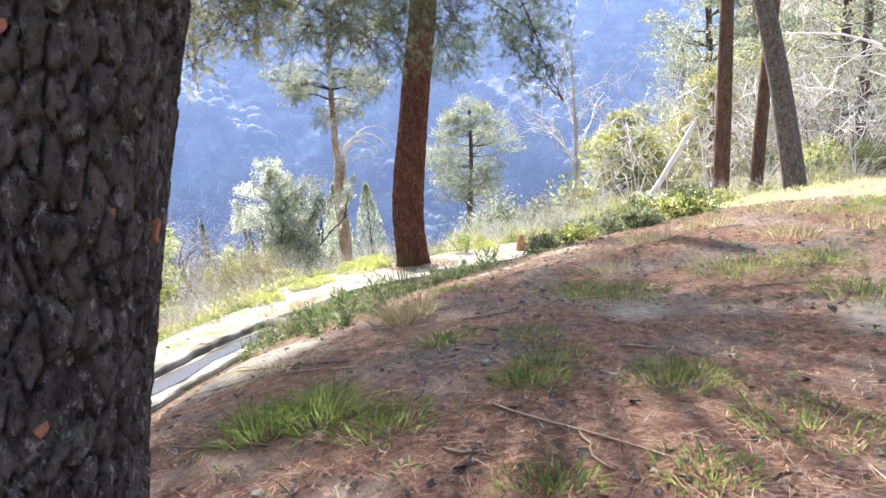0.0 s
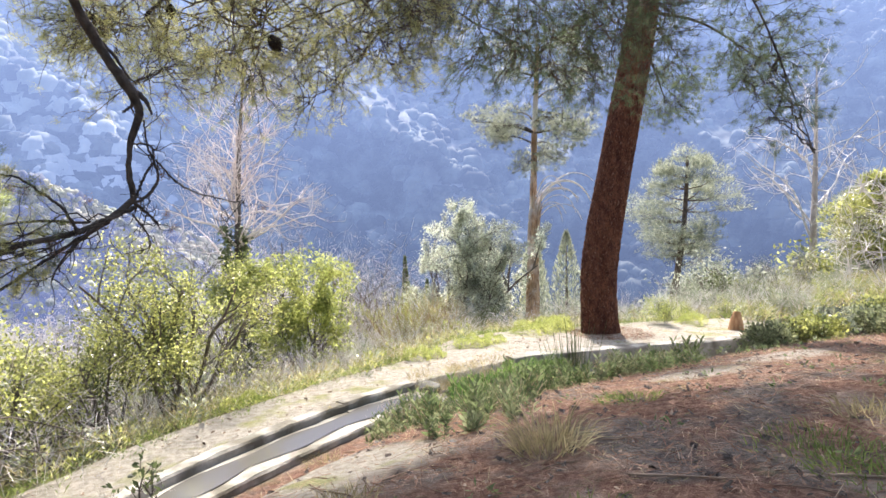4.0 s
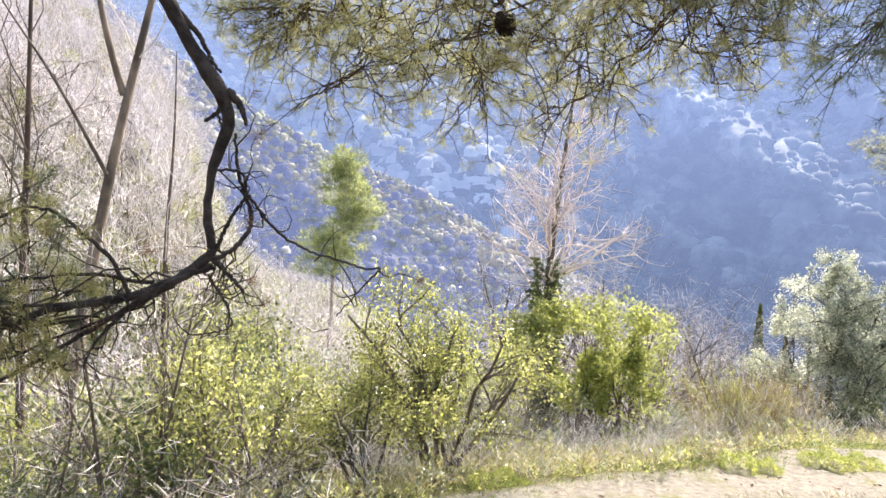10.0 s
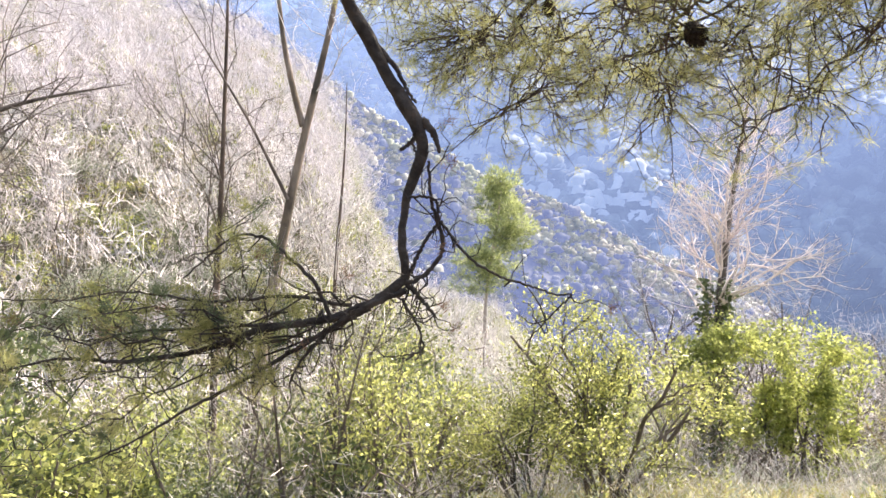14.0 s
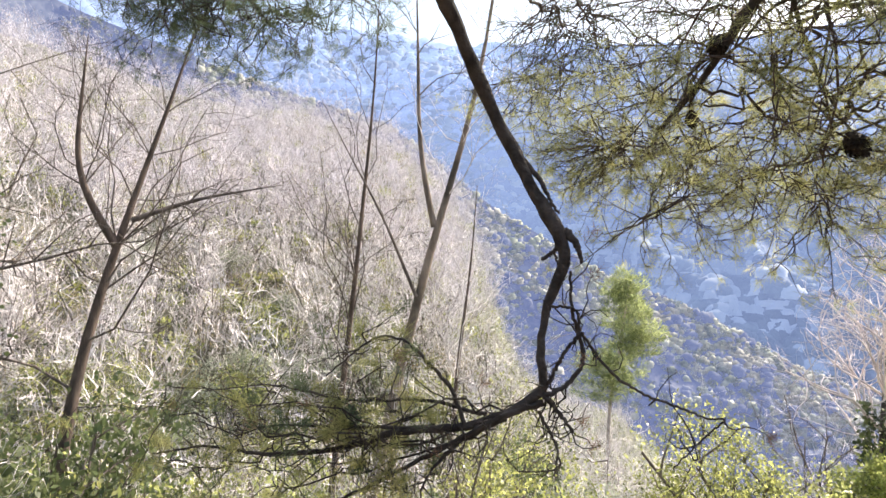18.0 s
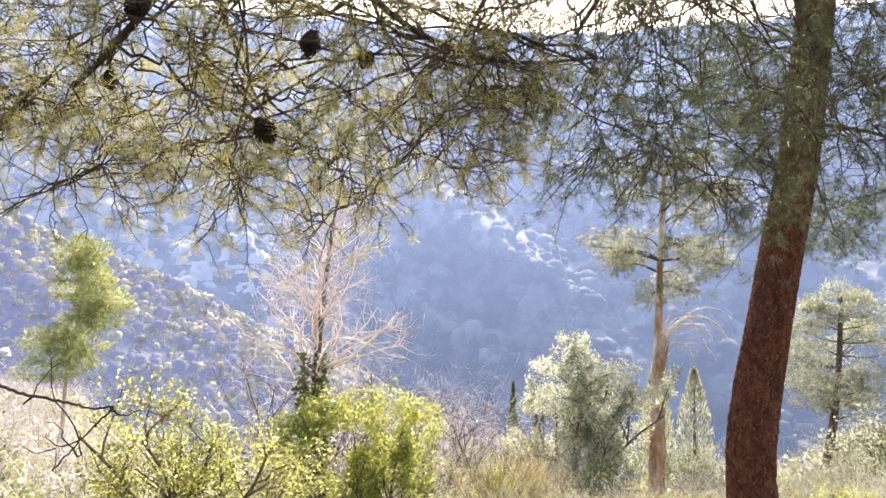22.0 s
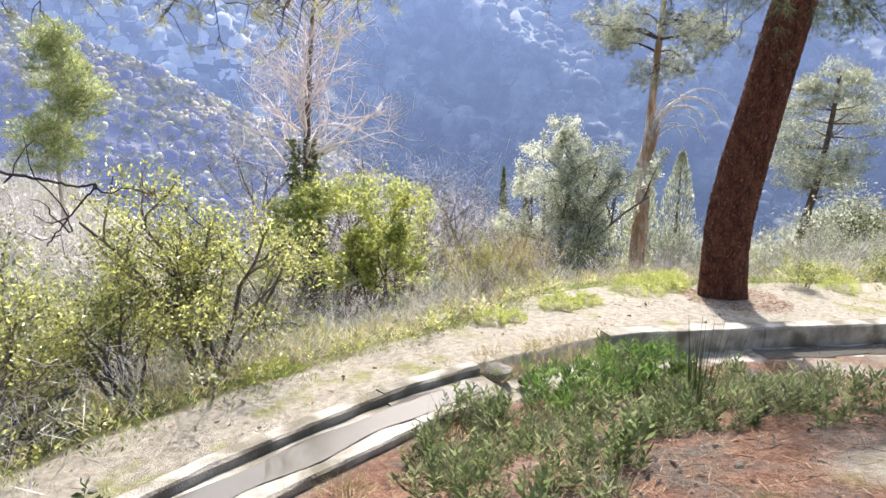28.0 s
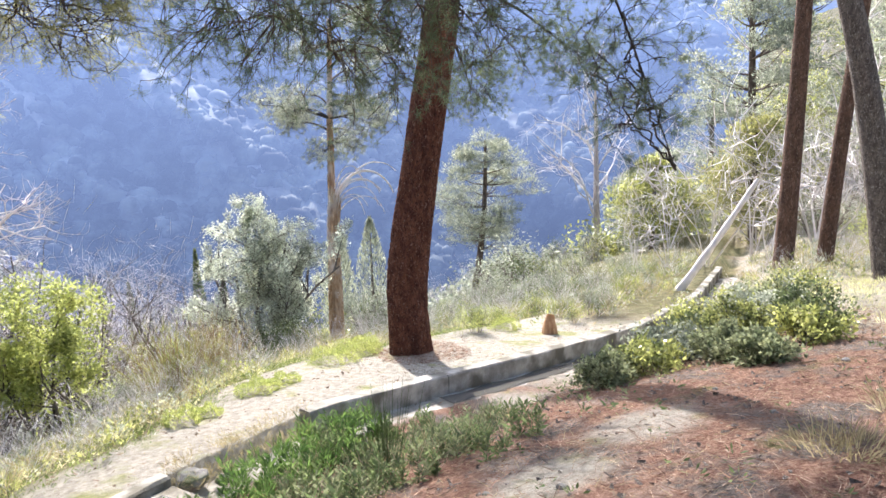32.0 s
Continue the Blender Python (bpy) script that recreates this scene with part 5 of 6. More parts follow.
bark_trunk("trunk", [local(snag, q) for q in sn], np.interp(sn[:, 2], [-4, -1, 0.9, 1.3, 3.0, 7.2], [0.24, 0.19, 0.15, 0.105, 0.075, 0.03]), 48, 220, (0.07, 0.7), 0.06, M_DEADWOOD, snag, 12, 0.2)
rng = np.random.default_rng(31)
put_wood("broken_branch", [(smooth_line([(3.9, 10.0, 1.2), (4.15, 9.9, 1.9), (4.7, 9.8, 2.35), (5.4, 9.7, 2.3), (5.9, 9.6, 1.8), (6.0, 9.6, 1.5)], 16), np.linspace(0.075, 0.02, 16), 6), (smooth_line([(4.15, 9.9, 1.9), (4.6, 9.8, 2.1), (5.2, 9.7, 2.0), (5.5, 9.6, 1.6)], 12), np.linspace(0.045, 0.012, 12), 5), (smooth_line([(4.7, 9.8, 2.35), (5.3, 9.9, 2.6), (6.0, 9.9, 2.5), (6.3, 9.9, 2.2)], 12), np.linspace(0.035, 0.01, 12), 5)], M_TWIG_PINK, snag, "bleached bent broken branch")
for k in range(8):    # torn strands that arch over and hang
    z0, out = rng.uniform(1.2, 2.4), rng.uniform(0.9, 2.1)
    x0 = 3.75 + 0.12 * (z0 - 1)
    put_wood("torn_strand", [(smooth_line([(x0, 9.85, z0 - 0.5), (x0 + 0.25 * out, 9.8, z0 + 0.15), (x0 + 0.6 * out, 9.75, z0 + 0.32), (x0 + 0.9 * out, 9.7, z0 + 0.1), (x0 + out, 9.7, z0 - 0.35 * rng.random() - 0.1)], 12), np.linspace(0.030, 0.010, 12), 4)], M_TWIG_PINK, snag, "bleached torn strand")
for k in range(7):
    i = rng.integers(3, 20)
    a = rng.uniform(3.6, 6.0)
    p0 = sn[i] + np.array([math.cos(a), math.sin(a), 0]) * (0.25 - 0.006 * i)
    put_wood("splinter", [(smooth_line([p0, p0 + (0.03 * math.cos(a), 0.03 * math.sin(a), 0.4), p0 + (0.16 * math.cos(a), 0.16 * math.sin(a), 0.7 + 0.4 * rng.random())], 6), np.array([0.03, 0.05, 0.045, 0.035, 0.02, 0.005]), 4)], M_DEADWOOD, snag)
limbs_, spray = [], []
for k in range(22):
    f = rng.uniform(0.66, 1.0)
    at = sn[int(f * 29)]
    a, L = rng.uniform(0, 6.28), rng.uniform(1.0, 2.3)
    end = at + np.array([math.cos(a) * L, math.sin(a) * L * 0.7, rng.uniform(-0.6, 0.6)])
    l = [(smooth_line([at, (at + end) / 2 + (0, 0, 0.15), end], 12), np.linspace(0.045, 0.010, 12), 5)]
    limbs_ += l
    spray += canopy(rng, l, end + rng.normal(0, 0.15, 3), (0.75, 0.7, 0.42), 40, -0.02, 0.7, 3)
put_wood("branchwork", limbs_ + spray, M_BRANCH, snag)
put_leaves("foliage", needle_mass(rng, spray, 0, 10, (0.15, 0.012)), M_NEEDLE_FAR, snag)

ivy = bare_tree("ivy_tree", [(-6.55, 4.3, on_land(-6.55, 4.3)), (-6.55, 4.35, -1.0), (-6.6, 4.5, 0.6), (-6.5, 4.75, 2.2), (-6.3, 4.9, 4.0), (-6.0, 5.0, 6.0)], 0.15, "leafless tree with pinkish twigs and ivy up its dark trunk", M_BARK_DARK, 32, 36, 3, 0.30, twig=M_TWIG_ROSE, low=0.45, limb=0.30)
rng = np.random.default_rng(33)
z = rng.uniform(-2.4, 2.2, 2600)
a = rng.uniform(0, 6.28, 2600)
rr = 0.17 + rng.exponential(0.06, 2600)
at = np.stack([-6.57 + 0.02 * np.sin(z * 3) + rr * np.cos(a), 4.42 + 0.07 * z + rr * np.sin(a), z], 1)
put_leaves("ivy", blades(rng, at, unit(np.stack([np.cos(a), np.sin(a), -0.4 + 0 * a], 1)), 0.09, 0.08), M_LEAF_DARK, ivy, "dark climbing ivy")

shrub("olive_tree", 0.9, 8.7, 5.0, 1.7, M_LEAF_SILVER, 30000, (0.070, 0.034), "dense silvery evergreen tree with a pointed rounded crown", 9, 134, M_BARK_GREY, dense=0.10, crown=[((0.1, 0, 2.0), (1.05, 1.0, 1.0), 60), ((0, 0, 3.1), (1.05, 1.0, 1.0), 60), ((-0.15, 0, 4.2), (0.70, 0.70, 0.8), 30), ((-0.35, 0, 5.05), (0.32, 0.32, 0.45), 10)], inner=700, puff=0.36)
lime = shrub("lime_bush", -5.1, 3.7, 2.7, 1.3, M_LEAF_LIME, 12000, (0.072, 0.040), "bright yellow-green leafy bush arching over bare stems", 6, 35, M_BARK_GREY, dense=0.10, crown=[((-0.6, 0, 3.0), (1.3, 0.6, 0.30), 32), ((0.42, 0, 2.5), (0.75, 0.6, 0.55), 22), ((0.25, 0, 1.75), (0.85, 0.7, 0.55), 22), ((-1.75, -0.35, 2.55), (0.42, 0.35, 0.5), 22), ((-1.1, -0.3, 2.95), (0.6, 0.35, 0.25), 16), ((0.3, 0, 0.9), (0.75, 0.7, 0.4), 10)], puff=0.40)
shrub("lime_bush", -7.9, 5.6, 2.7, 1.6, M_LEAF_LIME, 2200, (0.11, 0.07), "yellow-green leafy bush behind the ivy-clad tree", 4, 36, M_BARK_GREY)
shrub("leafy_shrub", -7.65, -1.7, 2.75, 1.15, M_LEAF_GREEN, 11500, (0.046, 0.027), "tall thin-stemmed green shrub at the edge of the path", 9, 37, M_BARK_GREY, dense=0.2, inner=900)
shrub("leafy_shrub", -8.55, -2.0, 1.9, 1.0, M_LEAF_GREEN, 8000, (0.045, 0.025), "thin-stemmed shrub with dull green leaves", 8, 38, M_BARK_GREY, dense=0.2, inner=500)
shrub("leafy_shrub", -9.9, -3.0, 2.3, 2.2, M_LEAF_GREEN, 6000, (0.055, 0.030), "leafy green shrub in the thicket below the path", 8, 39, M_BARK_GREY, dense=0.2)


def broom(name, x, y, h, w, n, seed, label, leaf):
    rng = np.random.default_rng(seed)
    z = on_land(x, y)
    b = thing(name, (x, y, z), label, "shrub")
    lines = []
    for _ in range(n):
        a, o = rng.uniform(0, 6.28), rng.uniform(0, 0.5) * w
        lines.append((wander(rng, (x + 0.3 * o * math.cos(a), y + 0.3 * o * math.sin(a), z - 0.05), (o / h * math.cos(a), o / h * math.sin(a), 1), h * rng.uniform(0.6, 1.05), 5, 0.08, 0), np.linspace(0.004, 0.0015, 5), 3))
    put_wood("branchwork", lines, M_LITTER, b)
    at, way = tips(lines, rng, 18, 0.15)
    put_leaves("foliage", blades(rng, at, unit(way + rng.normal(0, 0.4, way.shape)), 0.12, 0.007), leaf, b)
    return b


broom("broom_bush", -3.2, 2.2, 1.65, 2.4, 300, 40, "grey-green broom bush with dry brown stems", M_LEAF_GREEN)
broom("broom_bush", -2.3, 2.6, 1.5, 1.4, 160, 41, "dry brown broom bush beside the evergreen tree", M_LEAF_DRY)
shrub("leafy_shrub", 0.1, 5.6, 1.3, 1.5, M_LEAF_DARK, 4200, (0.06, 0.035), "dark glossy bramble under the evergreen tree", 8, 42, M_BARK_GREY)
shrub("leafy_shrub", 3.9, 11.5, 2.2, 2.0, M_LEAF_GREEN, 3600, (0.10, 0.05), "light green shrub behind the half-dead pine", 8, 43, M_BARK_GREY)

# grey trees on the left of the slope
bare_tree("forked_tree", [(-12.95, -2.55, on_land(-12.95, -2.55)), (-12.53, -2.21, 1.71), (-12.19, -1.93, 3.57), (-11.91, -1.72, 5.15), (-11.57, -1.48, 6.3), (-11.30, -1.31, 7.6), (-11.1, -1.2, 9.6)], 0.115, "slim pale brown tree that forks above eye height", M_BARK_TAN, 44, 9, 3, 0.24, low=0.6, twig=M_TWIG_PINK, limb=0.2)
bare_tree("bare_tree", [(-11.93, -1.74, 5.05), (-12.06, -1.83, 5.74), (-12.14, -1.89, 6.48), (-12.15, -1.9, 7.6), (-12.3, -1.8, 9.4)], 0.05, "second stem of the slim forked tree", M_BARK_TAN, 45, 3, 2, 0.25)
bare_tree("bare_tree", [(-12.08, -1.97, 4.0), (-12.46, -2.28, 5.16), (-12.96, -2.73, 6.36), (-13.2, -2.95, 7.0)], 0.028, "thin side stem of the slim forked tree", M_BARK_GREY, 145, 3, 2, 0.2)
bare_tree("bare_tree", [(-13.9, -2.0, on_land(-13.9, -2.0)), (-13.73, -1.81, 2.35), (-13.59, -1.67, 4.02), (-13.5, -1.6, 5.66), (-13.37, -1.47, 7.5), (-13.3, -1.5, 9.2)], 0.075, "thin leafless brown sapling in the thicket", M_BARK_BROWN, 46, 12, 3, 0.26, twig=M_BARK_GREY, low=0.4, limb=0.3, spread=0.55)
bare_tree("bare_tree", [(-13.6, 0.85, on_land(-13.6, 0.85)), (-13.33, 1.07, 3.17), (-13.15, 1.19, 4.28), (-13.05, 1.25, 6.2)], 0.075, "thin leafless sapling with a few dry leaves", M_BARK_BROWN, 47, 12, 3, 0.3, twig=M_TWIG_PINK, limb=0.3, spread=0.6)
bare_tree("bare_tree", [(-17.1, -4.9, on_land(-17.1, -4.9)), (-16.88, -4.44, 3.1), (-16.73, -4.15, 4.23), (-16.61, -3.94, 5.11), (-16.51, -3.76, 6.0), (-16.32, -3.44, 7.0), (-16.1, -3.1, 8.6)], 0.14, "leafless brown tree with forking limbs on the slope", M_BARK_BROWN, 48, 11, 3, 0.34, twig=M_BARK_GREY, low=0.40, limb=0.26, spread=0.55)
bare_tree("bare_tree", [(-16.66, -4.02, 4.75), (-16.88, -4.45, 5.53), (-16.96, -4.61, 6.11), (-16.91, -4.52, 8.2)], 0.075, "dark second limb of the forking brown tree", M_BARK_BROWN, 148, 9, 3, 0.4, twig=M_BARK_GREY, limb=0.26, spread=0.55)
bare_tree("bare_tree", [(-16.57, -3.86, 5.2), (-16.05, -3.01, 5.63), (-15.18, -1.88, 5.95)], 0.05, "spreading grey side limb of the forking brown tree", M_BARK_GREY, 149, 4, 3, 0.4)
ivy_left = bare_tree("bare_tree", [(-17.4, -6.2, on_land(-17.4, -6.2)), (-17.4, -6.1, 4), (-17.9, -5.9, 8.6)], 0.15, "leafless tree hung with dark ivy at the thicket edge", M_BARK_DARK, 49, 8, 3, 0.42, low=0.3)
pine_far("pine_tree", [(-20.4, 27.0, on_land(-20.4, 27.0)), (-20.3, 27.2, -2), (-19.6, 27.6, 2.0), (-19.3, 27.8, 4.6)], 0.13, ((-19.8, 27.6, 1.6), (2.3, 2.2, 3.3)), 20000, "young light green pine with a thin pale stem", 50, M_BARK_PALE, M_NEEDLE_YOUNG, (0.24, 0.045), 34, 0.9, 34)

rng = np.random.default_rng(151)
z = rng.uniform(0.2, 6.2, 5200)
a = rng.uniform(0, 6.28, 5200)
rr = 0.16 + rng.exponential(0.22, 5200) * (1.15 - 0.12 * z)
at = np.stack([-17.45 + rr * np.cos(a), -6.12 + 0.02 * z + rr * np.sin(a), z], 1)
put_leaves("ivy", blades(rng, at, unit(np.stack([np.cos(a), np.sin(a), -0.3 + 0 * a], 1)), 0.085, 0.07), M_LEAF_DARK, ivy_left, "thick dark climbing ivy")

# ---- repeated scrub of the slope ----
def protos():
    kinds = []
    for k, (leaf, n, size, h, w, name, label) in enumerate([
            (M_LEAF_GREEN, 1800, (0.072, 0.036), 1.8, 1.8, "leafy_shrub", "green leafy shrub of the thicket below the path"),
            (M_LEAF_LIME, 1700, (0.072, 0.038), 1.5, 1.7, "leafy_shrub", "yellow-green leafy shrub of the sunny thicket"),
            (M_LEAF_OLIVE, 1800, (0.07, 0.032), 1.7, 2.0, "grey_shrub", "grey-green evergreen shrub on the slope"),
            (M_LEAF_DARK, 1900, (0.07, 0.037), 1.6, 1.9, "dark_shrub", "dark evergreen bramble in the thicket"),
            (M_TWIG_PINK, 1100, (0.22, 0.0045), 1.9, 1.8, "bare_shrub", "leafless tangle of pale thin stems"),
            (M_TWIG_PINK, 1300, (0.26, 0.0045), 2.4, 1.8, "bare_shrub", "leafless pinkish shrub with fine twigs")]):
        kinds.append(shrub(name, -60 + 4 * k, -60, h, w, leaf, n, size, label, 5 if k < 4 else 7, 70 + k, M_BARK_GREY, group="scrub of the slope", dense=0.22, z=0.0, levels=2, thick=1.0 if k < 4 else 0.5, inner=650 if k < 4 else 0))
    return kinds


def strew(kinds, weights, count, region, seed, tall=(0.7, 1.4), keep=0.0):
    """Copies of the shrubs over a stretch of the plan: azimuth and distance from the glade."""
    rng = np.random.default_rng(seed)
    done = 0
    spots = []
    for _ in range(count * 8):
        if done >= count:
            break
        az, r = radians(rng.uniform(region[0], region[1])), rng.uniform(region[2] ** 2, region[3] ** 2) ** 0.5
        x, y = EYE0[0] + r * math.sin(az), EYE0[1] + r * math.cos(az)
        s, _ = along(np.array([x]), np.array([y]))
        if s[0] < keep or any(math.hypot(x - a, y - b) < 0.55 + 0.012 * r for a, b in spots):
            continue
        spots.append((x, y))
        k = kinds[rng.choice(len(kinds), p=np.array(weights) / sum(weights))]
        f = rng.uniform(*tall)
        copy_thing(k, Matrix.LocRotScale((x, y, on_land(x, y) - 0.05), Euler((0, 0, rng.uniform(0, 6.28))), (f, f, f * rng.uniform(0.8, 1.2))))
        done += 1


SCRUB = protos()
strew(SCRUB, (3, 2, 1, 0.8, 2, 2), 80, (-80, -28, 7.5, 16), 81, (0.7, 1.35), 1.9)
strew(SCRUB, (1.0, 0.8, 1.0, 0.3, 5, 5), 85, (-28, -4, 9.5, 22), 82, (0.5, 0.95), 2.6)
strew(SCRUB, (2, 0.5, 4, 1, 2.2, 1.8), 150, (4, 50, 15, 42), 83, (0.35, 0.9), 2.4)
strew(SCRUB, (1, 1, 3, 1, 1.2, 1), 50, (2, 60, 30, 70), 84, (0.9, 2.2), 4)
strew(SCRUB, (1.5, 1, 2, 0.5, 4, 4), 90, (-70, 6, 18, 46), 85, (0.8, 1.7), 3)
strew(SCRUB[:4], (3, 1, 1, 3), 20, (-84, -58, 8.5, 14), 87, (0.8, 1.4), 1.9)
strew(SCRUB[:2], (2, 1.2), 40, (-67, -34, 9, 15.5), 105, (0.7, 1.2), 1.9)
strew(SCRUB[4:], (1, 1.5), 26, (-6, 15, 19, 30), 107, (1.7, 2.6), 3)
strew(SCRUB[:4], (3, 1.5, 2, 1), 120, (-80, -20, 14, 32), 108, (1.1, 2.1), 3)
strew(SCRUB[3:4], (1,), 15, (-76, -60, 9.5, 15), 104, (1.2, 2.0), 1.9)
strew(SCRUB[:4], (3, 3, 2, 1), 40, (36, 54, 13, 26), 88, (0.25, 0.55), 1.2)
strew(SCRUB, (1, 1, 2, 1, 2, 2), 16, (62, 86, 20, 40), 86, (0.8, 1.8), -40)
for k, ob in enumerate(SCRUB):    # the first of each kind takes a place of its own
    x, y = ((-10.8, -1.2), (-11.6, 0.8), (11.0, 9.5), (-12.2, -4.6), (-8.8, 2.0), (-15.5, 3.0))[k]
    ob.location = (x, y, on_land(x, y) - 0.05)

# ---- far woods ----
def ribbon(rng, a, d, length, width, bend):
    """A thin crooked slip of three joints, in triangles."""
    p = [a]
    for _ in range(3):
        d = unit(d + rng.normal(0, bend, 3))
        p.append(p[-1] + d * length / 3)
    s = unit(np.cross(d, rng.normal(0, 1, 3))) * width
    return [p[0] - s, p[0] + s, p[1] - s * 0.7, p[0] + s, p[1] + s * 0.7, p[1] - s * 0.7, p[1] - s * 0.7, p[1] + s * 0.7, p[2], p[2] - s * 0.35, p[2] + s * 0.35, p[3]], p


def twig_fan(rng, n, h, wide=1.0):
    """A small leafless tree of thin crooked slips, its foot at the origin."""
    out, nodes = [], []
    for _ in range(max(3, n // 14)):
        t, p = ribbon(rng, np.zeros(3), unit(np.array([rng.normal(0, 0.35), rng.normal(0, 0.35), 1.0])), h * rng.uniform(0.7, 1.05), 0.0055 * h * wide, 0.16)
        out += t
        nodes += [p[1], (p[1] + p[2]) / 2, p[2]]
    for _ in range(n):
        a = nodes[rng.integers(0, len(nodes))]
        d = unit(np.array([rng.normal(), rng.normal(), rng.uniform(0.3, 1.6)]))
        t, p = ribbon(rng, a, d, h * rng.uniform(0.14, 0.46), 0.0032 * h * wide, 0.34)
        out += t
        if len(nodes) < 60:
            nodes += [p[1], p[2]]
    return np.array(out)


def bare_wood(name, count, region, tall, label, seed, material, n=70, wide=1.0):
    rng = np.random.default_rng(seed)
    fans = [twig_fan(rng, n, 1.0, wide) for _ in range(9)]
    vs = []
    for _ in range(count):
        az, r = radians(rng.uniform(region[0], region[1])), rng.uniform(region[2], region[3])
        x, y = EYE0[0] + r * math.sin(az), EYE0[1] + r * math.cos(az)
        h, c, q = rng.uniform(*tall), *rng.normal(0, 1, 2)
        v = fans[rng.integers(0, 9)]
        t = rng.uniform(0, 6.28)
        vs.append(np.stack([x + h * (v[:, 0] * math.cos(t) - v[:, 1] * math.sin(t)), y + h * (v[:, 0] * math.sin(t) + v[:, 1] * math.cos(t)), on_land_fast(x, y) + h * v[:, 2]], 1))
    v = np.concatenate(vs)
    return tagged(mesh_object(name, v, np.arange(len(v)).reshape(-1, 3), material), label, "woodland", kind="stuff")


def on_land_fast(x, y):
    return on_land(x, y) - 0.2


def leaf_clumps(name, spots, size, n, leaf, material, label, seed):
    """Evergreen clumps far off, one mesh."""
    rng = np.random.default_rng(seed)
    at = []
    for x, y, z, s in spots:
        d = unit(rng.normal(0, 1, (n, 3)))
        at.append(np.array([x, y, z + 0.35 * s]) + d * rng.uniform(0.4, 1, (n, 1)) * np.array([1, 1, 0.7]) * s * 0.55)
    at = np.concatenate(at)
    v, f = blades(rng, at, unit(rng.normal(0, 1, at.shape) + (0, 0, 0.6)), leaf[0], leaf[1])
    return tagged(mesh_object(name, v, f, material), label, "woodland", kind="stuff")


def spots_on(rng, count, region, size, height):
    out = []
    for _ in range(count):
        az, r = radians(rng.uniform(region[0], region[1])), rng.uniform(region[2], region[3])
        x, y = EYE0[0] + r * math.sin(az), EYE0[1] + r * math.cos(az)
        out.append((x, y, height(x, y), rng.uniform(*size)))
    return out


bare_wood("bare_woodland", 520, (-88, -29, 20, 62), (2.6, 5.5), "leafless pinkish-grey woodland low on the hillside", 90, M_TWIG_PINK, 75, 1.5)
bare_wood("bare_woodland", 300, (-88, -27, 17, 60), (3.5, 7.0), "slim brown trunks of leafless trees on the hillside", 190, M_BARK_GREY, 16, 1.3)
bare_wood("bare_woodland", 2000, (-88, -31, 52, 124), (3.5, 8.5), "pale leafless woodland over the upper hillside", 99, M_TWIG_FAR, 30)
bare_wood("bare_woodland", 240, (-27, -10, 22, 62), (2.4, 5.0), "leafless woodland at the foot of the hillside", 89, M_TWIG_PINK, 70)
bare_wood("bare_woodland", 260, (52, 100, 26, 90), (3.5, 8), "leafless pale woodland behind the pines", 91, M_TWIG_PINK, 60)
bare_wood("bare_woodland", 260, (-8, 40, 45, 110), (2.0, 4.5), "leafless pale scrub on the valley side", 92, M_TWIG_PINK, 40)
rng = np.random.default_rng(93)
leaf_clumps("evergreen_scrub", spots_on(rng, 90, (-28, -10, 26, 70), (0.9, 2.4), on_land_fast), 1, 150, (0.24, 0.11), M_LEAF_GREEN, "green bushes at the foot of the hillside", 103)
leaf_clumps("evergreen_scrub", spots_on(rng, 260, (-85, -24, 22, 80), (0.8, 2.6), on_land_fast), 1, 150, (0.20, 0.09), M_LEAF_LIME, "yellow-green bushes between the bare trees", 106)
leaf_clumps("evergreen_scrub", spots_on(rng, 520, (-33, -16, 38, 126), (1.6, 4.2), on_land_fast), 1, 90, (0.42, 0.19), M_LEAF_GREEN, "green bushes over the shoulder of the hillside", 110)
leaf_clumps("grey_scrub", spots_on(rng, 420, (-33, -16, 38, 126), (1.4, 3.8), on_land_fast), 1, 90, (0.42, 0.17), M_NEEDLE_FAR, "grey-green bushes over the shoulder of the hillside", 111)
bare_wood("bare_woodland", 300, (-33, -20, 40, 126), (3.0, 6.5), "leafless woodland on the shoulder of the hillside", 112, M_TWIG_PINK, 34, 1.4)
leaf_clumps("dry_scrub", spots_on(rng, 330, (-85, -26, 20, 110), (1.0, 3.0), on_land_fast), 1, 120, (0.34, 0.05), M_LEAF_DRY, "tan dry bushes between the bare trees", 109)
leaf_clumps("evergreen_scrub", spots_on(rng, 260, (-85, -22, 34, 122), (1.0, 2.8), on_land_fast), 1, 110, (0.32, 0.15), M_LEAF_GREEN, "scattered evergreen bushes on the hillside", 94)
leaf_clumps("evergreen_scrub", spots_on(rng, 1100, (-22, 52, 42, 150), (1.2, 3.6), on_land_fast), 1, 80, (0.40, 0.19), M_LEAF_OLIVE, "grey-green scrub falling away into the valley", 95)
leaf_clumps("evergreen_scrub", spots_on(rng, 60, (48, 88, 42, 80), (2, 5.0), on_land_fast), 1, 260, (0.34, 0.16), M_LEAF_GREEN, "evergreen bushes behind the pines", 96)


def on_ridge(az, f):
    """A point of the ridge's face, from its own vertices."""
    n = 90
    i = int(np.clip((az + 70) / 0.2, 0, len(ridge.data.vertices) // n - 1))
    return np.array(ridge.data.vertices[i * n + int(np.clip(f * 89, 0, 89))].co)


rng = np.random.default_rng(97)
ridge_spots = []
for _ in range(2600):
    p = on_ridge(rng.uniform(-66, 4), rng.uniform(0.25, 1.0) ** 0.6)
    ridge_spots.append((p[0], p[1], p[2] - 0.5, rng.uniform(1.5, 3.8)))
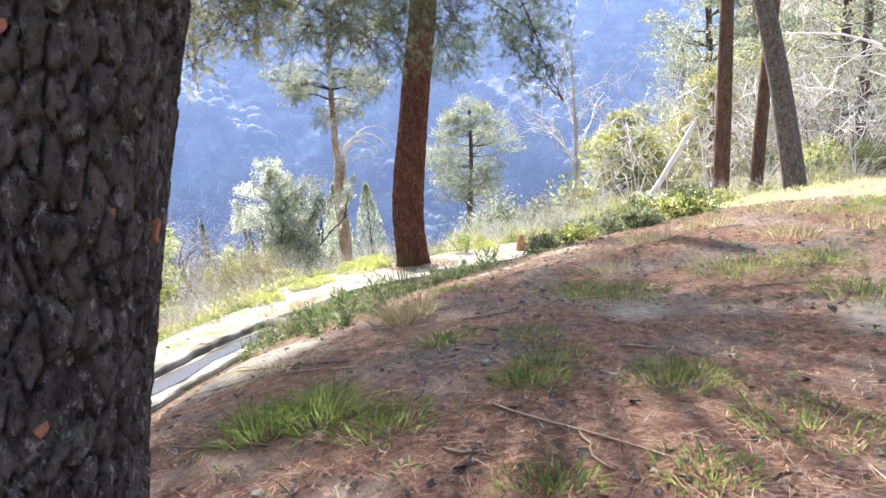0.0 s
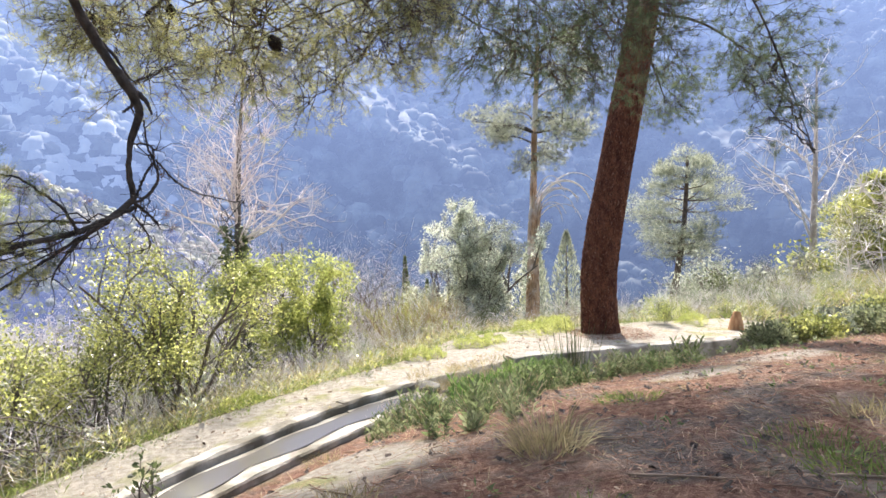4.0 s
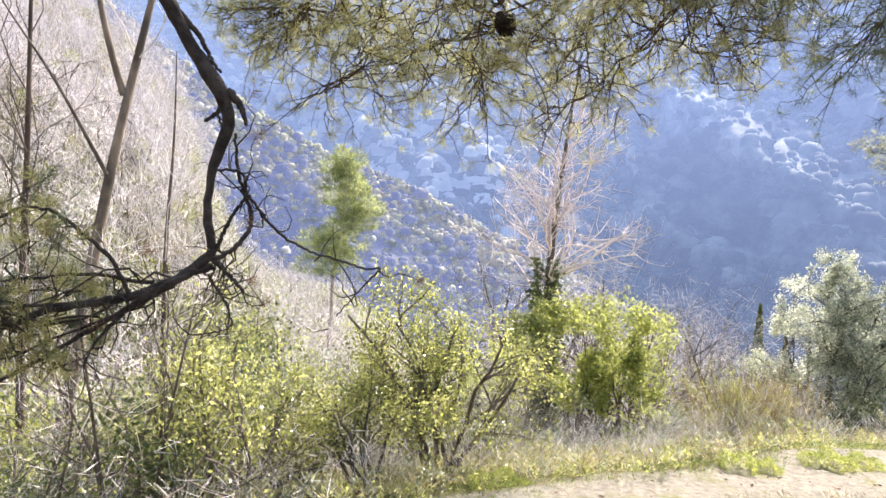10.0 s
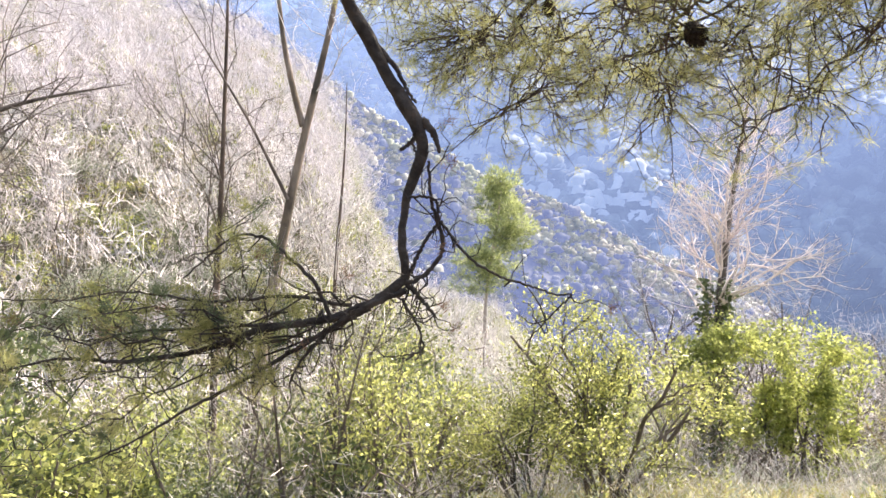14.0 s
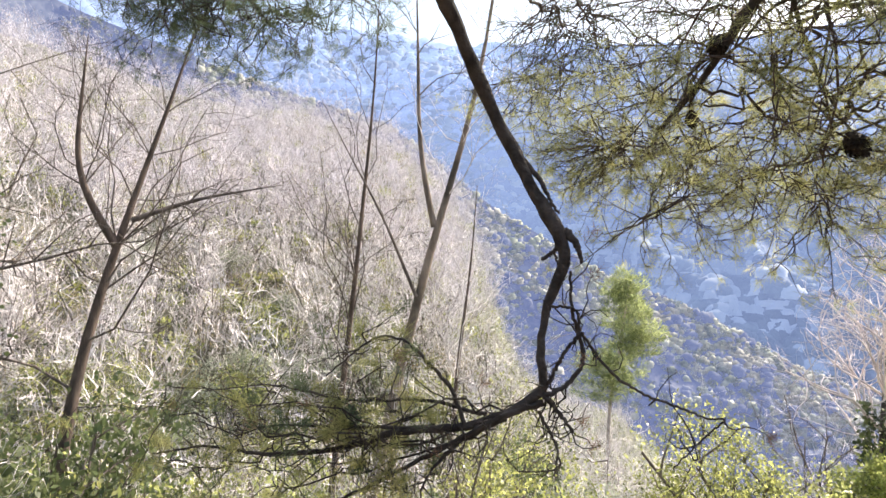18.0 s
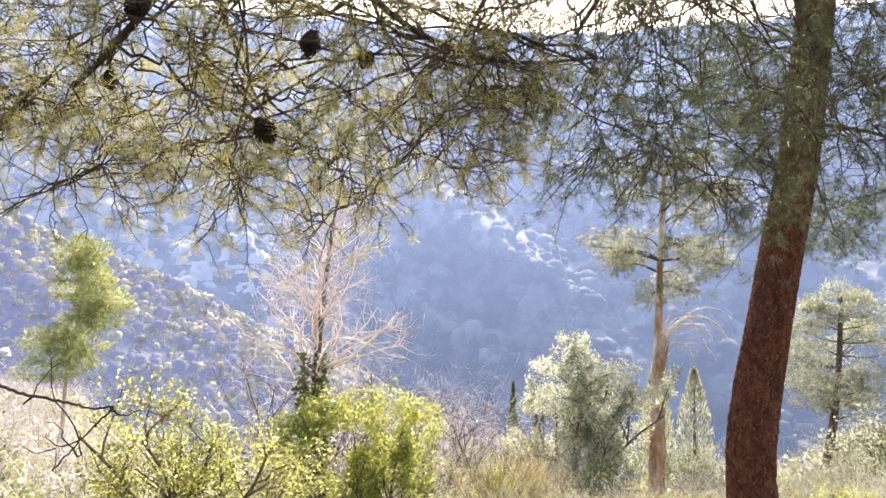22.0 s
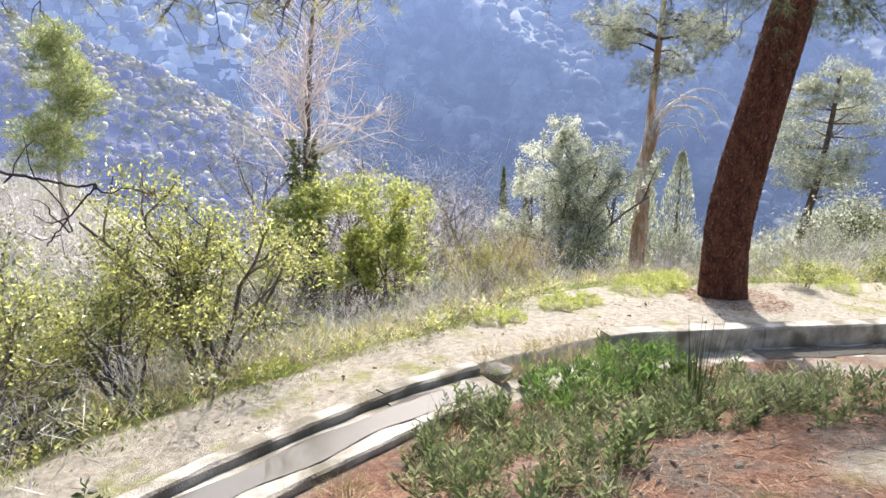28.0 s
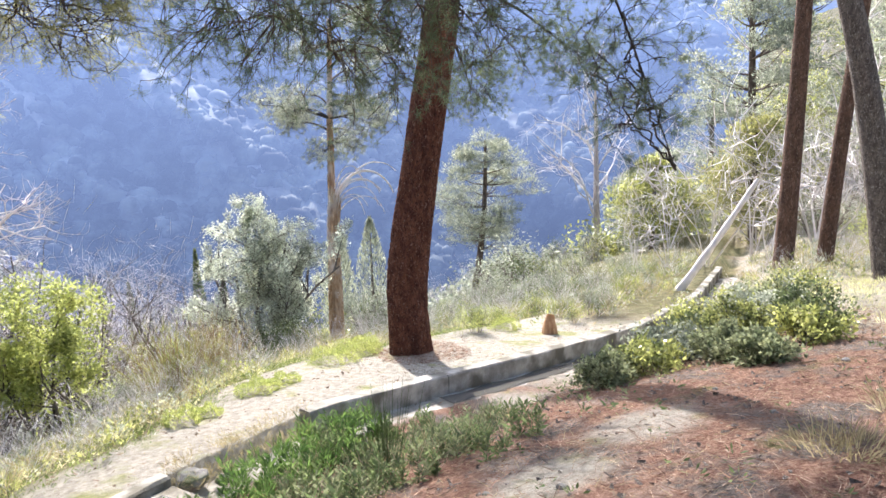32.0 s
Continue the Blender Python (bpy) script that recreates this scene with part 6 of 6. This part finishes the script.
leaf_clumps("evergreen_scrub", ridge_spots, 1, 60, (0.75, 0.42), M_SCRUB_FAR, "grey-green scrub dotted over the rocky ridge", 98)


def cypress(x, y, h, seed, wide=1.0, leaf=None):
    rng = np.random.default_rng(seed)
    z = on_land(x, y)
    h = max(3.0, h - z)
    t = thing("cypress", (x, y, z), "narrow dark cypress standing in the valley scrub", "cypress", "cypresses of the valley")
    put_wood("trunk", [(np.array([(x, y, z - 0.1), (x, y, z + h * 0.5), (x, y, z + h * 0.95)]), np.array([0.12, 0.09, 0.03]), 6)], M_BARK_GREY, t)
    f = rng.uniform(0.06, 1, 2600)
    a = rng.uniform(0, 6.28, 2600)
    r = wide * min(h, 7) * 0.085 * np.sin(np.pi * np.clip(f, 0, 1) ** 0.7) ** 0.8 * rng.uniform(0.5, 1.1, 2600)
    at = np.stack([x + r * np.cos(a), y + r * np.sin(a), z + f * h], 1)
    put_leaves("foliage", blades(rng, at, unit(np.stack([0.3 * np.cos(a), 0.3 * np.sin(a), 1 + 0 * a], 1)), 0.30, 0.08), leaf or M_LEAF_DARK, t)


for k, (x, y, h) in enumerate([(8.6, 46.5, -6.7), (3.5, 48, -9.0), (10.8, 47, -9.2), (13.4, 29.6, -2.6), (16.8, 31, -3.2), (15.2, 33, -4.0), (1.0, 44, -9.4)]):
    cypress(x, y, h, 200 + k, *((1.0, None) if k not in (3, 4, 5) else (1.9, M_NEEDLE_FAR)))

# ---- near the ground ----
def grass_tuft(x, y, r, h, n, seed, material, label, group="grass tufts of the knoll"):
    rng = np.random.default_rng(seed)
    z = on_land(x, y)
    t = thing("grass_tuft", (x, y, z), label, "grass", group)
    a, o = rng.uniform(0, 6.28, n), r * rng.uniform(0, 1, n) ** 0.7
    px, py = x + o * np.cos(a), y + o * np.sin(a)
    foot = np.stack([px, py, land(px, py) - 0.01], 1)
    way = unit(np.stack([np.cos(a) * o / r * 0.7, np.sin(a) * o / r * 0.7, 0.9 + 0 * a], 1) + rng.normal(0, 0.25, (n, 3)))
    L = h * rng.uniform(0.5, 1.1, (n, 1))
    side = unit(np.cross(way, rng.normal(0, 1, (n, 3)))) * 0.0035
    mid = foot + way * L * 0.6
    tip = foot + way * L + np.stack([way[:, 0], way[:, 1], -0.5 + 0 * a], 1) * L * 0.35
    v = np.stack([foot - side, foot + side, mid + side * 0.8, mid - side * 0.8, tip], 1).reshape(-1, 3)
    b = np.arange(n)[:, None] * 5
    f = np.concatenate([b + np.array([[0, 1, 2]]), b + np.array([[0, 2, 3]]), b + np.array([[3, 2, 4]])])
    mesh_object("grass", local(t, v), f, material, t)
    return t


GREEN, DRY = "tuft of fresh green grass among pine needles", "tuft of dry yellowish grass among pine needles"
for k, (x, y, r, h, n) in enumerate([(-6.6, -9.8, 0.22, 0.24, 360), (-6.88, -9.68, 0.18, 0.22, 240), (-6.45, -10.2, 0.24, 0.12, 300), (-5.62, -10.38, 0.2, 0.12, 260), (-5.09, -10.92, 0.26, 0.11, 320), (-3.81, -9.5, 0.42, 0.10, 420), (-5.29, -10.24, 0.2, 0.08, 160), (-3.86, -9.1, 0.4, 0.09, 320), (-2.48, -9.78, 0.5, 0.12, 420), (-1.82, -10.14, 0.4, 0.12, 320), (-5.12, -9.83, 0.2, 0.08, 160), (-6.33, -11.21, 0.2, 0.09, 220), (-5.14, -11.59, 0.3, 0.1, 260), (-5.85, -11.55, 0.2, 0.09, 200), (-2.66, -10.88, 0.4, 0.14, 360), (-5.44, -9.37, 0.22, 0.10, 220), (1.0, -9.2, 0.5, 0.14, 300), (2.8, -9.0, 0.5, 0.2, 380), (-4.03, -7.55, 0.25, 0.09, 200), (-0.3, -10.8, 0.6, 0.2, 480), (-4.2, -11.9, 0.3, 0.08, 200), (-3.0, -11.4, 0.3, 0.08, 200)]):
    grass_tuft(x, y, r, h, n, 300 + k, M_GRASS, GREEN)
for k, (x, y, r, h, n) in enumerate([(-5.08, -8.33, 0.22, 0.32, 240), (-1.58, -8.12, 0.28, 0.22, 220), (-0.46, -8.17, 0.35, 0.22, 260), (-0.86, -9.44, 0.3, 0.2, 200), (-3.08, -8.79, 0.25, 0.14, 160), (0.68, -8.55, 0.4, 0.2, 220), (0.02, -9.81, 0.3, 0.16, 160), (-1.4, -4.6, 0.22, 0.2, 160), (-0.9, -3.9, 0.2, 0.14, 120), (-5.75, -3.98, 0.14, 0.12, 110), (-5.0, -4.35, 0.2, 0.14, 200), (0.4, -5.2, 0.2, 0.18, 120), (-6.3, -8.4, 0.2, 0.1, 120), (-6.0, -5.2, 0.22, 0.12, 160)]):
    grass_tuft(x, y, r, h, n, 340 + k, M_LEAF_DRY, DRY)


def carpet(name, spots, n, h, spread, leaf, material, label, seed, up=0.6):
    """Low leafy plants over a stretch of ground, one mesh."""
    rng = np.random.default_rng(seed)
    at, way = [], []
    for x, y in spots:
        m = max(4, int(n * rng.uniform(0.6, 1.4)))
        tall = h * rng.uniform(0.5, 1.3)
        f = rng.uniform(0.08, 1, m)
        a = rng.uniform(0, 6.28, m)
        lean = rng.normal(0, 0.25, 2)
        z = on_land(x, y)
        at.append(np.stack([x + lean[0] * f * tall + spread * (1 - 0.6 * f) * np.cos(a) * 0.3, y + lean[1] * f * tall + spread * (1 - 0.6 * f) * np.sin(a) * 0.3, z + f * tall], 1))
        way.append(np.stack([np.cos(a), np.sin(a), up + 0 * a], 1))
    at, way = np.concatenate(at), np.concatenate(way)
    v, f = blades(rng, at, unit(way + rng.normal(0, 0.3, way.shape)), *leaf)
    return tagged(mesh_object(name, v, f, material), label, "plants", kind="stuff")


def scatter(rng, count, box, test):
    out = []
    while len(out) < count:
        x, y = rng.uniform(box[0], box[1]), rng.uniform(box[2], box[3])
        s, _ = along(np.array([x]), np.array([y]))
        if test(x, y, s[0]):
            out.append((x, y))
    return out


rng = np.random.default_rng(400)
bank = scatter(rng, 620, (-5.5, -1.3, -7.4, -2.8), lambda x, y, s: -3.2 - 0.5 * math.sin(x * 2) < s < -0.62 - 0.25 * math.sin(x * 3) and (math.sin(x * 5.1 + 1) * math.sin(y * 4.3) > -0.35))
carpet("herb_cover", bank[::6], 22, 0.18, 0.22, (0.045, 0.015), M_HERB, "low grey-green herbs over the bank above the channel", 401)
carpet("herb_cover", bank[::9], 30, 0.27, 0.25, (0.045, 0.015), M_HERB_GREY, "pale woolly-leaved herbs over the bank", 402)
carpet("dry_stems", bank[1::2], 9, 0.20, 0.3, (0.16, 0.0035), M_STRAW, "dry straw-coloured stems among the herbs", 408, 1.6)


def herb_plant(seed, leaf):
    """An upright woolly herb: a stem with leaves in whorls, its foot at the origin."""
    rg = np.random.default_rng(seed)
    t = thing("herb_plant", (0, 0, 0), "upright woolly grey-green herb on the bank", "plant", "herbs of the bank")
    at, way = [], []
    for _ in range(4):
        h = rg.uniform(0.12, 0.30)
        line = wander(rg, (rg.normal(0, 0.05), rg.normal(0, 0.05), -0.03), (rg.normal(0, 0.25), rg.normal(0, 0.25), 1), h, 5, 0.1, 0)
        put_wood("stem", [(line, np.linspace(0.004, 0.002, 5), 4)], M_HERB, t)
        for k in range(20):
            f = (k + 0.5) / 20
            a = k * 2.4 + rg.uniform(0, 0.5)
            at.append(line[0] + (line[-1] - line[0]) * f)
            way.append((math.cos(a), math.sin(a), 0.25 + 1.1 * f))
    put_leaves("foliage", blades(rg, np.array(at), unit(np.array(way, float)), 0.070, 0.019), leaf, t)
    return t


HERBS = [herb_plant(480 + k, (M_HERB_GREY, M_HERB, M_HERB_GREY, M_HERB)[k]) for k in range(4)]
for k, (x, y) in enumerate(bank[1::2]):
    f = rng.uniform(0.60, 1.2)
    m = Matrix.LocRotScale((x, y, on_land(x, y)), Euler((0, 0, rng.uniform(0, 6.28))), (f, f, f))
    if k < 4:
        HERBS[k].matrix_world = m
    else:
        copy_thing(HERBS[k % 4], m)
lush = scatter(rng, 130, (-4.1, -1.9, -4.6, -2.4), lambda x, y, s: -1.15 < s < -0.25)
carpet("water_weeds", lush, 34, 0.24, 0.2, (0.11, 0.016), M_WEED, "fresh green weeds growing in the channel", 403, 1.2)
carpet("kerb_grass", scatter(rng, 110, (-4.5, -2.6, -3.7, -2.2), lambda x, y, s: -0.22 < s < 0.22), 20, 0.13, 0.25, (0.07, 0.007), M_LEAF_DRY, "dry grass over the broken edge of the channel", 409, 1.2)
spill = scatter(rng, 130, (-1.8, 6.5, -7.0, -2.4), lambda x, y, s: -4.5 < s < -0.9)
carpet("herb_cover", spill, 8, 0.10, 0.2, (0.06, 0.02), M_HERB, "sparse low weeds between the pine needles", 404)
verge = scatter(rng, 420, (-9.5, 3.0, -9, 1.5), lambda x, y, s: 0.85 + 1.4 * float(ease(-5.5, -1.0, x)) < s < 1.7 + 1.5 * float(ease(-5.5, -1.0, x)))
carpet("verge_grass", verge, 16, 0.08, 0.3, (0.06, 0.008), M_GRASS, "short bright grass along the edge of the path", 405, 1.3)
def beyond(x):
    return 1.15 + 1.5 * float(ease(-5.5, -1.0, x))


for leaf, n, h, size, count, label, q in ((M_LEAF_DRY, 30, 0.34, (0.16, 0.008), 420, "dry straw-coloured grass on the slope below the path", 0), (M_TURF, 34, 0.22, (0.09, 0.012), 420, "pale green grass on the slope below the path", 1), (M_LEAF_GREEN, 46, 0.36, (0.055, 0.026), 260, "low green weeds below the path", 2), (M_LEAF_OLIVE, 46, 0.40, (0.06, 0.022), 260, "low grey-green herbs below the path", 3), (M_TWIG_PINK, 34, 0.60, (0.28, 0.0045), 420, "bleached dry stems below the path", 4)):
    carpet("slope_plants", scatter(rng, count, (-11, 4, -9, 8), lambda x, y, s: beyond(x) + 0.1 < s < beyond(x) + 5.0), n, h, 0.55, size, leaf, label, 770 + q, 1.1)
    carpet("slope_plants", scatter(rng, count // 2, (4, 19, -3, 9), lambda x, y, s: 0.9 < s < 8 or (s < -0.9 and x > 8)), n, h * 1.2, 0.7, (size[0] * 1.3, size[1] * 1.4), M_GRASS if leaf is M_TURF else leaf, label.replace("below the path", "beyond the pine"), 780 + q, 1.1)
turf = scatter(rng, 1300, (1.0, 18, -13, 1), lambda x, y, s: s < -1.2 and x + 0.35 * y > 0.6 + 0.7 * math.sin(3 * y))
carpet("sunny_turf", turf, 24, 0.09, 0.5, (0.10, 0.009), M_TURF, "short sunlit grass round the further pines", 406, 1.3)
knoll_weeds = scatter(rng, 260, (-8.5, 4, -14, -7), lambda x, y, s: s < -2.6)
carpet("knoll_weeds", knoll_weeds, 9, 0.05, 0.2, (0.05, 0.014), M_HERB, "tiny weeds scattered through the pine needles", 407)

rushes = thing("rush_clump", (-3.1, -5.1, on_land(-3.1, -5.1)), "clump of dark upright rushes on the bank", "rushes")
rng = np.random.default_rng(410)
lines = []
for k in range(46):
    a, o = rng.uniform(0, 6.28), rng.uniform(0, 0.14)
    x, y = -3.1 + o * math.cos(a) * 1.6, -5.1 + o * math.sin(a)
    lines.append((wander(rng, (x, y, on_land(x, y) - 0.02), (0.35 * o * math.cos(a) / 0.14, 0.35 * o * math.sin(a) / 0.14, 1), rng.uniform(0.4, 0.85), 5, 0.03, 0), np.linspace(0.0045, 0.0015, 5), 4))
for line in lines:
    put_wood("rush", [line], M_LEAF_DARK, rushes)



def cushion(x, y, r, h, seed, leaf, label):
    rng = np.random.default_rng(seed)
    z = on_land(x, y)
    t = thing("moss_cushion", (x, y, z), label, "low plant", "green cushions along the path")
    r, h = 0.8 * r, 1.35 * h
    n = int(2600 * r / 0.4)
    d = unit(rng.normal(0, 1, (n, 3)))
    d[:, 2] = np.abs(d[:, 2])
    o = d * np.array([r, r, h]) * rng.uniform(0.75, 1.05, (n, 1)) * (1 + 0.2 * np.sin(d[:, :1] * 7 + seed))
    at = o + (x, y, z - 0.02)
    put_leaves("foliage", blades(rng, at, unit(d + rng.normal(0, 0.5, d.shape)), 0.032, 0.014), leaf, t)


for k, (x, y, r, h) in enumerate([(-3.95, -1.45, 0.32, 0.16), (-3.6, -1.35, 0.22, 0.12), (-2.75, -0.9, 0.36, 0.13), (-2.3, -0.7, 0.28, 0.10), (-1.1, 0.15, 0.55, 0.17), (-0.5, 0.45, 0.5, 0.2), (-0.2, 0.6, 0.4, 0.2), (-5.9, -2.0, 0.35, 0.10), (-6.7, -2.9, 0.4, 0.12), (3.2, 0.6, 0.4, 0.2)]):
    cushion(x, y, r, h, 420 + k, M_LEAF_LIME, "bright yellow-green cushion plant at the edge of the path")

# bramble on the rise beside the channel
for k, (x, y, h, w) in enumerate([(-0.3, -5.2, 0.36, 0.6), (0.3, -5.3, 0.42, 0.8), (0.5, -4.7, 0.32, 0.7), (1.1, -5.1, 0.5, 0.9), (1.5, -4.7, 0.38, 0.9), (0.9, -5.9, 0.38, 0.8), (1.9, -5.4, 0.55, 1.0), (2.4, -4.6, 0.45, 1.0), (2.9, -5.2, 0.6, 1.1), (3.3, -3.9, 0.7, 1.2), (4.2, -4.6, 0.7, 1.2), (5.0, -3.6, 0.8, 1.3), (2.6, -5.9, 0.6, 1.0), (6.2, -2.8, 0.9, 1.4), (7.2, -3.6, 0.7, 1.2), (0.5, -6.5, 0.32, 0.6), (1.7, -6.4, 0.42, 0.8)]):
    shrub("bramble", x, y, h, w, (M_HERB_GREY, M_LEAF_GREEN, M_LEAF_DARK, M_LEAF_OLIVE, M_LEAF_GREEN)[k % 5], 1300, (0.055, 0.031), "low bramble mound with pale and dark green leaves", 9, 440 + k, M_BRANCH, group="brambles on the rise", dense=0.3, crown=[((0, 0, h * 0.5), (w * 0.45, w * 0.45, h * 0.4), 14)])

# sapling with dark leaves by the kerb
for k, (x, y, h) in enumerate([(-7.62, -5.82, 0.5), (-7.8, -6.1, 0.4)]):
    shrub("sapling", x, y, h, 0.25, M_LEAF_DARK, 60, (0.07, 0.035), "small dark-leaved sapling beside the kerb", 2, 460 + k, M_BRANCH)

stump = thing("tree_stump", (3.6, -0.35, on_land(3.6, -0.35)), "small broken orange-brown tree stump at the path edge", "stump")
zz = on_land(3.6, -0.35)
bark_trunk("stump_wood", [local(stump, np.array((3.6, -0.35, zz - 0.1))), local(stump, np.array((3.61, -0.34, zz + 0.18))), local(stump, np.array((3.65, -0.33, zz + 0.40)))], [0.13, 0.11, 0.06], 24, 20, (0.06, 0.2), 0.02, M_STUMP, stump, 15, 0.3)

# ---- sticks, stones and litter ----
rng = np.random.default_rng(500)


def stick(p, q, r, seed, label="fallen dry stick lying on the pine needles"):
    rg = np.random.default_rng(seed)
    t = thing("stick", (p[0], p[1], on_land(*p)), label, "stick", "fallen sticks")
    f = np.linspace(0, 1, 7)
    x = p[0] + (q[0] - p[0]) * f + rg.normal(0, 0.012, 7)
    y = p[1] + (q[1] - p[1]) * f + rg.normal(0, 0.012, 7)
    z = land(x, y) + r * 0.9 + 0.004
    put_wood("wood", [(np.stack([x, y, z], 1), np.linspace(r, r * 0.5, 7), 5)], M_STICK, t)


for k, (p, q) in enumerate([((-5.99, -10.48), (-5.86, -11.41)), ((-5.93, -11.01), (-6.11, -11.31)), ((-6.31, -8.65), (-6.06, -9.3)), ((-4.91, -10.41), (-4.73, -10.63)), ((-6.0, -9.0), (-6.43, -7.93)), ((-6.41, -10.67), (-6.3, -10.89)), ((-4.2, -9.4), (-3.5, -9.7)), ((-3.0, -10.2), (-2.4, -10.6)), ((-6.9, -9.9), (-7.3, -9.3)), ((-5.0, -9.0), (-4.6, -9.3))]):
    stick(p, q, 0.008, 510 + k)
for k in range(46):
    x, y = rng.uniform(-8.2, 3), rng.uniform(-14, -5.5)
    a, L = rng.uniform(0, 6.28), rng.uniform(0.12, 0.6)
    stick((x, y), (x + L * math.cos(a), y + L * math.sin(a)), rng.uniform(0.003, 0.007), 540 + k)


def stone(x, y, r, seed, label="small grey stone half sunk in the ground", lift=0.2):
    rg = np.random.default_rng(seed)
    bm = bmesh.new()
    bmesh.ops.create_icosphere(bm, subdivisions=2, radius=r)
    for v in bm.verts:
        v.co *= 1 + 0.28 * noise.noise(v.co * (1.4 / r) + Vector((seed, 0, 0)))
        v.co.z *= 0.6
    me = bpy.data.meshes.new("stone")
    bm.to_mesh(me)
    bm.free()
    me.materials.append(M_STONE)
    ob = tagged(new("stone", me), label, "stone", "stones about the knoll")
    ob.location, ob.rotation_euler = (x, y, on_land(x, y) + lift * r * 0.3), (0, 0, rg.uniform(0, 6.28))


for k in range(40):
    x, y = rng.uniform(-8, 3), rng.uniform(-13.5, -5)
    stone(x, y, rng.uniform(0.015, 0.045), 600 + k)
for k, (x, y, r) in enumerate([(-4.28, -3.18, 0.17), (-4.75, -3.62, 0.07), (-4.0, -3.30, 0.09)]):
    stone(x, y, r, 650 + k, "grey boulder beside the mouth of the channel", 1.2)


def slips(name, count, box, size, material, label, seed, test, lift=0.006, flat=0.15):
    """Needles, leaves and chips lying on the ground, one mesh."""
    rg = np.random.default_rng(seed)
    x, y = rg.uniform(box[0], box[1], count), rg.uniform(box[2], box[3], count)
    s, _ = along(x, y)
    k = test(x, y, s) & (sandy_sunlit(x, y) < rg.uniform(0.1, 1.1, count))
    x, y = x[k], y[k]
    at = np.stack([x, y, land(x, y) + lift], 1)
    a = rg.uniform(0, 6.28, len(x))
    way = unit(np.stack([np.cos(a), np.sin(a), rg.normal(0, flat, len(x))], 1))
    L = size[0] * rg.uniform(0.5, 1.4, (len(x), 1))
    side = np.stack([-np.sin(a), np.cos(a), rg.normal(0, 0.5, len(x))], 1) * size[1]
    v = np.stack([at - side, at + side, at + way * L + side * 0.5, at + way * L - side * 0.5], 1).reshape(-1, 3)
    return tagged(mesh_object(name, v, np.arange(len(v)).reshape(-1, 4), material), label, "litter", kind="stuff")


slips("needle_litter", 95000, (-10, 5, -15.5, -4), (0.095, 0.0019), M_LITTER, "reddish-brown fallen pine needles", 700, lambda x, y, s: s < -1.1)
slips("needle_litter", 12000, (-10, 5, -15.5, -4), (0.09, 0.0017), M_LEAF_DRY, "pale dry grass stems and needles", 701, lambda x, y, s: s < -1.0)
slips("needle_litter", 16000, (-10, 5, -15.5, -4), (0.085, 0.0015), M_STRAW, "bleached pale fallen needles", 706, lambda x, y, s: (s < -1.0) & (ripple(x, y, 2.6, 8) > -0.2))
slips("bark_chips", 7000, (-10, 5, -15.5, -4), (0.05, 0.014), M_BARK_DARK, "dark bark chips and cone scales on the ground", 707, lambda x, y, s: s < -1.0, 0.008, 0.3)
slips("bark_chips", 2600, (-10, 5, -15.5, -4), (0.035, 0.010), M_STICK, "bark chips and cone scales on the ground", 702, lambda x, y, s: s < -1.0, 0.008, 0.3)
slips("path_litter", 3200, (-9.5, 8, -10, 2), (0.05, 0.013), M_STICK, "dark leaf litter strewn over the pale path", 703, lambda x, y, s: (s > 0.25) & (s < 2.2), 0.008, 0.3)
slips("path_straw", 9000, (-9.5, 8, -10, 2), (0.07, 0.0022), M_LEAF_DRY, "pale straw strewn over the path", 704, lambda x, y, s: (s > 0.2) & (s < 2.4), 0.006, 0.2)
slips("needle_litter", 9000, (-0.6, 2.2, -1.9, 1.0), (0.08, 0.003), M_LITTER, "brown needles fallen round the foot of the pine", 708, lambda x, y, s: (s > 0.25) & (np.hypot(x - 0.7, y + 0.4) < 0.75 + 0.35 * ripple(x, y, 3, 6)), 0.008, 0.2)
slips("channel_debris", 1500, (-3, 9, -3.5, 2), (0.05, 0.010), M_STICK, "dark leaves and twigs in the channel", 705, lambda x, y, s: (s > -0.55) & (s < -0.05), -0.055, 0.3)

# logs fallen among the thicket
for k, (p, q, r) in enumerate([((-8.6, -3.2, 0.75), (-10.2, -2.6, 0.45), 0.07), ((-8.9, -2.6, 0.9), (-10.0, -3.6, 0.35), 0.055), ((-9.2, -3.4, 1.3), (-9.6, -2.9, 0.2), 0.04), ((-7.6, -2.3, 0.25), (-8.4, -1.2, 0.0), 0.06)]):
    t = thing("fallen_log", tuple(p), "grey fallen log leaning in the thicket below the path", "log", "fallen logs")
    z0, z1 = on_land(p[0], p[1]) + 0.1, on_land(q[0], q[1]) + 0.08
    put_wood("wood", [(smooth_line([(p[0], p[1], max(z0, p[2] - 0.4)), ((p[0] + q[0]) / 2, (p[1] + q[1]) / 2, (max(z0, p[2] - 0.4) + z1) / 2 + 0.03), (q[0], q[1], z1)], 10), np.linspace(r, r * 0.7, 10), 8)], M_BARK_GREY, t)
